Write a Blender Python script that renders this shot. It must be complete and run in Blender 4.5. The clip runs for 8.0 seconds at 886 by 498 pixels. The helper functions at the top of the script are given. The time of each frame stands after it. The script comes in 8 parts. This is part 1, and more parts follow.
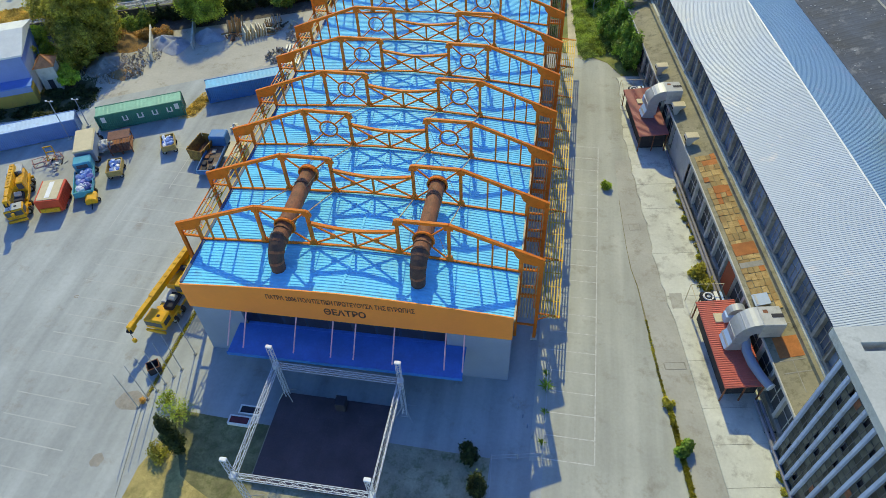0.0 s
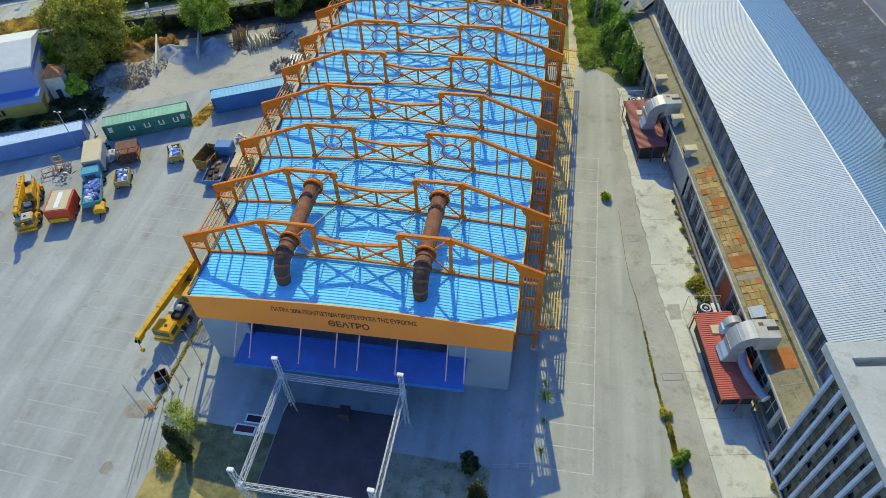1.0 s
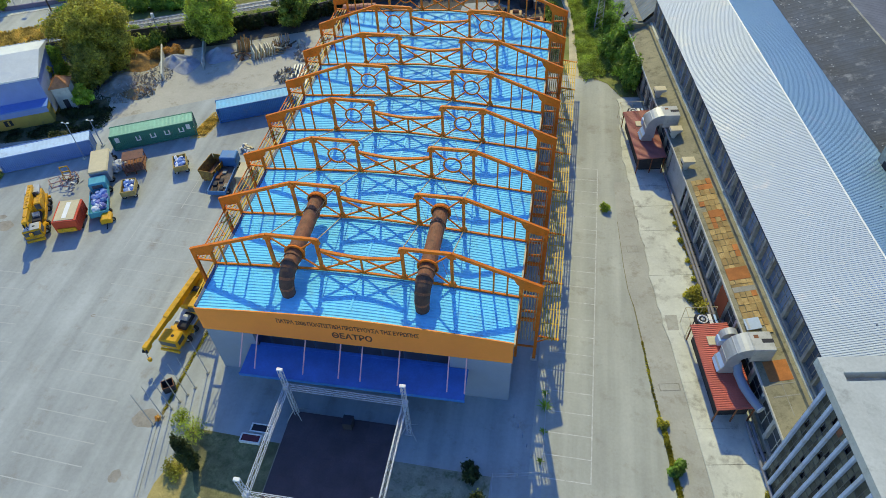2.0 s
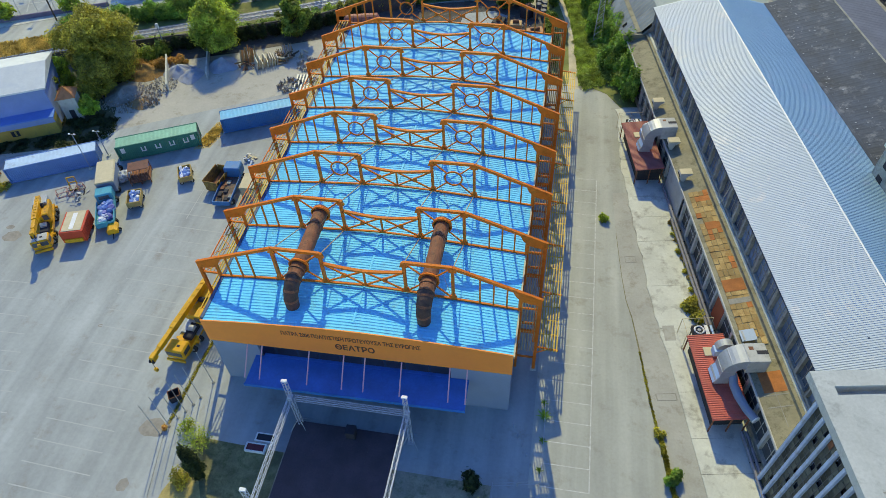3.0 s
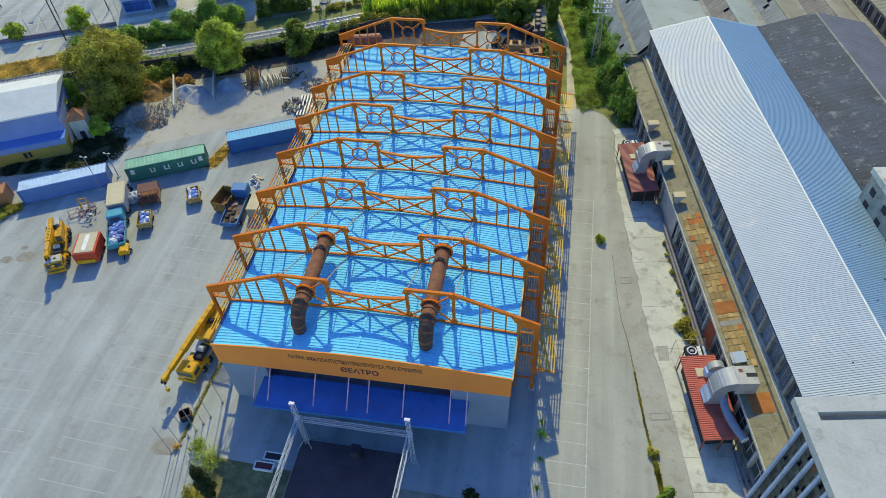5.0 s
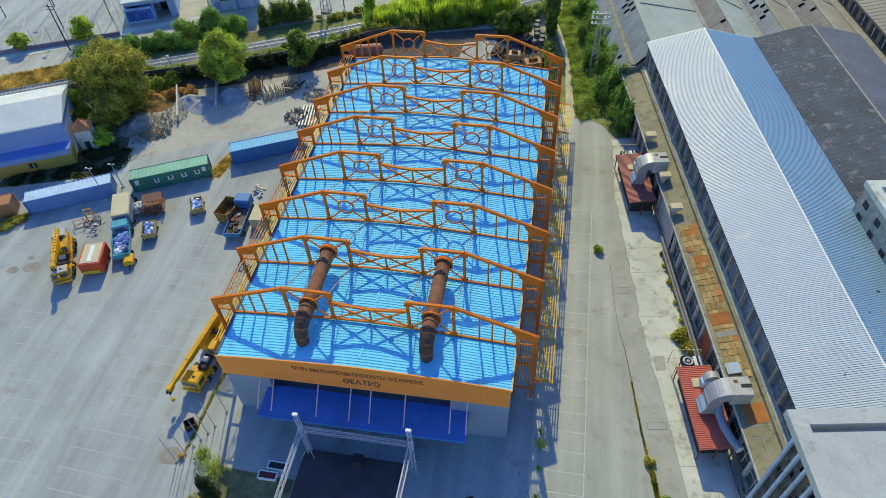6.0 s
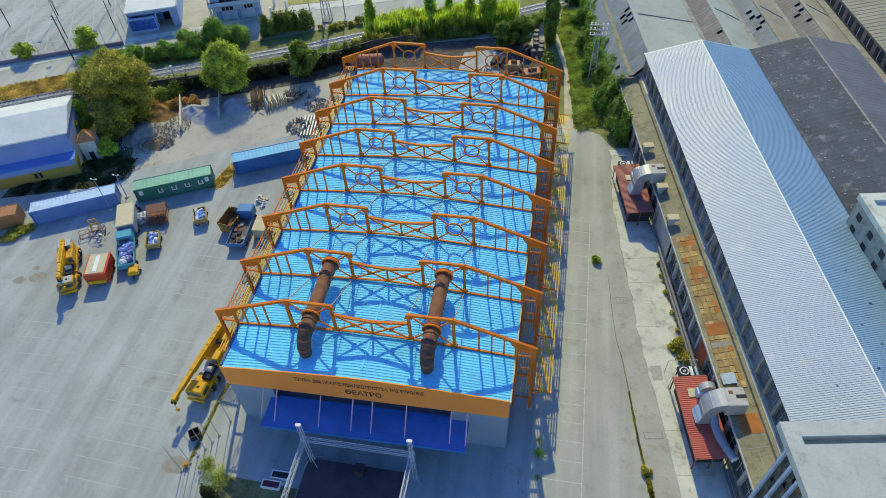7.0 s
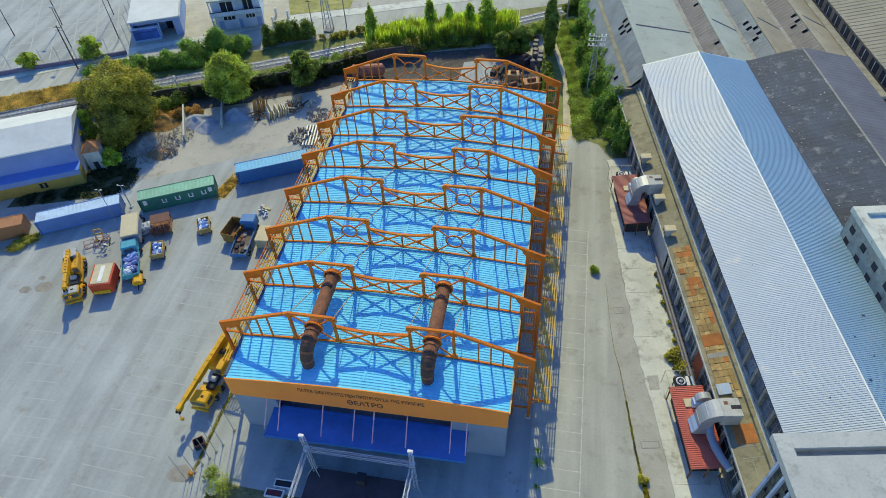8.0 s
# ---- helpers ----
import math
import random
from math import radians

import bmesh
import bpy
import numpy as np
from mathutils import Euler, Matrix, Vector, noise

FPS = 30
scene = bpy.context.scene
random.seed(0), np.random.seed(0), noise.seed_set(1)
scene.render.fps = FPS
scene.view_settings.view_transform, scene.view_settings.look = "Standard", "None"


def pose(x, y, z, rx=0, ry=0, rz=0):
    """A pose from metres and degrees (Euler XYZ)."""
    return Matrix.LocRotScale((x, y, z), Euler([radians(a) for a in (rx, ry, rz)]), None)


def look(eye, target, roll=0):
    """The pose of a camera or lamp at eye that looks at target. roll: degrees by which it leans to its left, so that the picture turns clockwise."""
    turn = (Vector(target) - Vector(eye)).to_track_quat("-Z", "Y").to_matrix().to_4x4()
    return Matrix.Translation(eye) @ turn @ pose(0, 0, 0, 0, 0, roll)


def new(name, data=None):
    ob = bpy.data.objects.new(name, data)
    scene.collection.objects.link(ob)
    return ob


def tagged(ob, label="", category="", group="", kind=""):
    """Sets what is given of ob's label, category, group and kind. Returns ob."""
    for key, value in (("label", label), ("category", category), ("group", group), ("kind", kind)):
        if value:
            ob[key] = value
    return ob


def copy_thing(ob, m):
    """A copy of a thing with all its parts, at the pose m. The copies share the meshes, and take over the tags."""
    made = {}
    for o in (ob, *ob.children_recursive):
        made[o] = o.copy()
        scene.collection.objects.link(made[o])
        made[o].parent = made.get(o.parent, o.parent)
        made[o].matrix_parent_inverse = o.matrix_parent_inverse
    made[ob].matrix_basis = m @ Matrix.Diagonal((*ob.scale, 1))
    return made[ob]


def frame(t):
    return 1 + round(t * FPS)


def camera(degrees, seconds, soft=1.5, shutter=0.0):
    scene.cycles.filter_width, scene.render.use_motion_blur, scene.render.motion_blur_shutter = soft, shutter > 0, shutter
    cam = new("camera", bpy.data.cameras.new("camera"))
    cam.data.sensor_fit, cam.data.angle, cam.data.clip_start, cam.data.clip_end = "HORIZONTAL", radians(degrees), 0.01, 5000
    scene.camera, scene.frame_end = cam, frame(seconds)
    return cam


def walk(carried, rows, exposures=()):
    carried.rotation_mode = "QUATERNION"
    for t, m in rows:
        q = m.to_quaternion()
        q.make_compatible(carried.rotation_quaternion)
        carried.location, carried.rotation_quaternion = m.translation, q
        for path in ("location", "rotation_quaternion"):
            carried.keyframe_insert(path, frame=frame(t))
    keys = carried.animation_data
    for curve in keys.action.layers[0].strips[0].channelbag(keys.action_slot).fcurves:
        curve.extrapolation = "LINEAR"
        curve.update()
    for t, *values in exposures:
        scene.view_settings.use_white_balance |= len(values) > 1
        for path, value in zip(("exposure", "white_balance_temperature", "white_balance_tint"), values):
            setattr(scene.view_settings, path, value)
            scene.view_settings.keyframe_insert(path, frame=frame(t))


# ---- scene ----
cam = camera(68.0, 8.0, soft=0.7)
PATH = [
    (0, (-7.743, -26.978, 58.655), (-14.384, 5.928, 21.600), -2.74),
    (0.5, (-7.714, -26.930, 59.593), (-14.438, 5.953, 22.532), -2.78),
    (1, (-7.684, -26.881, 60.531), (-14.481, 5.984, 23.467), -2.83),
    (1.5, (-7.654, -26.832, 61.469), (-14.515, 6.021, 24.406), -2.87),
    (3, (-7.565, -26.686, 64.282), (-14.567, 6.163, 27.243), -3.03),
    (3.5, (-7.535, -26.637, 65.220), (-14.571, 6.221, 28.195), -3.08),
    (4, (-7.506, -26.588, 66.158), (-14.570, 6.282, 29.149), -3.13),
    (4.5, (-7.476, -26.540, 67.096), (-14.564, 6.347, 30.106), -3.18),
    (6, (-7.387, -26.393, 69.909), (-14.525, 6.560, 32.989), -3.29),
    (6.5, (-7.357, -26.345, 70.847), (-14.508, 6.636, 33.954), -3.32),
    (7, (-7.328, -26.296, 71.785), (-14.491, 6.714, 34.920), -3.34),
    (7.5, (-7.298, -26.247, 72.722), (-14.474, 6.794, 35.888), -3.35),
    (8, (-7.268, -26.198, 73.660), (-14.458, 6.874, 36.856), -3.36),
]
walk(cam, [(t, look(eye, target, roll)) for t, eye, target, roll in PATH], [(0.0, 0.06, 9450, -8), (8.0, -0.04, 9050, -8)])

# ---- daylight ----
SUN_TO = Vector((-0.27, 1.21, 1.0)).normalized()
world = bpy.data.worlds.new("sky")
scene.world = world
world.use_nodes = True
wn = world.node_tree
sky = wn.nodes.new("ShaderNodeTexSky")
sky.sky_type, sky.sun_disc = "NISHITA", False
sky.sun_elevation = math.asin(SUN_TO.z)
sky.sun_rotation = math.atan2(SUN_TO.x, SUN_TO.y)
sky.air_density, sky.dust_density, sky.ozone_density = 1.0, 0.3, 4.0
wn.nodes["Background"].inputs[1].default_value = 0.315
deep = wn.nodes.new("ShaderNodeHueSaturation")
deep.inputs["Saturation"].default_value = 1.3
deep.inputs["Hue"].default_value = 0.522
wn.links.new(sky.outputs[0], deep.inputs["Color"])
wn.links.new(deep.outputs[0], wn.nodes["Background"].inputs[0])
sun_data = bpy.data.lights.new("sun", "SUN")
sun_data.energy, sun_data.angle, sun_data.color = 3.4, radians(0.5), (1.0, 0.94, 0.66)
sun = new("sun", sun_data)
sun.matrix_world = look((0, 0, 90), Vector((0, 0, 90)) - SUN_TO)


# ---- mesh and material helpers ----
class Mesh:
    """Collects faces for one mesh."""

    def __init__(self):
        self.v, self.f, self.m = [], [], []

    def add(self, verts, faces, slot=0):
        n = len(self.v)
        self.v += [tuple(p) for p in verts]
        self.f += [tuple(n + i for i in f) for f in faces]
        self.m += [slot] * len(faces)
        return self

    def box(self, x0, x1, y0, y1, z0, z1, m=None, slot=0):
        p = [Vector((x, y, z)) for z in (z0, z1) for y in (y0, y1) for x in (x0, x1)]
        if m is not None:
            p = [m @ q for q in p]
        return self.add(p, [(0, 2, 3, 1), (4, 5, 7, 6), (0, 1, 5, 4), (2, 6, 7, 3), (0, 4, 6, 2), (1, 3, 7, 5)], slot)

    def chamfer(self, x0, x1, y0, y1, z0, z1, c=0.03, m=None, slot=0):
        """A box with cut edges."""
        c = min(c, (x1 - x0) * 0.4, (y1 - y0) * 0.4, (z1 - z0) * 0.4)
        b = bmesh.new()
        bmesh.ops.create_cube(b, size=1.0)
        for v in b.verts:
            v.co = Vector((x0 + (v.co.x + 0.5) * (x1 - x0), y0 + (v.co.y + 0.5) * (y1 - y0), z0 + (v.co.z + 0.5) * (z1 - z0)))
        bmesh.ops.bevel(b, geom=b.edges[:], offset=c, segments=1, affect="EDGES")
        b.verts.index_update()
        p = [v.co.copy() if m is None else m @ v.co for v in b.verts]
        self.add(p, [tuple(v.index for v in f.verts) for f in b.faces], slot)
        b.free()
        return self

    def beam(self, p, q, w, h=None, up=(0, 0, 1), slot=0):
        """A bar of w across and h deep from p to q."""
        p, q = Vector(p), Vector(q)
        d = (q - p).normalized()
        u = Vector(up)
        if abs(d.dot(u)) > 0.98:
            u = Vector((0, 1, 0)) if abs(d.y) < 0.9 else Vector((1, 0, 0))
        s = d.cross(u).normalized()
        u = s.cross(d).normalized()
        s, u = s * w / 2, u * (h or w) / 2
        c = [a + x * s + y * u for a in (p, q) for x, y in ((-1, -1), (1, -1), (1, 1), (-1, 1))]
        return self.add(c, [(0, 1, 2, 3), (7, 6, 5, 4), (0, 4, 5, 1), (1, 5, 6, 2), (2, 6, 7, 3), (3, 7, 4, 0)], slot)

    def tube(self, pts, r, n=8, cap=True, closed=False, slot=0):
        """A round bar along points; r is one radius or one for each point."""
        pts = [Vector(p) for p in pts]
        k = len(pts)
        rs = r if isinstance(r, (list, tuple)) else [r] * k
        rings, last = [], None
        for i, p in enumerate(pts):
            a = pts[i - 1] if (i or closed) else p
            b = pts[(i + 1) % k] if (i < k - 1 or closed) else p
            d = (b - a).normalized()
            if last is None:
                s = d.orthogonal().normalized()
            else:
                s = (last - d * last.dot(d)).normalized()
            last = s
            t = d.cross(s)
            rings.append([p + rs[i] * (math.cos(2 * math.pi * j / n) * s + math.sin(2 * math.pi * j / n) * t) for j in range(n)])
        v = [q for ring in rings for q in ring]
        f = []
        for i in range(k if closed else k - 1):
            e = (i + 1) % k
            for j in range(n):
                f.append((i * n + j, i * n + (j + 1) % n, e * n + (j + 1) % n, e * n + j))
        if cap and not closed:
            f.append(tuple(range(n - 1, -1, -1)))
            f.append(tuple((k - 1) * n + j for j in range(n)))
        return self.add(v, f, slot)

    def prism(self, outline, y0, y1, m=None, slot=0):
        """An outline in x and z, from y0 to y1."""
        n = len(outline)
        p = [Vector((x, y, z)) for y in (y0, y1) for x, z in outline]
        if m is not None:
            p = [m @ q for q in p]
        f = [tuple(range(n)), tuple(range(2 * n - 1, n - 1, -1))]
        f += [(i, n + i, n + (i + 1) % n, (i + 1) % n) for i in range(n)]
        return self.add(p, f, slot)

    def slab(self, outline, z0, z1, slot=0):
        """An outline in x and y, from z0 to z1."""
        n = len(outline)
        p = [(x, y, z) for z in (z0, z1) for x, y in outline]
        f = [tuple(range(n - 1, -1, -1)), tuple(range(n, 2 * n))]
        f += [(i, (i + 1) % n, n + (i + 1) % n, n + i) for i in range(n)]
        return self.add(p, f, slot)

    def data(self, name, materials, smooth=False):
        me = bpy.data.meshes.new(name)
        me.from_pydata(self.v, [], self.f)
        for mt in materials if isinstance(materials, (list, tuple)) else [materials]:
            me.materials.append(mt)
        if any(self.m):
            me.polygons.foreach_set("material_index", self.m)
        if smooth:
            me.polygons.foreach_set("use_smooth", [True] * len(me.polygons))
        b = bmesh.new()
        b.from_mesh(me)
        bmesh.ops.recalc_face_normals(b, faces=b.faces[:])
        b.to_mesh(me)
        b.free()
        me.update()
        return me


def part(name, mesh, material, parent, label="", smooth=False, at=None):
    """One mesh object under a thing or under a part."""
    ob = new(name, mesh.data(name, material, smooth) if isinstance(mesh, Mesh) else mesh)
    ob.parent = parent
    if at is not None:
        ob.matrix_local = at
    if label:
        tagged(ob, label)
    return ob


def thing(name, m, label, category, group="", kind=""):
    """An Empty at a thing's base."""
    ob = new(name)
    ob.empty_display_size = 0.2
    ob.matrix_world = m
    return tagged(ob, label, category, group, kind)


def solo(name, mesh, material, label, category, group="", kind="", at=None, smooth=False):
    """A thing that is one mesh."""
    ob = new(name, mesh.data(name, material, smooth))
    if at is not None:
        ob.matrix_world = at
    return tagged(ob, label, category, group, kind)


def surface(name, colour, rough=0.7, metal=0.0, vary=0.25, patch=0.5, grain=12.0, bump=0.15, stain=None, amount=0.35, spec=0.4, random_=0.0, streak=0.0, stretch=(1, 1, 1)):
    """A surface in world metres: patches and grain in the colour, fine relief, and stains of a second colour."""
    mt = bpy.data.materials.new(name)
    mt.use_nodes = True
    nt = mt.node_tree
    n, l = nt.nodes, nt.links
    bsdf = n["Principled BSDF"]
    geo = n.new("ShaderNodeNewGeometry")
    mp = n.new("ShaderNodeMapping")
    mp.inputs["Scale"].default_value = stretch
    l.new(geo.outputs["Position"], mp.inputs[0])

    def noise_tex(scale, detail, rough_=0.6):
        t = n.new("ShaderNodeTexNoise")
        t.inputs["Scale"].default_value, t.inputs["Detail"].default_value, t.inputs["Roughness"].default_value = scale, detail, rough_
        l.new(mp.outputs[0], t.inputs["Vector"])
        return t

    def mix(a, b, f, mode="MIX"):
        x = n.new("ShaderNodeMix")
        x.data_type, x.blend_type = "RGBA", mode
        for sock, val in ((x.inputs[6], a), (x.inputs[7], b), (x.inputs[0], f)):
            if isinstance(val, (tuple, float, int)):
                sock.default_value = (*val, 1) if isinstance(val, tuple) else val
            else:
                l.new(val, sock)
        return x.outputs[2]

    def ramp(src, lo, hi):
        x = n.new("ShaderNodeMapRange")
        x.inputs[1].default_value, x.inputs[2].default_value = lo, hi
        l.new(src, x.inputs[0])
        return x.outputs[0]

    big, fine = noise_tex(patch, 5), noise_tex(grain, 4, 0.7)
    dark = tuple(c * (1 - vary) for c in colour)
    light = tuple(min(1, c * (1 + vary * 0.7)) for c in colour)
    col = mix(dark, light, ramp(big.outputs[0], 0.3, 0.7))
    g = n.new("ShaderNodeMapRange")
    g.inputs[1].default_value, g.inputs[2].default_value, g.inputs[3].default_value, g.inputs[4].default_value = 0.25, 0.75, 1 - vary * 0.5, 1 + vary * 0.4
    l.new(fine.outputs[0], g.inputs[0])
    hsv = n.new("ShaderNodeHueSaturation")
    l.new(col, hsv.inputs["Color"])
    l.new(g.outputs[0], hsv.inputs["Value"])
    col = hsv.outputs[0]
    if random_:
        info = n.new("ShaderNodeObjectInfo")
        h2 = n.new("ShaderNodeHueSaturation")
        r = n.new("ShaderNodeMapRange")
        r.inputs[3].default_value, r.inputs[4].default_value = 1 - random_, 1 + random_
        l.new(info.outputs["Random"], r.inputs[0])
        l.new(r.outputs[0], h2.inputs["Value"])
        l.new(col, h2.inputs["Color"])
        col = h2.outputs[0]
    if stain:
        s = noise_tex(patch * 2.3 + 0.05, 8, 0.72)
        cut = ramp(s.outputs[0], 0.62 - amount * 0.3, 0.74 - amount * 0.15)
        col = mix(col, stain, cut)
    if streak:
        m2 = n.new("ShaderNodeMapping")
        m2.inputs["Rotation"].default_value = (0, 0, radians(streak))
        m2.inputs["Scale"].default_value = (0.45, 0.025, 0.1)
        l.new(geo.outputs["Position"], m2.inputs[0])
        s = n.new("ShaderNodeTexNoise")
        s.inputs["Scale"].default_value, s.inputs["Detail"].default_value = 1.0, 4
        l.new(m2.outputs[0], s.inputs["Vector"])
        h3 = n.new("ShaderNodeHueSaturation")
        r3 = n.new("ShaderNodeMapRange")
        r3.inputs[1].default_value, r3.inputs[2].default_value, r3.inputs[3].default_value, r3.inputs[4].default_value = 0.37, 0.66, 0.87, 1.14
        l.new(s.outputs[0], r3.inputs[0])
        l.new(r3.outputs[0], h3.inputs["Value"])
        l.new(col, h3.inputs["Color"])
        col = h3.outputs[0]
    l.new(col, bsdf.inputs["Base Color"])
    rr = n.new("ShaderNodeMapRange")
    rr.inputs[3].default_value, rr.inputs[4].default_value = max(0.03, rough - 0.12), min(1, rough + 0.12)
    l.new(big.outputs[0], rr.inputs[0])
    l.new(rr.outputs[0], bsdf.inputs["Roughness"])
    bsdf.inputs["Metallic"].default_value = metal
    bsdf.inputs["Specular IOR Level"].default_value = spec
    if bump:
        b = n.new("ShaderNodeBump")
        b.inputs["Strength"].default_value, b.inputs["Distance"].default_value = bump, 0.03
        l.new(fine.outputs[0], b.inputs["Height"])
        l.new(b.outputs[0], bsdf.inputs["Normal"])
    return mt


def leaf_surface(name, colour, tip, vary=0.5):
    """Leaves: colour varies leaf by leaf and lets some light through."""
    mt = bpy.data.materials.new(name)
    mt.use_nodes = True
    nt = mt.node_tree
    n, l = nt.nodes, nt.links
    bsdf = n["Principled BSDF"]
    geo = n.new("ShaderNodeNewGeometry")
    x = n.new("ShaderNodeMix")
    x.data_type = "RGBA"
    x.inputs[6].default_value, x.inputs[7].default_value = (*colour, 1), (*tip, 1)
    l.new(geo.outputs["Random Per Island"], x.inputs[0])
    nz = n.new("ShaderNodeTexNoise")
    nz.inputs["Scale"].default_value = 0.5
    l.new(geo.outputs["Position"], nz.inputs["Vector"])
    h = n.new("ShaderNodeHueSaturation")
    m = n.new("ShaderNodeMapRange")
    m.inputs[1].default_value, m.inputs[2].default_value, m.inputs[3].default_value, m.inputs[4].default_value = 0.3, 0.7, 1 - vary, 1 + vary
    l.new(nz.outputs[0], m.inputs[0])
    l.new(m.outputs[0], h.inputs["Value"])
    l.new(x.outputs[2], h.inputs["Color"])
    l.new(h.outputs[0], bsdf.inputs["Base Color"])
    bsdf.inputs["Roughness"].default_value = 0.55
    bsdf.inputs["Specular IOR Level"].default_value = 0.3
    tr = n.new("ShaderNodeBsdfTranslucent")
    l.new(h.outputs[0], tr.inputs[0])
    ms = n.new("ShaderNodeMixShader")
    ms.inputs[0].default_value = 0.5
    l.new(bsdf.outputs[0], ms.inputs[1])
    l.new(tr.outputs[0], ms.inputs[2])
    l.new(ms.outputs[0], n["Material Output"].inputs[0])
    return mt


# ---- materials ----
ASPHALT = surface("worn_asphalt", (0.405, 0.415, 0.37), 0.85, vary=0.16, patch=0.10, grain=3.0, stain=(0.29, 0.28, 0.235), amount=0.25, bump=0.1, streak=4)
LOT = surface("yard_concrete", (0.365, 0.39, 0.382), 0.85, vary=0.17, patch=0.11, grain=2.2, stain=(0.29, 0.28, 0.25), amount=0.2, bump=0.1, streak=-17)
DIRT = surface("dusty_earth", (0.44, 0.42, 0.36), 0.95, vary=0.18, patch=0.12, grain=2.5, stain=(0.27, 0.24, 0.18), amount=0.25, bump=0.3)
SOIL = surface("grassy_soil", (0.32, 0.30, 0.21), 0.95, vary=0.4, patch=0.35, grain=5.0, stain=(0.12, 0.13, 0.06), amount=0.4, bump=0.5)
DRYGRASS = surface("dry_grass", (0.45, 0.36, 0.14), 0.95, vary=0.4, patch=0.4, grain=6.0, stain=(0.22, 0.20, 0.07), amount=0.5, bump=0.5)
GRASS = surface("verge_grass", (0.19, 0.21, 0.06), 0.95, vary=0.45, patch=0.25, grain=5.0, stain=(0.26, 0.25, 0.10), amount=0.4, bump=0.5)
SLAB = surface("pale_concrete", (0.60, 0.61, 0.54), 0.85, vary=0.18, patch=0.2, grain=4.0, stain=(0.30, 0.29, 0.25), amount=0.35, bump=0.2)
WALK = surface("old_walk_concrete", (0.33, 0.32, 0.28), 0.9, vary=0.2, patch=0.3, grain=4.0, stain=(0.24, 0.22, 0.18), amount=0.35, bump=0.2)
PAINT = surface("road_paint", (0.55, 0.56, 0.53), 0.7, vary=0.25, patch=1.2, grain=9.0, stain=(0.33, 0.33, 0.31), amount=0.45, bump=0.05)
ORANGE = surface("orange_steel_paint", (0.72, 0.175, 0.022), 0.55, vary=0.18, patch=0.8, grain=10.0, stain=(0.36, 0.12, 0.02), amount=0.25, bump=0.05, spec=0.15)
PARAPET = surface("orange_cladding", (0.98, 0.30, 0.055), 0.5, vary=0.06, patch=0.3, grain=3.0, bump=0.03)
YELLOW = surface("yellow_steel_paint", (0.64, 0.40, 0.03), 0.5, vary=0.2, patch=0.8, grain=9.0, stain=(0.30, 0.17, 0.04), amount=0.3, bump=0.05)
CRANE = surface("crane_yellow_paint", (0.74, 0.385, 0.02), 0.45, vary=0.15, patch=0.9, grain=9.0, stain=(0.34, 0.19, 0.03), amount=0.2, bump=0.04)
ROOFBLUE = surface("blue_roof_sheet", (0.13, 0.64, 0.91), 0.55, vary=0.10, patch=0.25, grain=4.0, stain=(0.14, 0.45, 0.62), amount=0.2, bump=0.02, spec=0.15)
GREYWALL = surface("grey_blue_render", (0.235, 0.295, 0.385), 0.8, vary=0.08, patch=0.3, grain=5.0, bump=0.05)
CANOPY = surface("blue_canopy_sheet", (0.007, 0.185, 0.58), 0.5, vary=0.2, patch=0.4, grain=4.0, bump=0.02)
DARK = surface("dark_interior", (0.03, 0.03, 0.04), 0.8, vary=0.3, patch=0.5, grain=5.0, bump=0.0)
SIGN = surface("sign_brown_paint", (0.12, 0.05, 0.03), 0.6, vary=0.1, patch=1.0, grain=8.0, bump=0.0)
FAINT = surface("faint_road_paint", (0.43, 0.445, 0.425), 0.8, vary=0.12, patch=0.6, grain=5.0, stain=(0.42, 0.42, 0.40), amount=0.5, bump=0.05)
RUST = surface("rusty_pipe", (0.26, 0.10, 0.05), 0.75, vary=0.35, patch=0.7, grain=7.0, stain=(0.09, 0.045, 0.03), amount=0.4, bump=0.2)
SOOT = surface("sooty_pipe", (0.11, 0.062, 0.046), 0.85, vary=0.35, patch=1.0, grain=8.0, bump=0.2)
STEEL = surface("galvanised_steel", (0.42, 0.44, 0.46), 0.55, metal=0.3, vary=0.12, patch=1.2, grain=10.0, bump=0.03)
ALU = surface("bright_aluminium", (0.55, 0.60, 0.66), 0.5, metal=0.3, vary=0.1, patch=1.5, grain=12.0, bump=0.0)
ROD = surface("pale_rod_paint", (0.75, 0.45, 0.5), 0.6, vary=0.1, patch=1.0, grain=8.0, bump=0.0)
CABLE = surface("tan_tie_rod", (0.42, 0.28, 0.14), 0.6, vary=0.15, patch=1.0, grain=8.0, bump=0.0)
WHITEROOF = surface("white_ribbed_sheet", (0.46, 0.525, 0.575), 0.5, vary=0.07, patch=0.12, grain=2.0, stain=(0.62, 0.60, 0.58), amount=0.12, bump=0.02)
# Slope turned from the sun: reflected sky is put into its base colour.
SHADESLOPE = surface("shade_tinted_ribbed_sheet", (0.235, 0.38, 0.50), 0.45, vary=0.07, patch=0.12, grain=2.0, stain=(0.30, 0.38, 0.50), amount=0.15, bump=0.02)
DARKROOF = surface("dark_old_roofing", (0.058, 0.072, 0.098), 0.8, vary=0.45, patch=0.2, grain=2.5, stain=(0.2, 0.21, 0.23), amount=0.25, bump=0.15)
BITUMEN = surface("annex_roof_felt", (0.30, 0.275, 0.19), 0.9, vary=0.25, patch=0.35, grain=4.0, stain=(0.15, 0.14, 0.09), amount=0.4, bump=0.15)
OLDWALL = surface("weathered_concrete_wall", (0.34, 0.33, 0.29), 0.9, vary=0.25, patch=0.4, grain=4.0, stain=(0.20, 0.19, 0.16), amount=0.45, bump=0.15)
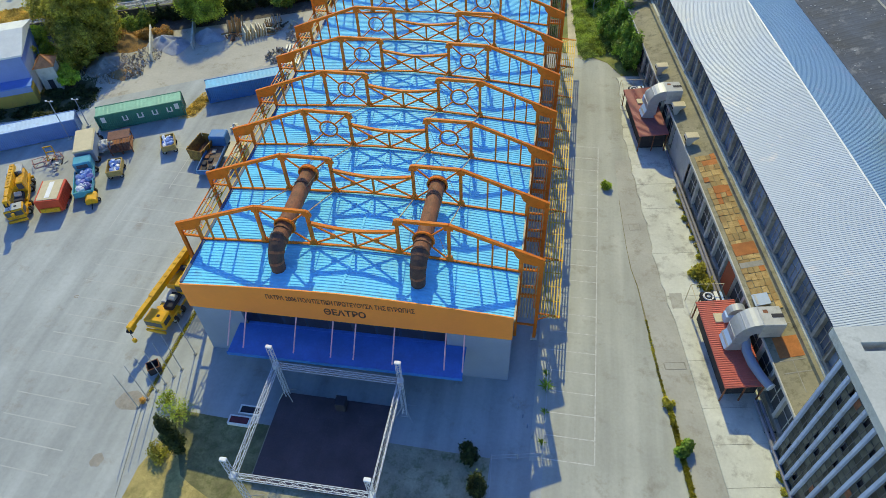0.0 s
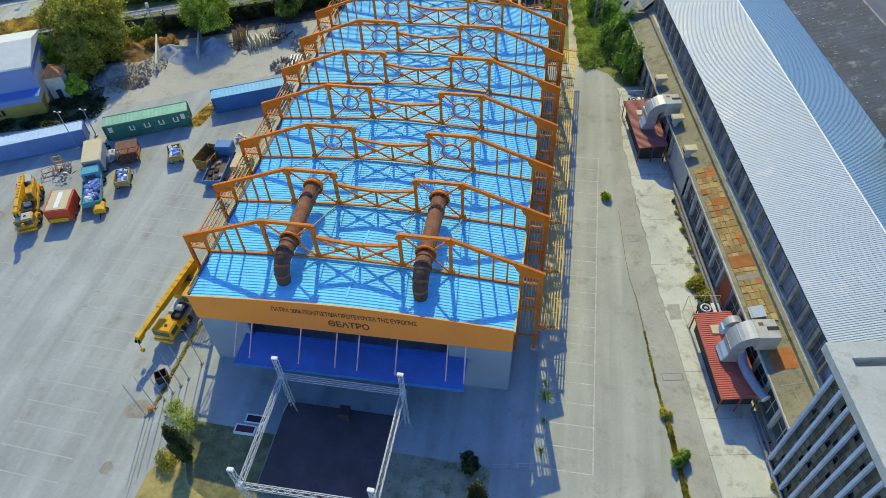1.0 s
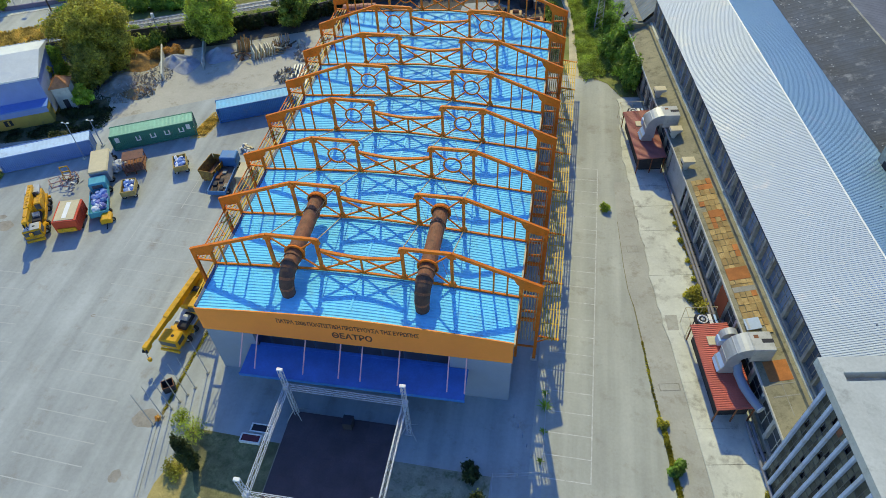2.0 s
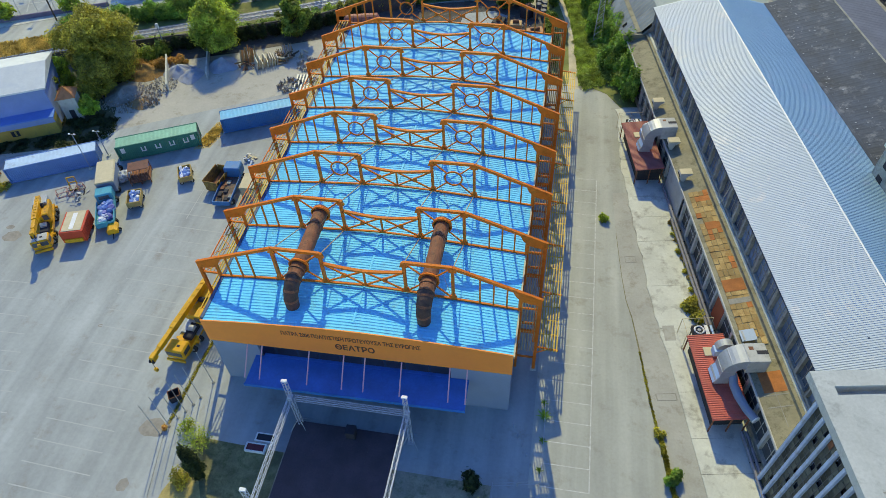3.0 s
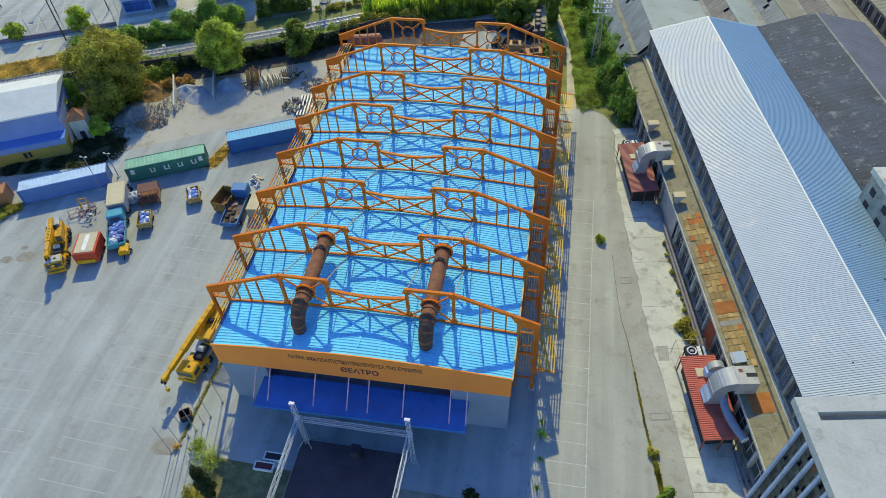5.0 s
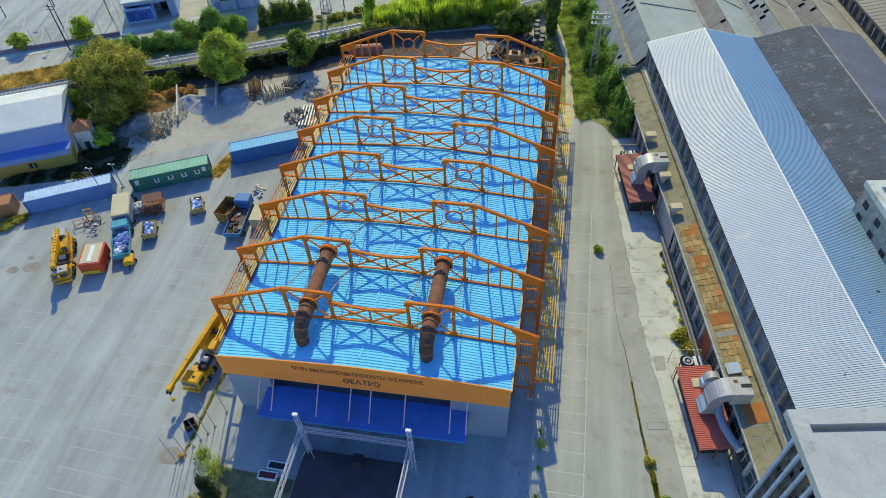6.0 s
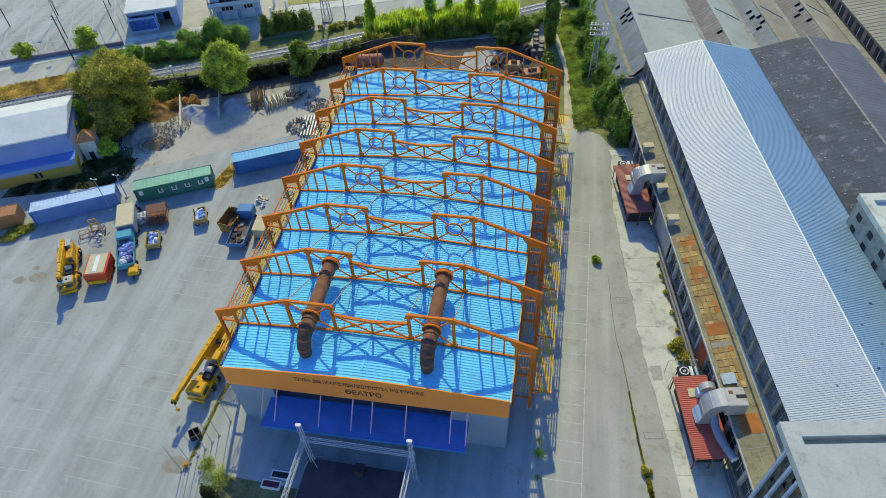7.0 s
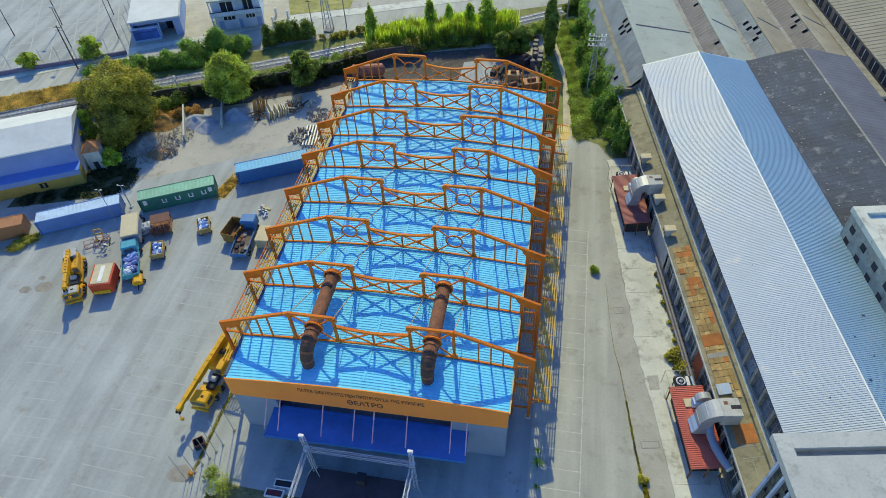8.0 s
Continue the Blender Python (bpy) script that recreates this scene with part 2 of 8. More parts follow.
PALEWALL = surface("pale_weathered_render", (0.50, 0.50, 0.47), 0.85, vary=0.15, patch=0.35, grain=4.0, stain=(0.33, 0.33, 0.30), amount=0.35, bump=0.1)
TILE = surface("roof_tile_clay", (0.43, 0.30, 0.13), 0.9, vary=0.35, patch=0.6, grain=6.0, stain=(0.33, 0.19, 0.07), amount=0.45, bump=0.2, random_=0.3)
TILERED = surface("roof_tile_red", (0.46, 0.17, 0.055), 0.9, vary=0.25, patch=1.0, grain=6.0, bump=0.2, random_=0.2)
REDROOF = surface("red_ribbed_sheet", (0.58, 0.13, 0.095), 0.6, vary=0.15, patch=0.6, grain=6.0, stain=(0.40, 0.14, 0.10), amount=0.2, bump=0.05)
GLASS = surface("dusty_window_glass", (0.07, 0.08, 0.09), 0.45, vary=0.35, patch=0.5, grain=3.0, bump=0.0, spec=0.3, random_=0.45)
BLACK = surface("black_stage_cloth", (0.082, 0.058, 0.066), 0.7, vary=0.3, patch=0.5, grain=6.0, bump=0.05)
RUBBER = surface("tyre_rubber", (0.03, 0.03, 0.03), 0.85, vary=0.2, patch=2.0, grain=12.0, bump=0.1)
PALEBLUE = surface("faded_blue_container", (0.38, 0.55, 0.79), 0.6, vary=0.1, patch=0.3, grain=4.0, stain=(0.36, 0.42, 0.52), amount=0.2, bump=0.03)
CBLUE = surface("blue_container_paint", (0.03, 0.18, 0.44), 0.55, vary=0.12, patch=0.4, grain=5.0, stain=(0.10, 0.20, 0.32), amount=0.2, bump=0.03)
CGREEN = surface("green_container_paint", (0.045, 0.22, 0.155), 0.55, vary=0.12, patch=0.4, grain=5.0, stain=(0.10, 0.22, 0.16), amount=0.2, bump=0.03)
CBROWN = surface("brown_container_paint", (0.42, 0.18, 0.08), 0.65, vary=0.15, patch=0.4, grain=5.0, stain=(0.25, 0.12, 0.07), amount=0.3, bump=0.05)
WHITE = surface("white_paint", (0.78, 0.78, 0.76), 0.55, vary=0.08, patch=0.6, grain=6.0, stain=(0.55, 0.54, 0.50), amount=0.15, bump=0.02)
CREAM = surface("cream_tarpaulin", (0.58, 0.50, 0.33), 0.75, vary=0.12, patch=0.8, grain=6.0, bump=0.1)
TEAL = surface("teal_truck_paint", (0.06, 0.36, 0.46), 0.45, vary=0.12, patch=0.8, grain=6.0, stain=(0.08, 0.24, 0.30), amount=0.2, bump=0.02)
RED = surface("red_box_paint", (0.62, 0.075, 0.03), 0.5, vary=0.12, patch=0.8, grain=6.0, bump=0.02)
BAGBLUE = surface("blue_plastic_sack", (0.20, 0.32, 0.62), 0.5, vary=0.3, patch=1.5, grain=5.0, bump=0.2, random_=0.3)
BAGWHITE = surface("white_plastic_sack", (0.68, 0.71, 0.76), 0.5, vary=0.2, patch=1.5, grain=5.0, bump=0.2, random_=0.15)
WOOD = surface("raw_timber", (0.38, 0.25, 0.13), 0.85, vary=0.3, patch=1.0, grain=8.0, bump=0.2, random_=0.35)
RUBBLE = surface("rubble_stone", (0.33, 0.30, 0.26), 0.95, vary=0.35, patch=0.8, grain=5.0, bump=0.3)
BARK = surface("tree_bark", (0.12, 0.085, 0.055), 0.95, vary=0.3, patch=2.0, grain=12.0, bump=0.5)
BALLAST = surface("track_ballast", (0.30, 0.29, 0.28), 0.95, vary=0.3, patch=0.8, grain=6.0, bump=0.5)

# ---- ground ----
def sheet(name, outline, z, material, label, category="ground"):
    """A thin flat layer of the ground."""
    return solo(name, Mesh().slab(outline, z - 0.02, z), material, label, category, kind="structure")


ground = solo("ground", Mesh().add([(-2500, -2500, -0.03), (2500, -2500, -0.03), (2500, 2500, -0.03), (-2500, 2500, -0.03)], [(0, 1, 2, 3)]), DIRT, "dusty bare earth reaching to the horizon", "ground", kind="structure")
FO, FA = Vector((16.75, 0, 0)), radians(10.1)
FACT = Matrix.Translation(FO) @ Matrix.Rotation(FA, 4, "Z")


def fl(x, y):
    """From the factory's own plan to the world."""
    p = FACT @ Vector((x, y, 0))
    return (p.x, p.y)


sheet("ground_yard", [(-150, -60), (-44.5, -60), (-44.5, 66), (-52, 62), (-73.5, 50.5), (-90, 40.5), (-150, 12)], 0.0, LOT, "pale worn concrete yard with faint stains")
sheet("ground_yard", [(-44.5, -60), (-6, -60), (-6, 70), (-44.5, 70)], 0.0, LOT, "pale worn concrete yard beside the hall")
sheet("road", [(-6, -60), fl(-5.3, -60), fl(-5.0, 30), fl(-4.6, 44), fl(-2.6, 62), fl(-1.8, 66), (1.0, 68), (-2.6, 70), (-6, 70)], 0.0, ASPHALT, "grey worn asphalt service road", "road")
STRIP = surface("worn_strip_concrete", (0.395, 0.39, 0.345), 0.9, vary=0.18, patch=0.2, grain=4.0, stain=(0.28, 0.26, 0.21), amount=0.3, bump=0.15)
sheet("pavement", [fl(-8.35, -60), fl(-4.6, -60), fl(-4.6, 46), fl(-6.6, 46), fl(-7.5, 38.3), fl(-8.16, 30.5), fl(-8.33, 26.9), fl(-8.13, 24.3), fl(-8.2, 19.5), fl(-8.38, 13.3), fl(-8.35, 6)], 0.005, STRIP, "worn brownish concrete strip beside the road", "pavement")
# Concrete apron in front of the factory, a low step above the road.
ap = thing("pavement", FACT.copy(), "pale cracked concrete apron along the factory", "pavement", kind="structure")
ys = [-60, -40, -22, -9, -3.2, 0.9, 5.0, 8.8, 14.2, 22.6, 29.0, 36.5, 41, 45, 49, 53, 57, 61, 65.5]


def apron_edge(y):
    """The broken road edge of the apron, drawing in at the far end."""
    return -5.1 - 0.25 * math.sin(max(0, y - 20) * 0.25) + max(0, y - 40) * 0.09 + (0.09 * math.sin(y * 1.7) + 0.12 * math.sin(y * 0.61 + 1.0) * math.sin(y * 0.23) + 0.06 * math.sin(y * 4.3) if y > 20 else 0)


for a, b in zip(ys[:-1], ys[1:]):
    w = Mesh()
    n = max(2, int((b - a) / 0.8))
    rim = [(apron_edge(a + (b - a) * i / n), a + 0.02 + (b - a - 0.04) * i / n) for i in range(n + 1)]
    w.slab([(0.95, a + 0.02), (0.95, b - 0.02)] + rim[::-1], -0.02, 0.12)
    part("slab", w, SLAB, ap)
w = Mesh()
w.box(-4.9, 0.93, -60, 41, -0.02, 0.09)
w.box(-2.6, 0.93, 41, 65, -0.02, 0.09)
part("bedding", w, WALK, ap)

# Soil round the stage and dry verges.
sheet("ground_soil", [(-41.2, -60), (-9.6, -60), (-9.6, -0.3), (-18.5, -0.2), (-33.5, -0.1), (-38.8, 0.1), (-41.2, 0.2)], 0.008, SOIL, "dark trodden soil with thin grass")
sheet("ground_lawn", [(-41.1, -60), (-31.3, -60), (-31.3, -0.15), (-38.8, 0.05), (-41.1, 0.15)], 0.011, surface("dark_thin_lawn", (0.21, 0.20, 0.095), 0.95, vary=0.45, patch=0.5, grain=5.0, stain=(0.10, 0.11, 0.04), amount=0.5, bump=0.5), "dark thin lawn beside the stage")
sheet("ground_dry_grass", [(-44.2, -60), (-35.0, -60), (-32.2, -8.8), (-36.6, -6.9), (-37.9, -6.2), (-39.7, -3.0), (-41.0, -2.4), (-42.2, -6)], 0.014, DRYGRASS, "dry yellow grass verge")
sheet("ground_strip", [(-9.5, -60), (-4.7, -60), (-4.7, 0.2), (-9.5, -0.5)], 0.012, LOT, "paved strip inside the low fence")
sheet("ground_weeds", [fl(-8.42, -40), fl(-8.2, -40), fl(-8.2, 6), fl(-8.26, 13.3), fl(-8.1, 19.5), fl(-8.06, 24.3), fl(-8.28, 26.9), fl(-8.12, 30.5), fl(-7.47, 38.3), fl(-7.52, 38.3), fl(-8.18, 30.5), fl(-8.36, 26.9), fl(-8.18, 24.3), fl(-8.28, 19.5), fl(-8.48, 13.3), fl(-8.5, 6)], 0.016, surface("dirty_joint_weeds", (0.26, 0.22, 0.13), 0.95, vary=0.5, patch=1.2, grain=6.0, stain=(0.13, 0.16, 0.05), amount=0.55, bump=0.4), "weeds growing along the pavement joint")
sheet("ground_grass", [(-10, 70), (-4.6, 70.5), (-1.0, 69.5), (1.2, 68.2), fl(-1.8, 66), fl(0.9, 66), fl(1, 140), (-14, 150), (-10.5, 100)], 0.004, GRASS, "rough green grass bank")
sheet("path", [(-4.9, 69), (-2.6, 69), (-4.2, 80), (-4.8, 88), (-6.5, 95.5), (-8.3, 102.5), (-8.0, 107), (-5.8, 111), (-4.0, 112.5), (-5.0, 113.2), (-6.9, 111.5), (-8.9, 107.8), (-9.4, 102.6), (-7.6, 95.3), (-5.9, 88), (-5.5, 80)], 0.012, surface("pale_path_dust", (0.55, 0.48, 0.33), 0.95, vary=0.25, patch=0.4, grain=5.0, bump=0.2), "narrow dusty footpath", "path")
# Weedy soil, with the trees' shade put into its dark colour.
sheet("ground_undergrowth", [(-96, 39.4), (-85.5, 42.6), (-79.0, 45.0), (-78.2, 49.6), (-79.8, 54.0), (-83, 62), (-88, 68), (-96, 62), (-90, 50.3), (-96, 44)], 0.018, surface("tree_shade_soil", (0.085, 0.09, 0.045), 0.95, vary=0.4, patch=0.4, grain=4.0, stain=(0.14, 0.13, 0.07), amount=0.4, bump=0.4), "weedy soil below the trees, darkened as their shade")

# Parking bays: one long line and nineteen short ones.
bays = thing("parking_bays", Matrix.Identity(4), "worn white parking bay lines on asphalt", "road marking", kind="structure")
for k in range(20):
    yy = 46.6 - 2.43 * k
    w = Mesh()
    w.box(-4.95, -0.09, yy - 0.05, yy + 0.05, 0.001, 0.005)
    part("line", w, PAINT, bays)
w = Mesh()
w.box(-0.09, 0.03, 0.38, 46.65, 0.001, 0.005)
part("line", w, PAINT, bays)
lot = thing("yard_markings", Matrix.Identity(4), "faint worn bay lines on the yard", "road marking", kind="structure")
for k in range(20):
    yy = 39.2 - 2.48 * k
    part("line", Mesh().beam((-60.6 + 0.12 * k, yy + 0.2, 0.003), (-50.3, yy - 0.2, 0.003), 0.11, 0.004), FAINT, lot)
for x, ya, yb in ((-50.2, 31.6, 22.0), (-60.8, 27.5, 22.8), (-56.5, 39.0, 31.0)):
    part("line", Mesh().beam((x, ya, 0.004), (x, yb, 0.004), 0.11, 0.004), FAINT, lot)
for k in range(14):
    x, yy = -76.5 + 1.1 * k, 16.9 - 2.5 * k
    part("line", Mesh().beam((x, yy, 0.003), (x + 5.4, yy + 0.15, 0.003), 0.11, 0.004), FAINT, lot)
# Sheet darkened to carry the shade of the reeds and scrub.
sheet("ground_shaded_soil", [(-47, 69), (-8, 69.5), (-8.5, 80), (-11, 93), (-18, 99), (-44, 92.5)], 0.004, surface("reed_shade_soil", (0.10, 0.085, 0.075), 0.95, vary=0.4, patch=0.3, grain=5.0, stain=(0.2, 0.18, 0.15), amount=0.3, bump=0.4), "soil behind the hall, darkened as shade of reeds and scrub")
sheet("ground_paved", [(-26.5, 83.5), (-18.6, 84.0), (-17.6, 92.0), (-20.5, 93.6), (-26.2, 92.0)], 0.012, LOT, "pale paved patch behind the hall")
# Manhole in the road.
mh = thing("manhole_cover", Matrix.Translation((4.45, 31.85, 0.006)) @ Matrix.Rotation(radians(9), 4, "Z"), "flush rectangular steel manhole cover in the road", "manhole", kind="structure")
part("plate", Mesh().chamfer(-0.6, 0.6, -0.46, 0.46, 0.0, 0.012, 0.005), STRIP, mh)
for a, b in (((-0.66, -0.52), (0.66, -0.52)), ((0.66, -0.52), (0.66, 0.52)), ((0.66, 0.52), (-0.66, 0.52)), ((-0.66, 0.52), (-0.66, -0.52))):
    part("rim", Mesh().beam((*a, 0.008), (*b, 0.008), 0.07, 0.016), WALK, mh)
copy_thing(mh, FACT @ Matrix.Translation((-6.5, 13.7, 0.006)) @ Matrix.Diagonal((1.6, 0.8, 1, 1)))
sheet("pavement_patch", [fl(-5.0, 20.9), fl(-3.75, 20.9), fl(-3.5, 23.0), fl(-4.9, 23.0)], 0.126, STRIP, "grey repair patch on the concrete apron", "pavement")

# ---- the theatre hall ----
XC, Y0, XL, XR = -24.77, 8.0, -15.65, 15.98
TRUSS_Y = [13.87 + 7.655 * k for k in range(8)]


def roof_z(u):
    """Height of the arched roof at u metres from the ridge."""
    return 11.40 - 0.95 * (abs(u) / 16.0) ** 1.6


FRONT = Matrix.Translation((0, Y0, 0)) @ Matrix.Rotation(radians(0.8), 4, "Z") @ Matrix.Translation((0, -Y0, 0))
hall = thing("theatre_hall", Matrix.Translation((XC, 0, 0)), "long theatre hall with arched blue ribbed roof and orange parapet", "building")

# Front wall with a wide recess over the entrance, side walls and rear wall.
w = Mesh()
w.box(XL, -10.6, Y0, Y0 + 0.4, 0, 7.5)
w.box(9.9, XR, Y0, Y0 + 0.4, 0, 7.5)
w.box(-10.6, 9.9, Y0 + 0.05, Y0 + 0.4, 7.2, 7.5)
part("front_wall", w, GREYWALL, hall, "grey-blue rendered front wall", at=FRONT)
w = Mesh()
w.box(-10.6, 9.9, Y0 + 2.4, Y0 + 2.6, 0, 7.5)
w.box(-10.6, 9.9, Y0 + 0.4, Y0 + 2.4, 7.3, 7.5)
w.box(-10.75, -10.6, Y0 + 0.4, Y0 + 2.6, 0, 7.5)
w.box(9.9, 10.05, Y0 + 0.4, Y0 + 2.6, 0, 7.5)
# Deep shade inside the recess is put into this navy colour.
part("recess", w, surface("navy_recess_shade", (0.03, 0.07, 0.20), 0.7, vary=0.2, patch=0.5, grain=5.0, bump=0.03), hall, "shaded navy recess over the entrance", at=FRONT)
DOORNAVY = surface("navy_door_glass", (0.02, 0.04, 0.12), 0.4, vary=0.2, patch=0.6, grain=5.0, bump=0.0)
for k in range(8):
    w = Mesh()
    x0 = -10.2 + k * 2.5
    w.box(x0, x0 + 2.2, Y0 + 2.32, Y0 + 2.39, 0.15, 4.2)
    part("entrance_door", w, DOORNAVY, hall, "dark glazed entrance door", at=FRONT)
for x0, x1 in ((XL, XL + 0.35), (XR - 0.35, XR)):
    w = Mesh()
    w.box(x0, x1, Y0 + 0.4, 67.3, 0, 10.2)
    part("side_wall", w, GREYWALL, hall)
w = Mesh()
w.box(XL + 0.35, XR - 0.35, 66.95, 67.3, 0, 10.0)
part("rear_wall", w, GREYWALL, hall)

# Roof: ribbed sheet bent over the arch, ribs lying across the hall.
w = Mesh()
PITCH = 0.36
us = [XL - 0.12 + (XR - XL + 0.24) * i / 24 for i in range(25)]
prof = []
y = Y0 - 0.04
while y < 67.5:
    prof += [(y, 0.0), (y + 0.14, 0.0), (y + 0.19, 0.045), (y + 0.30, 0.045)]
    y += PITCH
verts = [(u, yy + 0.014 * u * max(0.0, 1 - (yy - Y0) / 4), roof_z(u) + dz) for yy, dz in prof for u in us]
nu = len(us)
faces = [(i * nu + j, i * nu + j + 1, (i + 1) * nu + j + 1, (i + 1) * nu + j) for i in range(len(prof) - 1) for j in range(nu - 1)]
w.add(verts, faces)
part("roof", w, ROOFBLUE, hall, "bright blue ribbed metal roof sheet")
for k in range(15):
    w = Mesh()
    ya = 9.2 + k * 3.83
    w.prism([(-0.13, roof_z(0) + 0.05), (-0.09, roof_z(0) + 0.075), (0.09, roof_z(0) + 0.075), (0.13, roof_z(0) + 0.05)], ya, ya + 3.8)
    part("ridge_cap", w, ROOFBLUE, hall)
w = Mesh().box(XR + 0.1, XR + 0.26, Y0 + 0.2, 67.6, 10.2, 10.55)
part("eave_gutter", w, CREAM, hall, "pale cream eaves gutter")
w = Mesh().box(XL - 0.42, XL - 0.1, Y0 + 0.2, 67.6, 10.1, 10.58)
part("eave_gutter", w, surface("dull_blue_flashing", (0.05, 0.09, 0.18), 0.6, vary=0.2, patch=0.8, grain=5.0), hall, "dull blue eaves flashing")

# Orange parapet with an arched top.
w = Mesh()
top = [(u, roof_z(u) + 0.40) for u in us]
w.prism([(us[0], 7.45)] + top + [(us[-1], 7.45)], Y0 - 0.16, Y0 - 0.07)
part("parapet", w, PARAPET, hall, "orange sheet parapet with arched top", at=FRONT)
w = Mesh()
w.prism([(u, z + 0.002) for u, z in top] + [(u, z + 0.035) for u, z in top[::-1]], Y0 - 0.175, Y0 - 0.055)
part("coping", w, PARAPET, hall, at=FRONT)


def lettering(words, x, z, width, height, name):
    """One line of painted words, each word a part of its own."""
    made, pen = [], 0.0
    for word in words.split():
        cu = bpy.data.curves.new(name, "FONT")
        cu.body, cu.size, cu.extrude, cu.resolution_u, cu.offset = word, 1.0, 0.0, 6, 0.03
        ob = new(name, cu)
        me = bpy.data.meshes.new_from_object(ob)
        bpy.data.objects.remove(ob)
        co = np.array([v.co for v in me.vertices])
        made.append((me, pen - co[:, 0].min()))
        pen += co[:, 0].max() - co[:, 0].min() + 0.3
    pen -= 0.3
    for me, shift in made:
        for v in me.vertices:
            v.co = Vector(((v.co.x + shift) * width / pen - width / 2 + x, Y0 - 0.175, v.co.y / 0.72 * height + z))
        me.materials.append(SIGN)
        part(name, me, SIGN, hall, "dark brown painted lettering", at=FRONT)


lettering("ΠΑΤΡΑ 2006 ΠΟΛΙΤΙΣΤΙΚΗ ΠΡΩΤΕΥΟΥΣΑ ΤΗΣ ΕΥΡΩΠΗΣ", -0.1, 10.05, 14.3, 0.62, "sign_word")
lettering("ΘΕΑΤΡΟ", 0.25, 8.5, 4.1, 0.88, "sign_word")

# Blue canopy hung on slanting rods.
canopy = thing("entrance_canopy", Matrix.Translation((XC + 0.2, 0, 0.32)) @ FRONT, "wide blue sheet canopy hung on rods over the entrance", "canopy")
w = Mesh()
w.chamfer(-11.4, 11.6, 4.5, Y0 - 0.02, 4.75, 5.0, 0.04)
w.chamfer(-10.5, 9.6, Y0 - 0.02, Y0 + 0.35, 4.75, 5.0, 0.04)
part("sheet", w, CANOPY, canopy)
w = Mesh()
w.box(-11.45, 11.65, 4.38, 4.5, 4.6, 5.04)
part("front_fascia", w, CANOPY, canopy)
for x in (-11.7, -10.1, -5.0, -1.3, 0.95, 4.75, 9.7, 11.45):
    w = Mesh()
    w.tube([(x, Y0 - 0.2, 7.2), (x + 0.1, 5.1, 5.0)], 0.07, 6)
    part("hanger_rod", w, ROD, canopy, "pale pink hanger rod")

# ---- portal frames over the roof ----
frame_top = thing("portal_frame", Matrix.Translation((XC, TRUSS_Y[0], 0)), "orange steel portal truss standing over the blue roof", "steel frame", "portal frames over the hall")


def chord(u):
    return 11.72 - 1.08 * (abs(u) / 15.4) ** 1.3


SLAT = surface("tan_slat_paint", (0.52, 0.37, 0.19), 0.65, vary=0.2, patch=0.9, grain=8.0, stain=(0.25, 0.12, 0.05), amount=0.4, bump=0.0)


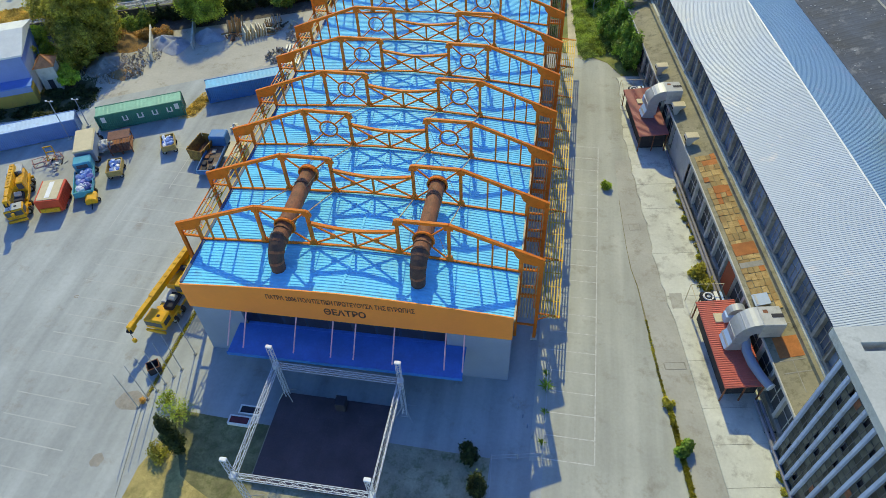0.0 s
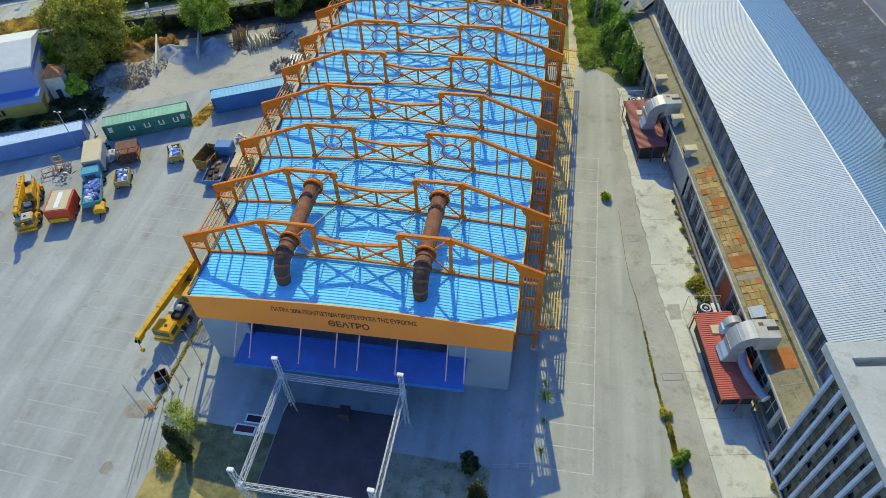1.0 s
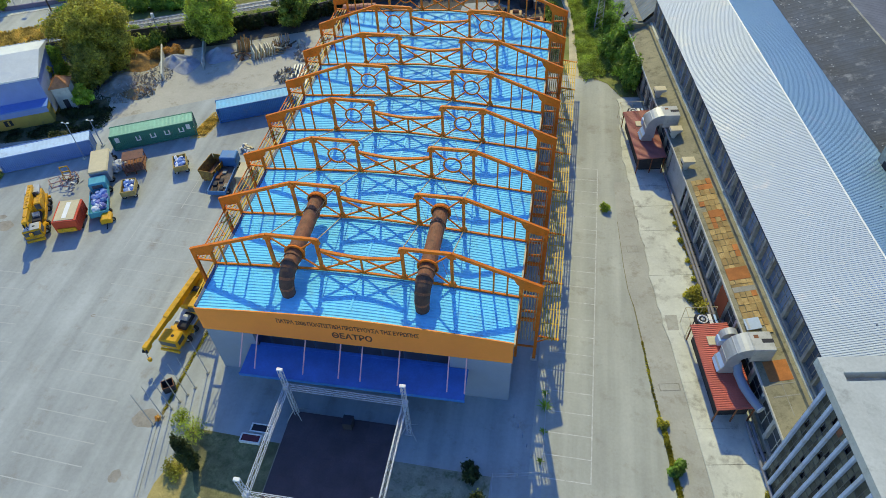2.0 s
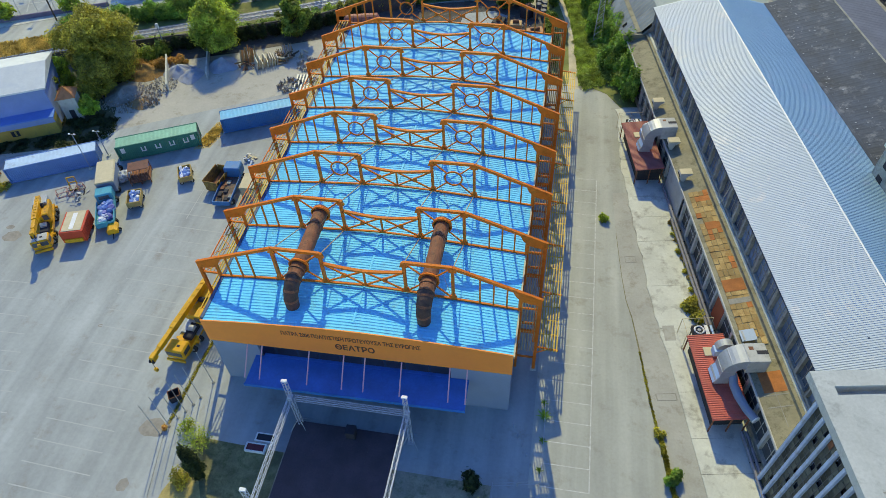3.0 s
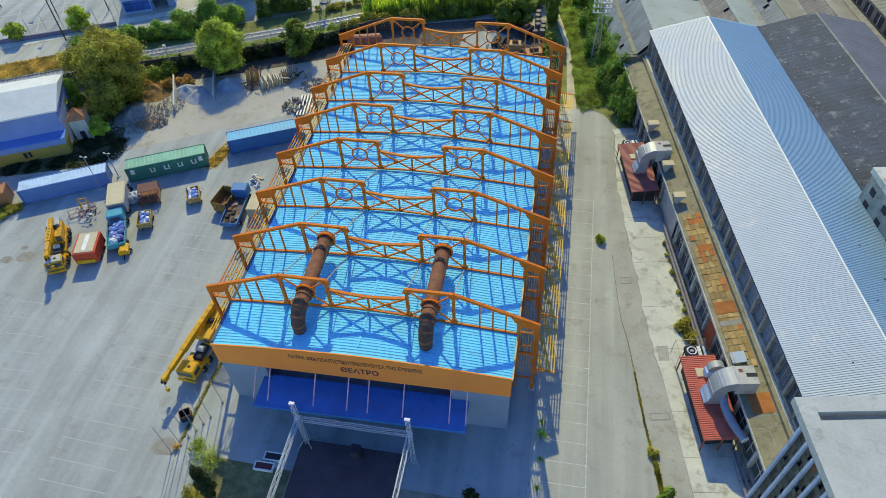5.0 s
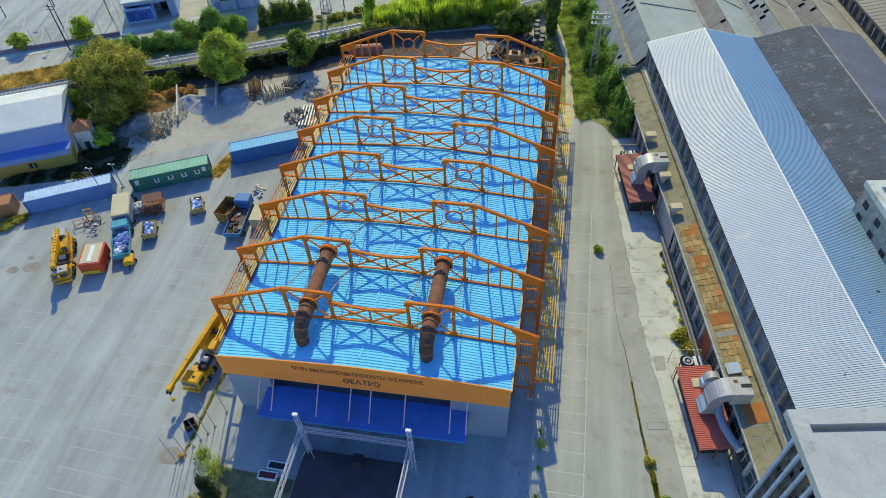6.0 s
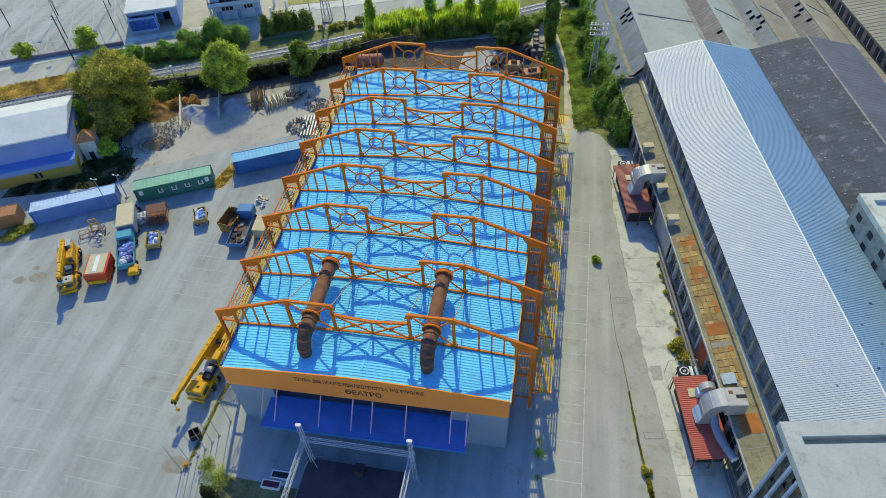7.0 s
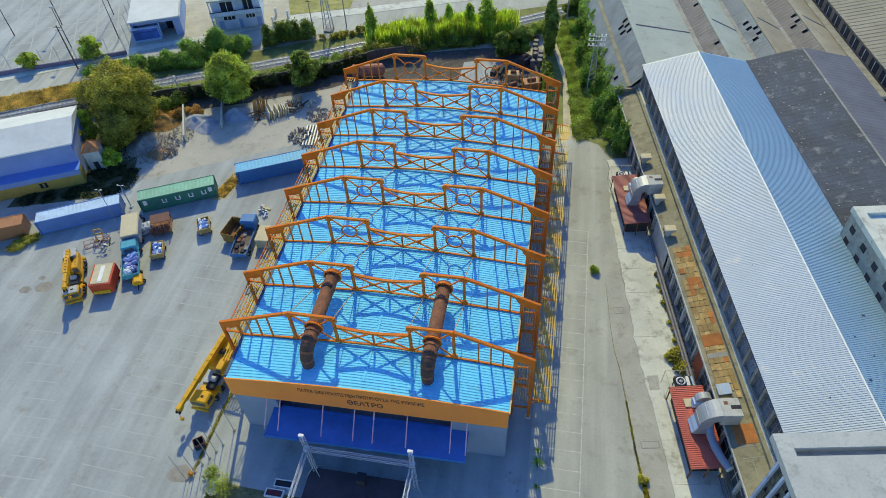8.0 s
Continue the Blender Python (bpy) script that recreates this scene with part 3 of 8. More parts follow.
def truss(root):
    d = 0.32

    def bar(name, p, q, w=0.22, h=0.3):
        part(name, Mesh().beam((p[0], 0, p[1]), (q[0], 0, q[1]), h, w, up=(0, 1, 0)), ORANGE, root)

    m = Mesh()
    n = 20
    pts = [(-16.2 + 32.4 * i / n) for i in range(n + 1)]
    m.prism([(a, chord(a) - 0.1) for a in pts] + [(a, chord(a) + 0.08) for a in pts[::-1]], -0.1, 0.1)
    part("bottom_chord", m, ORANGE, root)
    off = 0.2  # the middle bays sit a little to one side
    for s in (-1, 1):
        st, mn = s * 4.3 + off, s * 9.3 + off * 0.4
        bar("sloping_chord", (s * 18.35, 12.42), (mn, 15.92), 0.30, 0.34)
        bar("top_chord", (mn, 15.92), (st, 15.92), 0.28, 0.34)
        m = Mesh()
        cps = [(s * u + off, 13.92 + 0.55 * (u / 4.3) ** 1.6) for u in (0, 1, 2, 3.2, 4.3)]
        m.prism([(a, z - 0.12) for a, z in cps] + [(a, z + 0.12) for a, z in cps[::-1]], -d / 2, d / 2)
        part("mid_chord", m, ORANGE, root)
        bar("main_post", (mn, 15.9), (mn, chord(mn)), 0.34)
        bar("step_post", (st, 16.0), (st, chord(st)), 0.32)
        for u in (12.1, 13.48, 14.84):
            bar("small_post", (s * u, 15.92 - (u - 9.3) * 0.387), (s * u, chord(u)), 0.15, 0.17)
        # Ring with four ties.
        c, r = (s * 6.82 + off * 0.7, 13.62), 1.0
        m = Mesh()
        ring = [(c[0] + r * math.cos(2 * math.pi * i / 24), 0, c[1] + r * math.sin(2 * math.pi * i / 24)) for i in range(24)]
        m.tube(ring, 0.11, 6, closed=True)
        part("ring", m, ORANGE, root, smooth=True)
        for cu, cz in ((mn - s * 0.12, 15.8), (st + s * 0.15, 15.8), (mn - s * 0.12, chord(9.2) + 0.1), (st + s * 0.15, chord(4.4) + 0.1)):
            v = Vector((cu - c[0], cz - c[1])).normalized() * r
            bar("ring_tie", (c[0] + v.x, c[1] + v.y), (cu, cz), 0.13, 0.14)
        # Crossed braces in the middle bays.
        bar("brace", (s * 0.1 + off, 13.85), (st - s * 0.1, chord(st) + 0.1), 0.14, 0.16)
        bar("brace", (s * 0.1 + off, chord(0) + 0.1), (st - s * 0.1, 14.35), 0.14, 0.16)
        m = Mesh()
        m.prism([(s * 2.15 + off + 0.3 * math.cos(a), 12.9 + 0.3 * math.sin(a)) for a in [math.pi * i / 4 for i in range(8)]], -0.1, 0.1)
        part("gusset", m, ORANGE, root)
        for cu, cz in ((mn, 15.6), (st, 15.65), (mn, chord(9.3) + 0.25), (st, chord(4.3) + 0.25)):
            m = Mesh()
            m.prism([(cu - 0.42, cz - 0.3), (cu + 0.42, cz - 0.3), (cu + 0.25, cz + 0.3), (cu - 0.25, cz + 0.3)], -0.14, 0.14)
            part("gusset", m, ORANGE, root)
        # End bracket and lattice column.
        m = Mesh()
        m.prism([(s * 18.35, 12.5), (s * 15.3, 13.7), (s * 15.7, 12.75), (s * 16.4, 12.05), (s * 17.2, 11.8), (s * 18.35, 11.7)], -0.17, 0.17)
        part("end_plate", m, ORANGE, root)
        bar("outer_column", (s * 18.2, 12.3), (s * 18.2, 0), 0.30, 0.34)
        bar("inner_column", (s * 16.15, 12.8), (s * 16.15, 0), 0.26, 0.30)
        for z in (10.9, 7.2, 2.2):
            bar("crossbar", (s * 16.15, z), (s * 18.2, z), 0.16, 0.2)
        for za, zb in ((6.7, 7.3), (8.25, 8.6)) if s > 0 else ():
            part("panel", Mesh().prism([(16.3, zb), (18.05, zb), (18.05, za), (16.3, za)], -0.05, 0.05), ORANGE, root)
        for i in range(6 if s > 0 else 0):
            u = 16.45 + 0.29 * i
            part("slat", Mesh().beam((s * u, 0, 11.95), (s * u, 0, 3.4), 0.10, 0.12, up=(0, 1, 0)), SLAT, root)
        if s > 0:
            for u in (16.25, 18.0):
                part("side_plate", Mesh().box(u - 0.25, u + 0.25, -0.05, 0.05, 5.2, 12.1), ORANGE, root)
        m = Mesh()
        m.box(s * 18.2 - 0.35, s * 18.2 + 0.35, -0.35, 0.35, 0, 0.12)
        part("base_plate", m, SLAB, root)
        # Side arm that carries the long yellow rails.
        bar("side_arm", (s * 18.2, 4.3), (s * 20.6, 4.05), 0.16, 0.18)
        bar("side_strut", (s * 18.3, 3.2), (s * 19.6, 4.1), 0.08, 0.1)
    bar("centre_post", (off, 13.9), (off, chord(0)), 0.16, 0.2)


truss(frame_top)
for yy in TRUSS_Y[1:]:
    copy_thing(frame_top, Matrix.Translation((XC, yy, 0)))

# Long yellow rails outside the columns, and eaves rails.
for s in (-1, 1):
    side = thing("rail_walkway", Matrix.Translation((XC, 0, 0)), "yellow steel rails running along the hall on side arms", "railing", "side rails")
    for i in range(7 if s > 0 else 6):
        for k in range(7):
            w = Mesh()
            u = s * (18.65 + (0.3 if s > 0 else 0.36) * i)
            w.beam((u, TRUSS_Y[k] - (0.3 if k == 0 else 0), 4.2), (u, TRUSS_Y[k + 1], 4.2), 0.13, 0.12)
            part("rail", w, YELLOW, side)
    for k in range(7):
        for j in (1, 2, 3):
            w = Mesh()
            yy = TRUSS_Y[k] + 7.655 * j / 4
            w.beam((s * 18.7, yy, 4.12), (s * 20.5, yy, 4.12), 0.07, 0.08)
            part("cross_rail", w, YELLOW, side)
    if s < 0:
        for k in range(7):
            for u in (-16.5, -16.95, -17.35, -17.75, -18.1):
                part("rail", Mesh().beam((u, TRUSS_Y[k], 10.9), (u, TRUSS_Y[k + 1], 10.9), 0.1, 0.1), ORANGE if u < -18 else SLAT if u in (-16.95, -17.75) else YELLOW, side)
            for j in range(6):
                ya, yb = TRUSS_Y[k] + 7.655 * j / 6, TRUSS_Y[k] + 7.655 * (j + 1) / 6
                ua, ub = (-16.5, -18.1) if j % 2 else (-18.1, -16.5)
                part("lacing", Mesh().beam((ua, ya, 10.9), (ub, yb, 10.9), 0.07, 0.07), ORANGE, side)

# Slanting tie rods between neighbouring frames.
ties = thing("tie_rods", Matrix.Translation((XC, 0, 0)), "thin tan tie rods bracing the portal frames", "bracing")
for k in range(7):
    ya, yb = TRUSS_Y[k], TRUSS_Y[k + 1]
    for s in (-1, 1):
        for u in (s * 4.3 + 0.2, s * 9.3 + 0.08):
            w = Mesh()
            w.tube([(u, ya, 15.75), (u, yb, chord(u) + 0.1)], 0.055, 5)
            part("tie_rod", w, CABLE, ties)
        w = Mesh()
        w.tube([(s * 9.2, ya, chord(9) + 0.1), (s * 4.6, yb, 15.4)], 0.025, 4)
        part("wire", w, CABLE, ties)

# Two big rusty pipes lying through the rings of the first two frames.
for s in (-1, 1):
    pipe = thing("duct_pipe", Matrix.Translation((XC + s * 6.82 + 0.14, 0, 0)), "big rusty brown steel pipe with elbow over the blue roof", "pipe", "rusty roof pipes")
    zc = 13.62
    w = Mesh()
    w.tube([(0, 12.2, zc), (0, 22.0, zc)], 0.80, 20)
    part("barrel", w, RUST, pipe, smooth=False)
    w = Mesh()
    el = [(0, 12.3 - 1.75 * math.sin(a), zc - 1.75 + 1.75 * math.cos(a)) for a in [math.pi / 2 * i / 6 for i in range(7)]]
    el.append((0, el[-1][1], roof_z(6.7) + 0.05))
    w.tube(el, [0.82, 0.81, 0.79, 0.77, 0.75, 0.73, 0.71, 0.69], 20)
    part("elbow", w, SOOT, pipe, "soot-black elbow turning down to the roof")
    for i in (1, 3, 5):
        d = (Vector(el[i + 1]) - Vector(el[i])).normalized() * 0.13
        part("elbow_band", Mesh().tube([Vector(el[i]) - d, Vector(el[i]) + d], 0.85 - 0.02 * i, 20), RUST, pipe)
    for yy, r in ((12.25, 0.90), (13.2, 0.88), (14.0, 1.02), (14.25, 0.95), (19.6, 0.87), (21.75, 1.04), (21.95, 0.98)):
        w = Mesh()
        w.tube([(0, yy - 0.08, zc), (0, yy + 0.08, zc)], r, 20)
        part("flange", w, ORANGE if yy in (14.0, 21.75) else RUST, pipe)

# ---- the old factory beside the road (own plan: x away from the road, y along the wall) ----
fac = thing("factory_building", FACT.copy(), "old long factory hall with white ribbed roof and low annex", "building")
UX, RX, VX, R2, E3 = 4.2, 12.8, 21.5, 30.1, 38.8
YS, YN = 4.45, 77.3


def window_band(root, name, x, y0, y1, z0, z1, pitch, depth, pane_mat, post_mat, mull=1, lab=""):
    """A strip of posts and recessed panes in a wall that faces the road."""
    k = max(1, round((y1 - y0) / pitch))
    step = (y1 - y0) / k
    for i in range(k):
        a = y0 + i * step
        m = Mesh().box(x + depth - 0.03, x + depth, a + 0.2, a + step - 0.2, z0, z1)
        win = part("window", m, pane_mat, root, lab)
        m = Mesh()
        for j in range(1, mull + 1):
            yy = a + 0.2 + (step - 0.4) * j / (mull + 1)
            m.box(x + depth - 0.08, x + depth - 0.03, yy - 0.04, yy + 0.04, z0, z1)
        m.box(x + depth - 0.08, x + depth - 0.03, a + 0.2, a + step - 0.2, (z0 + z1) / 2 - 0.04, (z0 + z1) / 2 + 0.04)
        part("window_frame", m, post_mat, win)
        m = Mesh().box(x - 0.05, x + depth, a - 0.2, a + 0.2, z0, z1)
        part("pier", m, post_mat, root)


# Annex along the road.
w = Mesh()
w.box(0.95, 1.25, YS, YN, 0, 0.9)
w.box(0.95, 1.25, YS, YN, 4.3, 5.05)
part("annex_wall", w, OLDWALL, fac, "weathered grey annex wall")
# Near-black sheet behind the panes stands in for the unlit rooms.
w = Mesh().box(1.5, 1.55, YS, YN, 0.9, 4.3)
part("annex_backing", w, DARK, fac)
window_band(fac, "annex", 0.95, YS, YN, 0.9, 4.3, 2.9, 0.35, GLASS, PALEWALL, 1, "dusty dark annex window")
w = Mesh()
w.prism([(0.65, 5.05), (1.2, 5.05), (UX, 5.75), (UX, 6.0), (1.2, 5.3), (0.65, 5.2)], YS, YN)
part("annex_roof", w, BITUMEN, fac, "mossy brown annex roof")
w = Mesh()
w.box(0.52, 0.66, YS, YN, 5.0, 5.3)
part("annex_gutter", w, PALEWALL, fac)
w = Mesh()
w.box(3.55, UX, YS + 0.1, YN, 5.7, 6.35)
part("annex_upstand", w, BITUMEN, fac, "mossy raised kerb along the upper wall")
w = Mesh()
w.box(UX - 0.25, UX + 0.05, YS + 0.1, YN, 6.35, 6.5)
part("annex_flashing", w, SLAB, fac)

# Upper wall with a band of old glazing.
w = Mesh()
w.box(UX + 0.1, UX + 0.4, 4.5, YN, 5.7, 6.9)
w.box(UX + 0.1, UX + 0.4, 4.5, YN, 10.3, 10.9)
w.box(UX + 0.55, UX + 0.6, 4.5, YN, 6.9, 10.3)
w.box(UX + 0.1, UX + 0.4, 4.5, 6.4, 10.9, 15.4)
part("upper_wall", w, OLDWALL, fac)
BLUEGLASS = surface("blue_dusty_glazing", (0.13, 0.18, 0.26), 0.45, vary=0.4, patch=0.4, grain=3.0, bump=0.0, spec=0.3, random_=0.5)
window_band(fac, "upper", UX + 0.05, 4.5, YN, 6.9, 10.3, 2.6, 0.4, BLUEGLASS, OLDWALL, 2, "dusty blue upper glazing")
w = Mesh()
w.box(UX - 0.35, UX + 0.15, 9.8, YN, 10.72, 10.98)
part("eave_gutter", w, DARKROOF, fac)


def ribbed(x0, z0, x1, z1, y0, y1, pitch, depth, gap=0.55):
    """Sheet between two lines, with ribs running up the slope."""
    m = Mesh()
    y = y0
    pr = []
    while y < y1 - pitch:
        pr += [(y, 0), (y + pitch * gap, 0), (y + pitch * (gap + 0.12), depth), (y + pitch * 0.9, depth)]
        y += pitch
    pr.append((y1, 0))
    n = len(pr)
    v = [(x0, yy, z0 + d) for yy, d in pr] + [(x1, yy, z1 + d) for yy, d in pr]
    m.add(v, [(i, i + 1, n + i + 1, n + i) for i in range(n - 1)])
    m.box(min(x0, x1), max(x0, x1), y0, y0 + 0.05, min(z0, z1) - 0.2, min(z0, z1) - 0.02)
    return m


ZE, ZR = 11.0, 13.2
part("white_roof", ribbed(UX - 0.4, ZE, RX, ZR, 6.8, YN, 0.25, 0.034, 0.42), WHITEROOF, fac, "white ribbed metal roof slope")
part("blue_roof", ribbed(VX, ZE, RX, ZR, 6.8, YN, 0.25, 0.03, 0.42), SHADESLOPE, fac, "ribbed metal roof slope tinted blue as its shaded side")
w = Mesh()
w.prism([(RX - 0.11, ZR + 0.02), (RX, ZR + 0.06), (RX + 0.1, ZR + 0.02)], 6.8, YN)
part("ridge_cap", w, WHITE, fac, "white ridge capping")
part("dark_roof", ribbed(VX + 0.1, ZE, R2, ZR, 9.6, YN, 0.9, 0.012), DARKROOF, fac, "dark patched sheet roof slope")
part("dark_roof", ribbed(E3, ZE, R2, ZR, 9.6, YN, 0.9, 0.018), surface("grey_old_roofing", (0.12, 0.125, 0.16), 0.8, vary=0.25, patch=0.2, grain=2.5, bump=0.1), fac, "dark patched sheet roof slope")
w = Mesh()
w.prism([(R2 - 0.16, ZR - 0.02), (R2, ZR + 0.09), (R2 + 0.16, ZR - 0.02)], 9.6, YN)
part("ridge_cap", w, OLDWALL, fac)
for y, x, s in ((14.0, 13.6, 0.16), (17.2, 15.6, 0.12), (19.5, 14.4, 0.1), (22.8, 17.0, 0.2), (12.5, 9.2, 0.12), (27.5, 16.2, 0.1), (31.0, 7.4, 0.1)):
    z = ZR - abs(x - RX) * (ZR - ZE) / (VX - RX) + 0.03
    part("roof_scrap", Mesh().chamfer(x - s, x + s, y - s * 0.7, y + s * 0.4, z, z + 0.05, 0.02), DARKROOF, fac)
bits = Mesh()
r4 = random.Random(44)
for i in range(150):
    y = YN - 1 - 45 * r4.random() ** 1.4
    x = VX + 0.5 + (R2 - VX - 1) * r4.random() ** 2.6
    z = ZE + (ZR - ZE) * (x - VX) / (R2 - VX) + 0.02
    s = r4.uniform(0.04, 0.15)
    bits.box(x - s, x + s * 0.6, y - s * 0.4, y + s * 0.4, z, z + 0.03)
tagged(part("roof_litter", bits, STEEL, fac, "scattered pale fragments"), kind="stuff")
w = Mesh()
w.box(VX - 0.2, VX + 0.3, 9.6, YN, ZE - 0.1, ZE + 0.1)
part("valley_gutter", w, DARKROOF, fac)
w = Mesh()
for x0, xr, x1 in ((UX, RX, VX), (VX, R2, E3)):
    w.prism([(x0, 0), (x0, ZE - 0.15), (xr, ZR - 0.15), (x1, ZE - 0.15), (x1, 0)], YN - 0.3, YN - 0.1)
    w.prism([(x0, 0), (x0, ZE - 0.15), (xr, ZR - 0.15), (x1, ZE - 0.15), (x1, 0)], 9.7, 9.9)
w.box(E3 - 0.3, E3, 9.9, YN - 0.3, 0, ZE - 0.1)
part("gable_wall", w, OLDWALL, fac)

# Patched tiles on the annex roof.
rng = random.Random(5)
slope = math.atan2(0.7, UX - 1.2)
tile_mesh = [Mesh().chamfer(-0.285, 0.285, -0.47, 0.47, 0, 0.05, 0.012).data("roof_tile", mt) for mt in (TILE, TILERED)]
y = 16.9
while y < 39.6:
    for i in range(4):
        red = noise.noise(Vector((y * 0.35, i * 0.9, 3.1))) > 0.32
        if rng.random() < 0.03:
            continue
        sc = (rng.uniform(0.9, 1.04), rng.uniform(0.88, 1.04), 1)
        x = 1.43 + 0.565 * i + rng.uniform(-0.02, 0.02)
        ob = part("roof_tile", tile_mesh[1 if red else 0], None, fac, at=Matrix.LocRotScale((x, y + rng.uniform(-0.04, 0.04), 5.31 + (x - 1.2) * 0.233 + 0.012 + rng.uniform(0, 0.03)), Euler((rng.uniform(-0.02, 0.02), -slope, rng.uniform(-0.05, 0.05))), sc))
    y += 0.94
# A patch of bare orange screed and pale repair strips at the near end.
on_roof = Matrix.Translation((1.2, 0, 5.305)) @ Matrix.Rotation(-slope, 4, "Y")
part("repair_patch", Mesh().box(0.15, 2.35, 10.9, 13.2, 0.0, 0.02, m=on_roof), TILERED, fac, "bare orange screed patch")
part("repair_patch", Mesh().box(0.0, 2.3, 23.6, 25.3, 0.085, 0.11, m=on_roof), TILERED, fac, "worn orange patch on the tiles")
part("repair_patch", Mesh().box(0.0, 2.3, 21.9, 22.6, 0.085, 0.105, m=on_roof), OLDWALL, fac, "grey repair strip across the tiles")
part("repair_patch", Mesh().box(0.6, 1.9, 33.2, 34.4, 0.085, 0.105, m=on_roof), TILERED, fac, "worn orange patch on the tiles")
for yy in (9.3, 10.6, 14.6):
    part("repair_strip", Mesh().box(0.0, 2.35, yy - 0.05, yy + 0.05, 0.0, 0.015, m=on_roof), OLDWALL, fac)
part("repair_strip", Mesh().box(1.1, 1.17, 7.2, 11.4, 0.0, 0.016, m=on_roof), OLDWALL, fac)

# Concrete stair tower at the near end, with strips of small windows.
tower = thing("stair_tower", FACT @ Matrix.Translation((0.05, 0, 0)), "grey concrete tower block with ribbon windows and flat roof", "building")
TX0, TX1, TY0, TY1, TZ = 0.0, 26.0, -26.0, 6.5, 16.55
# Near-black core in place of dark rooms behind the tower windows.
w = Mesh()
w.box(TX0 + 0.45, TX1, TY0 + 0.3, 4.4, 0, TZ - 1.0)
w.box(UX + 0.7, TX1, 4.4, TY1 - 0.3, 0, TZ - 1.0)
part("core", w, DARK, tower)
# Pale concrete of the piers, its sky-lit blue shade put into the colour.
BAND = surface("sky_shade_pier", (0.40, 0.50, 0.66), 0.8, vary=0.15, patch=0.4, grain=4.0, stain=(0.34, 0.35, 0.36), amount=0.3, bump=0.1)
DARKFRAME = surface("dark_steel_frame", (0.12, 0.125, 0.12), 0.7, vary=0.2)
TOWERPANE = surface("grimy_tower_glass", (0.10, 0.105, 0.085), 0.6, vary=0.4, patch=0.6, grain=3.0, bump=0.0, spec=0.2, random_=0.6)
pier_mesh = Mesh().chamfer(TX0 - 0.12, TX0 + 0.4, -0.155, 0.155, 0, TZ - 1.0, 0.03).data("pier", BAND)
pane_mesh = Mesh().box(TX0 + 0.2, TX0 + 0.23, -0.26, 0.26, 0.04, 0.94).data("window_pane", TOWERPANE)
brown_mesh = Mesh().box(TX0 + 0.14, TX0 + 0.17, -0.235, 0.235, 0.04, 0.94).data("window_pane", RUST)
for i in range(22):
    ya = 4.25 - i * 1.4
    part("pier", pier_mesh, None, tower, "pale concrete pier with blue sky shade in its colour", at=Matrix.Translation((0, ya, 0)))
    frame_bars = Mesh()
    yc = ya - 0.7
    for dy in (-0.53, 0.0, 0.53):
        frame_bars.box(TX0 + 0.16, TX0 + 0.26, yc + dy - 0.025, yc + dy + 0.025, 0.6, TZ - 1.0)
    for k in range(16):
        frame_bars.box(TX0 + 0.17, TX0 + 0.25, yc - 0.55, yc + 0.55, 0.6 + k * 0.97 - 0.02, 0.6 + k * 0.97 + 0.02)
    part("window_frame", frame_bars, DARKFRAME, tower)
    if i > 9:
        part("window", Mesh().box(TX0 + 0.2, TX0 + 0.23, yc - 0.5, yc + 0.5, 0.6, TZ - 1.0), TOWERPANE, tower)
        continue
    for k in range(15):
        for dy in (-0.27, 0.27):
            r = rng.random()
            if r < 0.08:
                continue
            part("window_pane", brown_mesh if r > 0.985 else pane_mesh, None, tower, at=Matrix.Translation((0, yc + dy, 0.61 + k * 0.97)))
    part("sill_block", Mesh().box(TX0 + 0.02, TX0 + 0.4, yc - 0.545, yc + 0.545, 0, 0.58), OLDWALL, tower)
w = Mesh()
TOWERSLAB = surface("grey_tower_concrete", (0.46, 0.475, 0.45), 0.88, vary=0.16, patch=0.25, grain=4.0, stain=(0.30, 0.31, 0.29), amount=0.3, bump=0.15)
w.box(TX0 + 1.35, TX1, TY0, TY1 - 2.1, TZ - 1.0, TZ - 0.06)
# Sunken strip: a trench added to make the dark band behind the parapet.
w.box(TX0 + 1.35, TX1, TY1 - 2.1, TY1 - 1.35, TZ - 1.0, TZ - 0.9)
part("roof_deck", w, TOWERSLAB, tower, "grey concrete roof deck with a narrow trench")
w = Mesh()
w.box(TX0 - 0.1, TX0 + 1.35, TY0, TY1 + 0.1, TZ - 0.9, TZ)
w.box(TX0 + 1.35, TX1, TY1 - 1.35, TY1 + 0.1, TZ - 0.9, TZ)
part("parapet", w, TOWERSLAB, tower, "broad grey concrete parapet")
for y in (-3.5, -11.0):
    part("roof_seam", Mesh().box(TX0 + 1.35, TX1, y - 0.06, y + 0.06, TZ - 0.06, TZ - 0.04), OLDWALL, tower)

# Second, farther stair head that rises from the roofs.
head = thing("rooftop_block", FACT.copy(), "pale concrete block rising from the roofs", "building")
w = Mesh()
w.box(20.2, 34, 16.0, 36.2, 8, 15.2)
part("wall", w, OLDWALL, head)
w = Mesh()
w.box(20.0, 34.2, 15.8, 36.4, 15.2, 15.55)
part("roof_deck", w, SLAB, head)
w = Mesh()
w.box(20.0, 21.2, 15.8, 36.4, 15.55, 16.0)
w.box(21.2, 34.2, 35.2, 36.4, 15.55, 16.0)
part("parapet", w, SLAB, head)
for k in range(6):
    for z in (11.6, 13.6):
        w = Mesh()
        ya = 34.6 - 3.0 * k
        w.box(20.14, 20.2, ya - 0.5, ya + 0.5, z - 0.4, z + 0.5)
        part("window", w, DARK, head)

# ---- the yard: containers, vehicles and scrap ----
YA = radians(26.3)


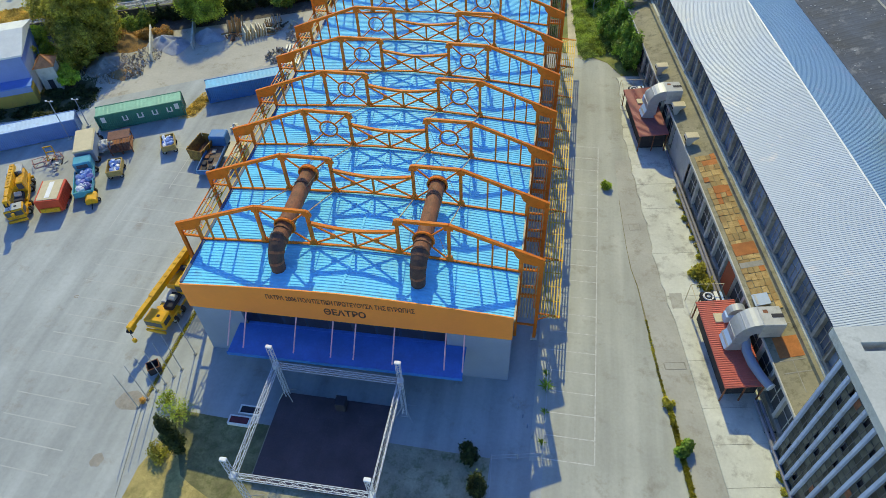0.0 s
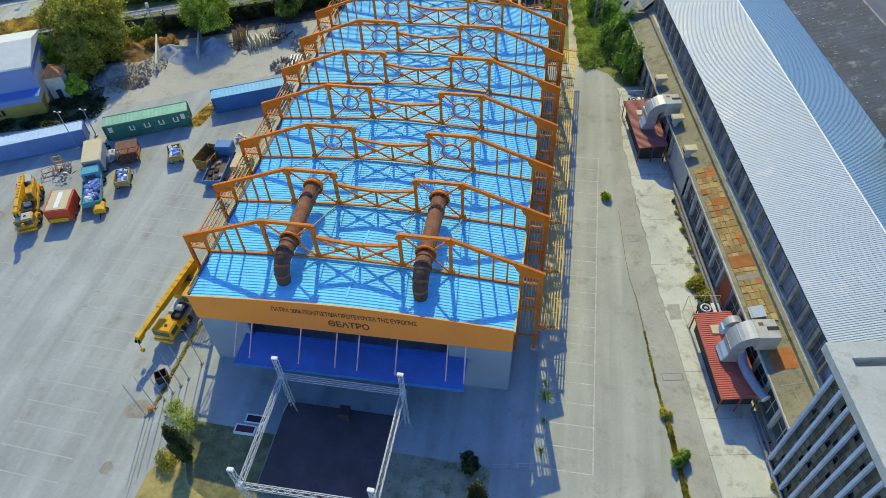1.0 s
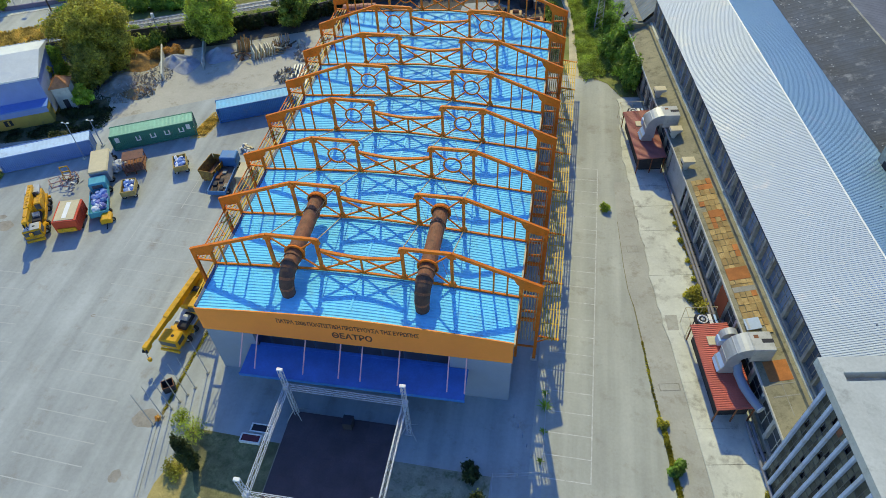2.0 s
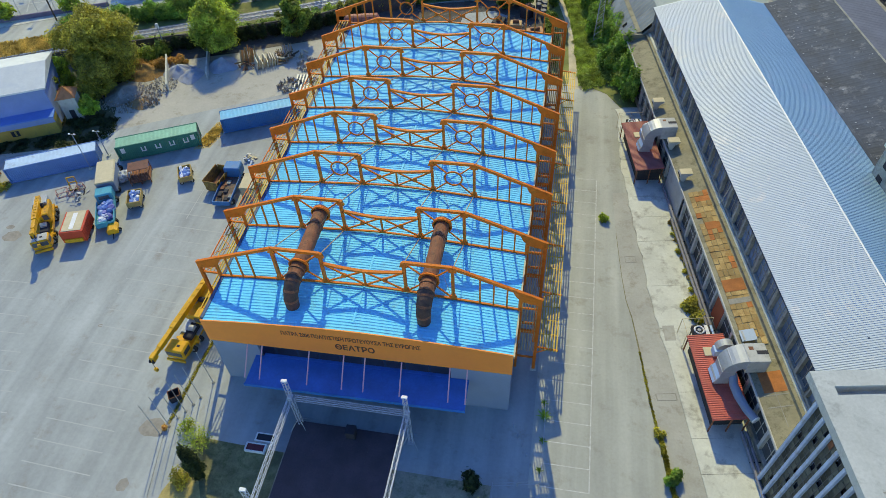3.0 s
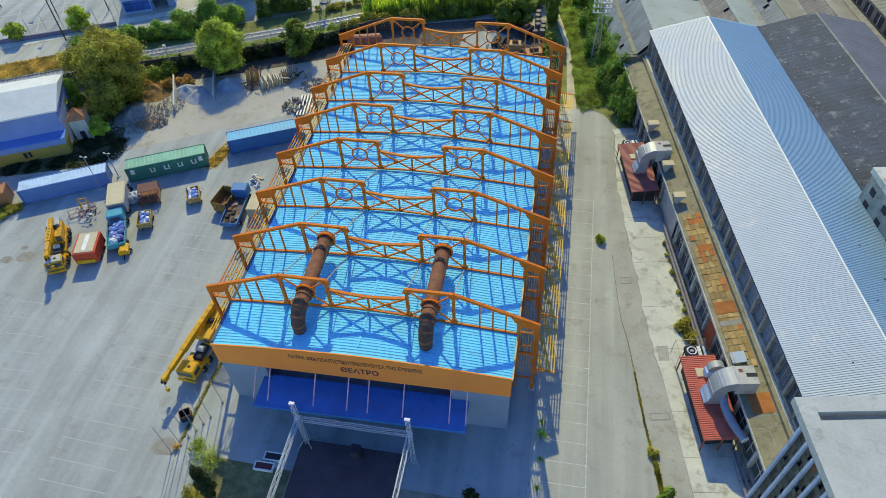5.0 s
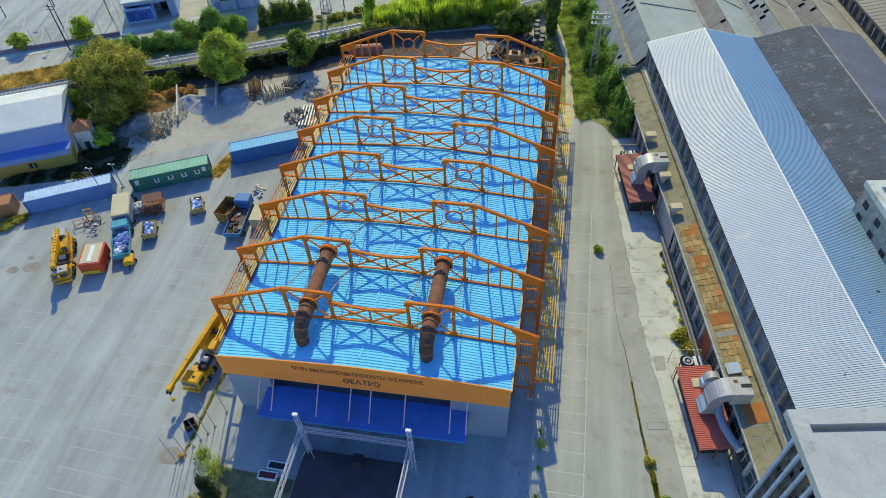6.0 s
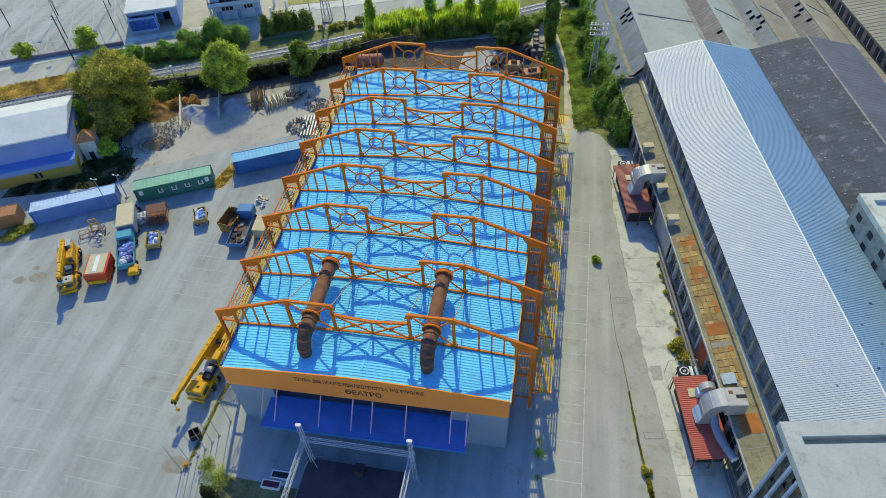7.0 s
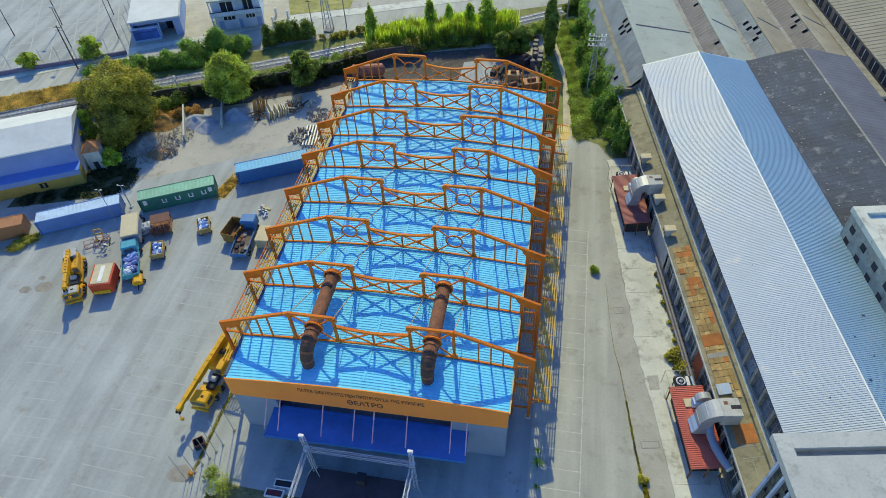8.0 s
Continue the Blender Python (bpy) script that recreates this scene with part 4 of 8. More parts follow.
def at_yard(x, y, turn=0.0, z=0.0):
    return Matrix.Translation((x, y, z)) @ Matrix.Rotation(YA + radians(turn), 4, "Z")


def container(x, y, turn, length, height, mat, label, marks=False, base=0.12, roof_mat=None):
    root = thing("shipping_container", at_yard(x, y, turn), label, "container", "containers in the yard")
    a, b, c = length / 2, 1.22, height
    m = Mesh()
    n = int(length / 0.28)
    for s in (-1, 1):
        pr = []
        for i in range(n):
            x0 = -a + 0.15 + i * (length - 0.3) / n
            st = (length - 0.3) / n
            pr += [(x0, 0), (x0 + st * 0.35, 0), (x0 + st * 0.5, 0.028), (x0 + st * 0.85, 0.028)]
        k = len(pr)
        v = [(px, s * (b - 0.06 + d), base + 0.15) for px, d in pr] + [(px, s * (b - 0.06 + d), base + c - 0.12) for px, d in pr]
        m.add(v, [(i, i + 1, k + i + 1, k + i) for i in range(k - 1)])
    m.box(-a + 0.05, -a + 0.1, -b + 0.06, b - 0.06, base + 0.1, base + c - 0.1)
    part("side_shell", m, mat, root)
    m = Mesh()
    k = int(length / 0.6)
    pr = [(-a + 0.04, 0)]
    for i in range(k):
        x0 = -a + 0.25 + i * 0.6
        pr += [(x0, 0), (x0 + 0.05, 0.014), (x0 + 0.3, 0.014), (x0 + 0.35, 0)]
    pr += [(a - 0.04, 0)]
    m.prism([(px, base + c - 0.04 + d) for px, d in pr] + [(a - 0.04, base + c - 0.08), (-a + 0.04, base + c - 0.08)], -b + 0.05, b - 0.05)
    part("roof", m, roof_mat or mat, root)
    for sx in (-1, 1):
        for sy in (-1, 1):
            part("corner_post", Mesh().box(sx * a - 0.08, sx * a + 0.08, sy * b - 0.08, sy * b + 0.08, base, base + c), mat, root)
    for sy in (-1, 1):
        part("top_rail", Mesh().box(-a, a, sy * b - 0.06, sy * b + 0.06, base + c - 0.13, base + c + 0.02), mat, root)
        part("bottom_rail", Mesh().box(-a, a, sy * b - 0.06, sy * b + 0.06, base, base + 0.16), mat, root)
    for sy in (-1, 1):
        d = part("door", Mesh().box(a - 0.06, a - 0.01, min(0.02 * sy, sy * 1.12), max(0.02 * sy, sy * 1.12), base + 0.14, base + c - 0.14), mat, root)
        for q in (0.3, 0.85):
            part("lock_rod", Mesh().tube([(a + 0.02, sy * q, base + 0.2), (a + 0.02, sy * q, base + c - 0.2)], 0.025, 6), STEEL, d)
    if marks:
        for i, (w_, h_) in enumerate(((0.75, 0.85), (0.85, 0.85), (0.8, 0.85), (0.8, 0.85))):
            x0 = -2.6 + i * 2.1
            m = Mesh()
            m.box(x0, x0 + w_, -b - 0.03, -b - 0.012, base + 1.0, base + 1.18)
            m.box(x0, x0 + 0.2, -b - 0.03, -b - 0.012, base + 1.18, base + 1.0 + h_)
            m.box(x0 + w_ - 0.2, x0 + w_, -b - 0.03, -b - 0.012, base + 1.18, base + 1.0 + h_)
            part("mark", m, WHITE, root, "plain white painted mark")
        for x0 in (-5.2, 5.2):
            part("mark", Mesh().box(x0 - 0.3, x0 + 0.3, -b - 0.03, -b - 0.012, base + 1.3, base + 2.2), WHITE, root)
    return root


# Side paints deepened and roofs lightened: shade and sun put into the colours.
container(-67.05, 45.15, 0, 12.19, 2.59, CGREEN, "green corrugated shipping container with white marks", True, roof_mat=surface("sunlit_green_roof", (0.20, 0.46, 0.33), 0.6, vary=0.15, patch=0.5, grain=5.0, stain=(0.14, 0.32, 0.24), amount=0.3, bump=0.03))
container(-53.6, 53.8, 0, 12.19, 2.59, CBLUE, "bright blue corrugated shipping container", roof_mat=surface("sunlit_blue_roof", (0.11, 0.44, 0.68), 0.6, vary=0.15, patch=0.5, grain=5.0, stain=(0.12, 0.34, 0.56), amount=0.3, bump=0.03))
container(-81.0, 38.5, 1.5, 12.9, 2.6, surface("shaded_blue_container_side", (0.11, 0.235, 0.50), 0.6, vary=0.12, patch=0.4, grain=5.0, stain=(0.18, 0.28, 0.45), amount=0.25, bump=0.03), "pale blue long container standing on the yard", base=0.1, roof_mat=surface("sunlit_pale_blue_roof", (0.44, 0.61, 0.79), 0.6, vary=0.12, patch=0.4, grain=4.0, stain=(0.34, 0.44, 0.58), amount=0.25, bump=0.03))
container(-94.2, 32.4, -1, 12.19, 2.59, CBROWN, "rusty orange-brown shipping container")


def wheel(parent, x, y, r=0.5, w_=0.3):
    ob = part("wheel", Mesh().tube([(x, y - w_ / 2, r), (x, y + w_ / 2, r)], r, 14), RUBBER, parent)
    part("hub", Mesh().tube([(x, y - w_ / 2 - 0.02, r), (x, y + w_ / 2 + 0.02, r)], r * 0.5, 10), STEEL, ob)


def sacks(parent, x0, x1, y0, y1, z, n, seed, mats, size=0.45):
    r = random.Random(seed)
    for i in range(n):
        b = bmesh.new()
        bmesh.ops.create_icosphere(b, subdivisions=2, radius=1.0)
        sx, sy, sz = (size * r.uniform(0.7, 1.3) for _ in range(3))
        cx, cy, cz = r.uniform(x0, x1), r.uniform(y0, y1), z + sz * 0.5 + r.uniform(0, 0.25)
        sd = Vector((r.random() * 9, r.random() * 9, 0))
        for v in b.verts:
            k = 1 + 0.35 * noise.noise(v.co * 1.7 + sd) + 0.2 * noise.noise(v.co * 4 + sd)
            v.co = Vector((cx + v.co.x * sx * k, cy + v.co.y * sy * k, cz + v.co.z * sz * 0.7 * k))
        me = bpy.data.meshes.new("sack")
        b.to_mesh(me)
        b.free()
        me.materials.append(mats[i % len(mats)])
        part("sack", me, None, parent)


OLDCRANE = surface("weathered_orange_crane_paint", (0.72, 0.36, 0.015), 0.5, vary=0.25, patch=0.9, grain=9.0, stain=(0.24, 0.12, 0.03), amount=0.35, bump=0.05)


def boom_crane(m, label, boom, tail, paint):
    """A lorry crane that faces -y, its boom laid forward over the cab."""
    c = thing("mobile_crane", m, label, "crane", "yellow cranes")
    part("chassis", Mesh().chamfer(-1.15, 1.15, -4.2, 4.2, 0.75, 1.15, 0.05), paint, c)
    part("deck", Mesh().chamfer(-1.2, 1.2, -1.6, 4.3, 1.15, 1.4, 0.04), STEEL if tail else paint, c)
    for y in (-3.0, -1.5, 2.0, 3.3):
        for s in (-1, 1):
            wheel(c, s * 1.0, y, 0.52, 0.34)
    cab = part("cab", Mesh().chamfer(-1.2, 1.15, -4.9, -3.15, 0.85, 2.3, 0.14), paint, c)
    part("windscreen", Mesh().box(-1.02, 0.98, -4.93, -4.89, 1.45, 2.1), GLASS, cab)
    for s in (-1.22, 1.13):
        part("side_window", Mesh().box(s, s + 0.05, -4.6, -3.5, 1.45, 2.1), GLASS, cab)
    part("cab_roof", Mesh().chamfer(-1.05, 1.0, -4.75, -3.3, 2.3, 2.34, 0.02), paint if tail else STEEL, cab)
    part("bumper", Mesh().chamfer(-1.2, 1.15, -5.15, -4.9, 0.55, 0.9, 0.04), paint, c)
    part("roof_hatch", Mesh().chamfer(0.1, 0.45, -4.2, -3.9, 2.33, 2.38, 0.02), DARK, cab)
    part("slew_base", Mesh().tube([(0, 1.2, 1.35), (0, 1.2, 1.75)], 0.95, 18), paint, c)
    body = part("upper_body", Mesh().chamfer(-1.15, 1.15, 0.0, 3.9, 1.75, 2.65, 0.08), paint, c)
    part("engine_cover", Mesh().chamfer(-1.0, 0.9, 2.6, 4.6, 1.8, 3.0, 0.12), paint if tail else STEEL, body)
    part("operator_cab", Mesh().chamfer(0.45, 1.35, -0.5, 1.1, 1.75, 3.25, 0.10), paint, c)
    part("operator_window", Mesh().box(0.55, 1.25, -0.53, -0.49, 2.3, 3.1), GLASS, c)
    part("winch", Mesh().tube([(-0.7, 2.3, 2.9), (0.5, 2.3, 2.9)], 0.32, 14), DARK, body)
    part("machinery", Mesh().chamfer(-0.2, 0.9, -2.6, -0.4, 1.4, 2.0, 0.1), DARK, c)
    part("cable_drum", Mesh().tube([(0.0, -1.3, 2.1), (0.8, -1.3, 2.1)], 0.38, 12), STEEL, c)
    (x0, y0, z0), (x1, y1, z1) = boom
    p, q = Vector((x0, y0, z0)), Vector((x1, y1, z1))
    d = q - p
    part("boom", Mesh().beam(p, p + d * 0.66, 0.62, 0.8), paint, c)
    part("inner_boom", Mesh().beam(p + d * 0.55, p + d * 0.9, 0.5, 0.64), paint, c)
    part("tip_boom", Mesh().beam(p + d * 0.8, q, 0.4, 0.5), paint, c)
    head = part("boom_head", Mesh().chamfer(q.x - 0.3, q.x + 0.3, q.y - 0.5, q.y + 0.4, q.z - 0.5, q.z + 0.35, 0.08), paint, c)
    for s in (-0.2, 0.2):
        part("sheave", Mesh().tube([(q.x + s - 0.05, q.y - 0.45, q.z - 0.25), (q.x + s + 0.05, q.y - 0.45, q.z - 0.25)], 0.3, 14), DARK, head)
    part("hook_rope", Mesh().tube([(q.x, q.y - 0.6, q.z - 0.3), (q.x, q.y - 0.62, q.z - 1.5)], 0.03, 5), DARK, c)
    part("hook_block", Mesh().chamfer(q.x - 0.2, q.x + 0.2, q.y - 0.8, q.y - 0.44, q.z - 2.0, q.z - 1.5, 0.06), paint, c)
    part("lift_ram", Mesh().tube([(x0, y0 + d.y * 0.12, 1.9), (p + d * 0.38)[:]], 0.14, 10), STEEL, c)
    for i in range(7):
        part("boom_rib", Mesh().beam(p + d * (0.05 + i * 0.085) + Vector((0, 0, 0.44)), p + d * (0.07 + i * 0.085) + Vector((0, 0, 0.44)), 0.3, 0.06), paint, c)
    for y in (-2.2, 4.0):
        for s in (-1, 1):
            o = part("outrigger", Mesh().box(min(s * 0.9, s * 1.45), max(s * 0.9, s * 1.45), y - 0.15, y + 0.15, 0.75, 1.05), paint, c)
            part("foot", Mesh().tube([(s * 1.35, y, 0.35), (s * 1.35, y, 0.8)], 0.1, 8), STEEL, o)
    return c


boom_crane(Matrix.Translation((-46.7, 13.4, 0)) @ Matrix.Rotation(radians(-4), 4, "Z"), "yellow mobile crane parked beside the hall with boom lowered", ((-0.35, 4.6, 3.6), (-1.15, -6.4, 3.25)), True, CRANE)
boom_crane(at_yard(-74.8, 26.0, 3) @ Matrix.Diagonal((0.98, 0.92, 1.05, 1)), "weathered yellow lorry crane with grey cab roof", ((-0.1, 4.0, 3.0), (-0.1, -4.6, 3.6)), False, OLDCRANE)

# Red box trailer with a cream top.
bx = thing("box_trailer", at_yard(-69.9, 26.2, -9), "red box trailer with cream roof parked on the yard", "trailer")
part("body", Mesh().chamfer(-1.55, 1.55, -2.1, 2.1, 0.55, 2.45, 0.06), RED, bx)
part("roof_panel", Mesh().chamfer(-1.3, 1.3, -1.85, 2.0, 2.45, 2.52, 0.03), CREAM, bx)
part("roof_stripe", Mesh().chamfer(-0.35, 0.25, -1.5, 1.6, 2.52, 2.55, 0.01), WHITE, bx)
for i in range(8):
    part("side_rib", Mesh().box(1.55, 1.6, -1.9 + i * 0.53, -1.8 + i * 0.53, 0.6, 2.4), RED, bx)
part("tail_flap", Mesh().chamfer(-1.2, 1.2, -2.35, -2.1, 0.7, 1.3, 0.04), CRANE, bx)
for s in (-1.2, 1.2):
    for y in (-1.0, 0.9):
        wheel(bx, s, y, 0.42, 0.26)

# Teal lorry with sacks.
tk = thing("lorry", at_yard(-67.9, 30.2, 1), "teal flatbed lorry loaded with blue and white sacks", "lorry", "lorries in the yard")
cab = part("cab", Mesh().chamfer(-1.15, 1.15, 1.6, 3.5, 0.8, 2.5, 0.16), TEAL, tk)
part("windscreen", Mesh().box(-0.95, 0.95, 3.49, 3.54, 1.6, 2.3), GLASS, cab)
part("rear_window", Mesh().box(-0.7, 0.7, 1.56, 1.61, 1.7, 2.25), GLASS, cab)
part("load_bed", Mesh().box(-1.2, 1.2, -3.2, 1.5, 0.85, 1.0), TEAL, tk)
for s in (-1, 1):
    part("side_board", Mesh().box(s * 1.2 - 0.04, s * 1.2 + 0.04, -3.2, 1.5, 1.0, 1.55), TEAL, tk)
part("tail_board", Mesh().box(-1.2, 1.2, -3.26, -3.18, 0.7, 1.55), TEAL, tk)
part("chassis", Mesh().box(-0.5, 0.5, -3.0, 3.2, 0.55, 0.85), DARK, tk)
for y in (-2.2, 2.5):
    for s in (-1.0, 1.0):
        wheel(tk, s, y, 0.48, 0.3)
sacks(tk, -0.75, 0.75, -1.2, 1.1, 1.05, 12, 3, [BAGBLUE], 0.5)
sacks(tk, -0.75, 0.75, -2.7, -1.3, 1.05, 14, 4, [BAGWHITE], 0.36)
sacks(tk, -0.2, 0.9, -2.6, 0.6, 0.95, 6, 5, [surface("violet_sack", (0.16, 0.18, 0.46), 0.5, vary=0.3, patch=1.5, grain=5.0, bump=0.2)], 0.5)

# Lorry with a cream covered body.
tk = thing("covered_lorry", at_yard(-70.5, 35.9, -1), "old lorry with cream tarpaulin cover and dark sides", "lorry", "lorries in the yard")
part("body", Mesh().chamfer(-1.25, 1.25, -2.4, 2.4, 0.8, 2.8, 0.05), GREYWALL, tk)
part("cover", Mesh().prism([(-1.35, 2.75), (-1.2, 2.98), (1.2, 2.98), (1.35, 2.75)], -2.5, 2.5), CREAM, tk, "cream tarpaulin cover")
part("chassis", Mesh().box(-0.5, 0.5, -2.4, 4.2, 0.5, 0.8), DARK, tk)
part("front_rack", Mesh().box(-1.0, 1.0, 2.5, 4.1, 0.8, 0.95), DARK, tk)
for y in (-1.5, 3.4):
    for s in (-1.0, 1.0):
        wheel(tk, s, y, 0.48, 0.3)


BAGDEEP = surface("deep_blue_sack", (0.05, 0.16, 0.50), 0.5, vary=0.3, patch=1.5, grain=5.0, bump=0.2, random_=0.3)


CARTBOX = surface("yellowish_plywood", (0.46, 0.33, 0.12), 0.8, vary=0.2, patch=1.0, grain=7.0, stain=(0.26, 0.18, 0.08), amount=0.35, bump=0.1)


def cart(x, y, turn, seed, label):
    c = thing("handcart", at_yard(x, y, turn) @ Matrix.Scale(1.15, 4), label, "cart", "loaded carts")
    part("bed", Mesh().box(-0.8, 0.8, -1.2, 1.2, 0.5, 0.6), WOOD, c)
    for s in (-1, 1):
        part("side_rail", Mesh().box(s * 0.8 - 0.05, s * 0.8 + 0.05, -1.2, 1.2, 0.6, 1.3), CARTBOX, c)
        part("end_rail", Mesh().box(-0.8, 0.8, s * 1.2 - 0.05, s * 1.2 + 0.05, 0.6, 1.3), CARTBOX, c)
    for y_ in (-0.9, 0.9):
        for s in (-0.65, 0.65):
            wheel(c, s, y_, 0.28, 0.14)
    sacks(c, -0.5, 0.5, -0.85, 0.85, 0.85, 30, seed, [BAGWHITE, BAGBLUE, BAGDEEP], 0.3)


cart(-65.0, 33.0, -4, 11, "wooden cart heaped with white and blue sacks")
cart(-60.0, 39.0, 2, 12, "wooden cart heaped with plastic sacks")

# Dump lorry with open brown skip, and a blue flatbed behind the columns.
dp = thing("skip", at_yard(-54.6, 38.6, -34), "open brown steel skip standing on the yard", "skip")
m = Mesh()
m.prism([(-1.25, 2.0), (-0.95, 0.3), (0.95, 0.3), (1.25, 2.0), (1.15, 2.0), (0.87, 0.4), (-0.87, 0.4), (-1.15, 2.0)], -1.9, 1.9)
m.box(-1.0, 1.0, -1.95, -1.87, 0.3, 2.0)
m.box(-1.0, 1.0, 1.87, 1.95, 0.3, 2.0)
part("tub", m, surface("brown_yellow_skip_paint", (0.30, 0.18, 0.04), 0.7, vary=0.3, patch=0.8, grain=6.0, stain=(0.13, 0.06, 0.03), amount=0.5, bump=0.1), dp)
part("floor", Mesh().box(-0.86, 0.86, -1.86, 1.86, 0.41, 0.5), RUST, dp)
for y in (-1.3, 0, 1.3):
    for s in (-1, 1):
        part("rib", Mesh().beam((s * 1.0, y, 0.3), (s * 1.3, y, 2.0), 0.12, 0.1), CRANE, dp)
for s in (-1, 1):
    part("skid", Mesh().box(s * 0.6 - 0.1, s * 0.6 + 0.1, -1.9, 1.9, 0, 0.3), CBROWN, dp)
fb = thing("flatbed_lorry", at_yard(-52.35, 37.5, -20.5), "blue flatbed lorry with dark cab and scrap load", "lorry", "lorries in the yard")
part("load_bed", Mesh().box(-1.25, 1.25, -4.0, 1.6, 0.9, 1.05), surface("rusty_bed_sheet", (0.13, 0.10, 0.085), 0.8, vary=0.4, patch=0.9, grain=6.0, stain=(0.24, 0.13, 0.08), amount=0.5, bump=0.1), fb)
for s in (-1, 1):
    part("side_board", Mesh().box(s * 1.25 - 0.05, s * 1.25 + 0.05, -4.0, 1.6, 1.05, 1.5), CBLUE, fb)
part("tail_board", Mesh().box(-1.25, 1.25, -4.08, -3.98, 0.8, 1.5), CBLUE, fb)
cab = part("cab", Mesh().chamfer(-1.2, 1.2, 1.8, 3.7, 0.8, 2.5, 0.15), CBLUE, fb)
part("windscreen", Mesh().box(-0.95, 0.95, 3.69, 3.74, 1.6, 2.3), GLASS, cab)
part("chassis", Mesh().box(-0.5, 0.5, -3.8, 3.4, 0.55, 0.9), DARK, fb)
for y in (-2.9, 2.7):
    for s in (-1.0, 1.0):
        wheel(fb, s, y, 0.5, 0.3)
r2 = random.Random(8)
for i in range(9):
    x, y = r2.uniform(-0.9, 0.9), r2.uniform(-3.4, 0.8)
    part("scrap", Mesh().chamfer(x - 0.3, x + 0.3, y - 0.4, y + 0.4, 1.05, 1.05 + r2.uniform(0.12, 0.35), 0.05), (RUST, DARK, OLDWALL, DARK)[i % 4], fb)
pk = thing("crate", at_yard(-49.3, 38.0, -22), "pale covered crate beside the hall columns", "crate")
part("box", Mesh().chamfer(-1.1, 1.1, -1.6, 1.6, 0, 1.7, 0.06), CREAM, pk)
part("lid", Mesh().chamfer(-1.15, 1.15, -1.65, 1.65, 1.7, 1.8, 0.03), CREAM, pk)


def scrap_pile(x, y, w_, d_, n, seed, mats, label, name="scrap_pile", size=0.8, cat="scrap"):
    root = thing(name, at_yard(x, y), label, cat)
    r = random.Random(seed)
    for i in range(n):
        a = r.uniform(0, math.pi)
        cx, cy = r.gauss(0, w_ / 3), r.gauss(0, d_ / 3)
        ln = size * r.uniform(0.5, 1.5)
        z0 = r.uniform(0.05, 0.5)
        q = Vector((math.cos(a) * ln, math.sin(a) * ln, r.uniform(-0.25, 0.45)))
        wd, ht = r.uniform(0.08, 0.35), r.uniform(0.05, 0.25)
        if i < 4:
            z0, q.z = ht / 2, 0.0
        p = Vector((cx, cy, z0 + abs(q.z)))
        part("piece", Mesh().beam(p - q / 2, p + q / 2, wd, ht), mats[i % len(mats)], root)
    return root


PINKSTEEL = surface("primer_red_bar", (0.44, 0.24, 0.22), 0.7, vary=0.25, patch=1.0, grain=8.0, bump=0.05)
for x, y, a, w_, d_, h_ in ((-76.9, 33.2, 12, 1.5, 1.1, 0.8), (-75.4, 33.6, -20, 1.0, 1.3, 1.0), (-75.0, 35.0, 30, 0.8, 0.8, 0.7)):
    sf = thing("steel_cage", at_yard(x, y, a), "open frame of thin reddish steel bars", "cage", "scrap steel cages")
    for z in (0.04, h_):
        for k in (-1, 1):
            part("bar", Mesh().beam((-w_ / 2, k * d_ / 2, z), (w_ / 2, k * d_ / 2, z), 0.07, 0.07), PINKSTEEL, sf)
            part("bar", Mesh().beam((k * w_ / 2, -d_ / 2, z), (k * w_ / 2, d_ / 2, z), 0.07, 0.07), PINKSTEEL, sf)
    for k in (-1, 1):
        for j in (-1, 1):
            part("upright", Mesh().beam((k * w_ / 2, j * d_ / 2, 0), (k * w_ / 2, j * d_ / 2, h_), 0.07, 0.07), PINKSTEEL, sf)
    part("diagonal", Mesh().beam((-w_ / 2, -d_ / 2, 0.06), (w_ / 2, d_ / 2, h_), 0.06, 0.06), STEEL, sf)
scrap_pile(-74.3, 33.2, 1.0, 2.0, 14, 21, [STEEL, GREYWALL, STEEL, DARK], "small heap of grey scrap steel on the yard", size=0.5)
scrap_pile(-52.2, 44.2, 1.4, 1.6, 12, 22, [WHITE, STEEL, CREAM, PALEBLUE], "heap of pale sheets and offcuts")
fr = thing("welded_stand", at_yard(-76.3, 35.2) @ Matrix.Diagonal((0.68, 0.75, 0.9, 1)), "yellow welded steel frame standing on the yard", "frame")
for p, q in (((-0.8, 0, 0), (-0.8, 0, 1.9)), ((0.8, 0, 0), (0.8, 0, 1.9)), ((-0.8, 0, 1.9), (0.8, 0, 1.9)), ((-0.8, 0, 0.9), (0.8, 0, 0.9)), ((-0.8, -1.2, 0), (-0.8, 0, 0.9)), ((0.8, -1.2, 0), (0.8, 0, 0.9)), ((-0.8, -1.2, 0.1), (0.8, -1.2, 0.1))):
    part("bar", Mesh().beam(p, q, 0.16, 0.16), CRANE, fr)
tn = thing("wrapped_bundle", at_yard(-69.2, 37.5), "grey-white wrapped bundles heaped beside the rack", "bundle")
BUNDLE = surface("grey_white_wrapping", (0.46, 0.50, 0.56), 0.6, vary=0.25, patch=1.2, grain=5.0, bump=0.2, random_=0.25)
sacks(tn, -0.7, 0.7, -1.1, 1.1, 0.25, 16, 17, [BUNDLE], 0.55)
sacks(tn, -0.4, 0.5, -0.9, 0.5, 0.9, 7, 18, [BUNDLE], 0.45)
rk = thing("pallet_rack", at_yard(-66.9, 38.3), "dark rust-red steel rack with open bars", "rack")
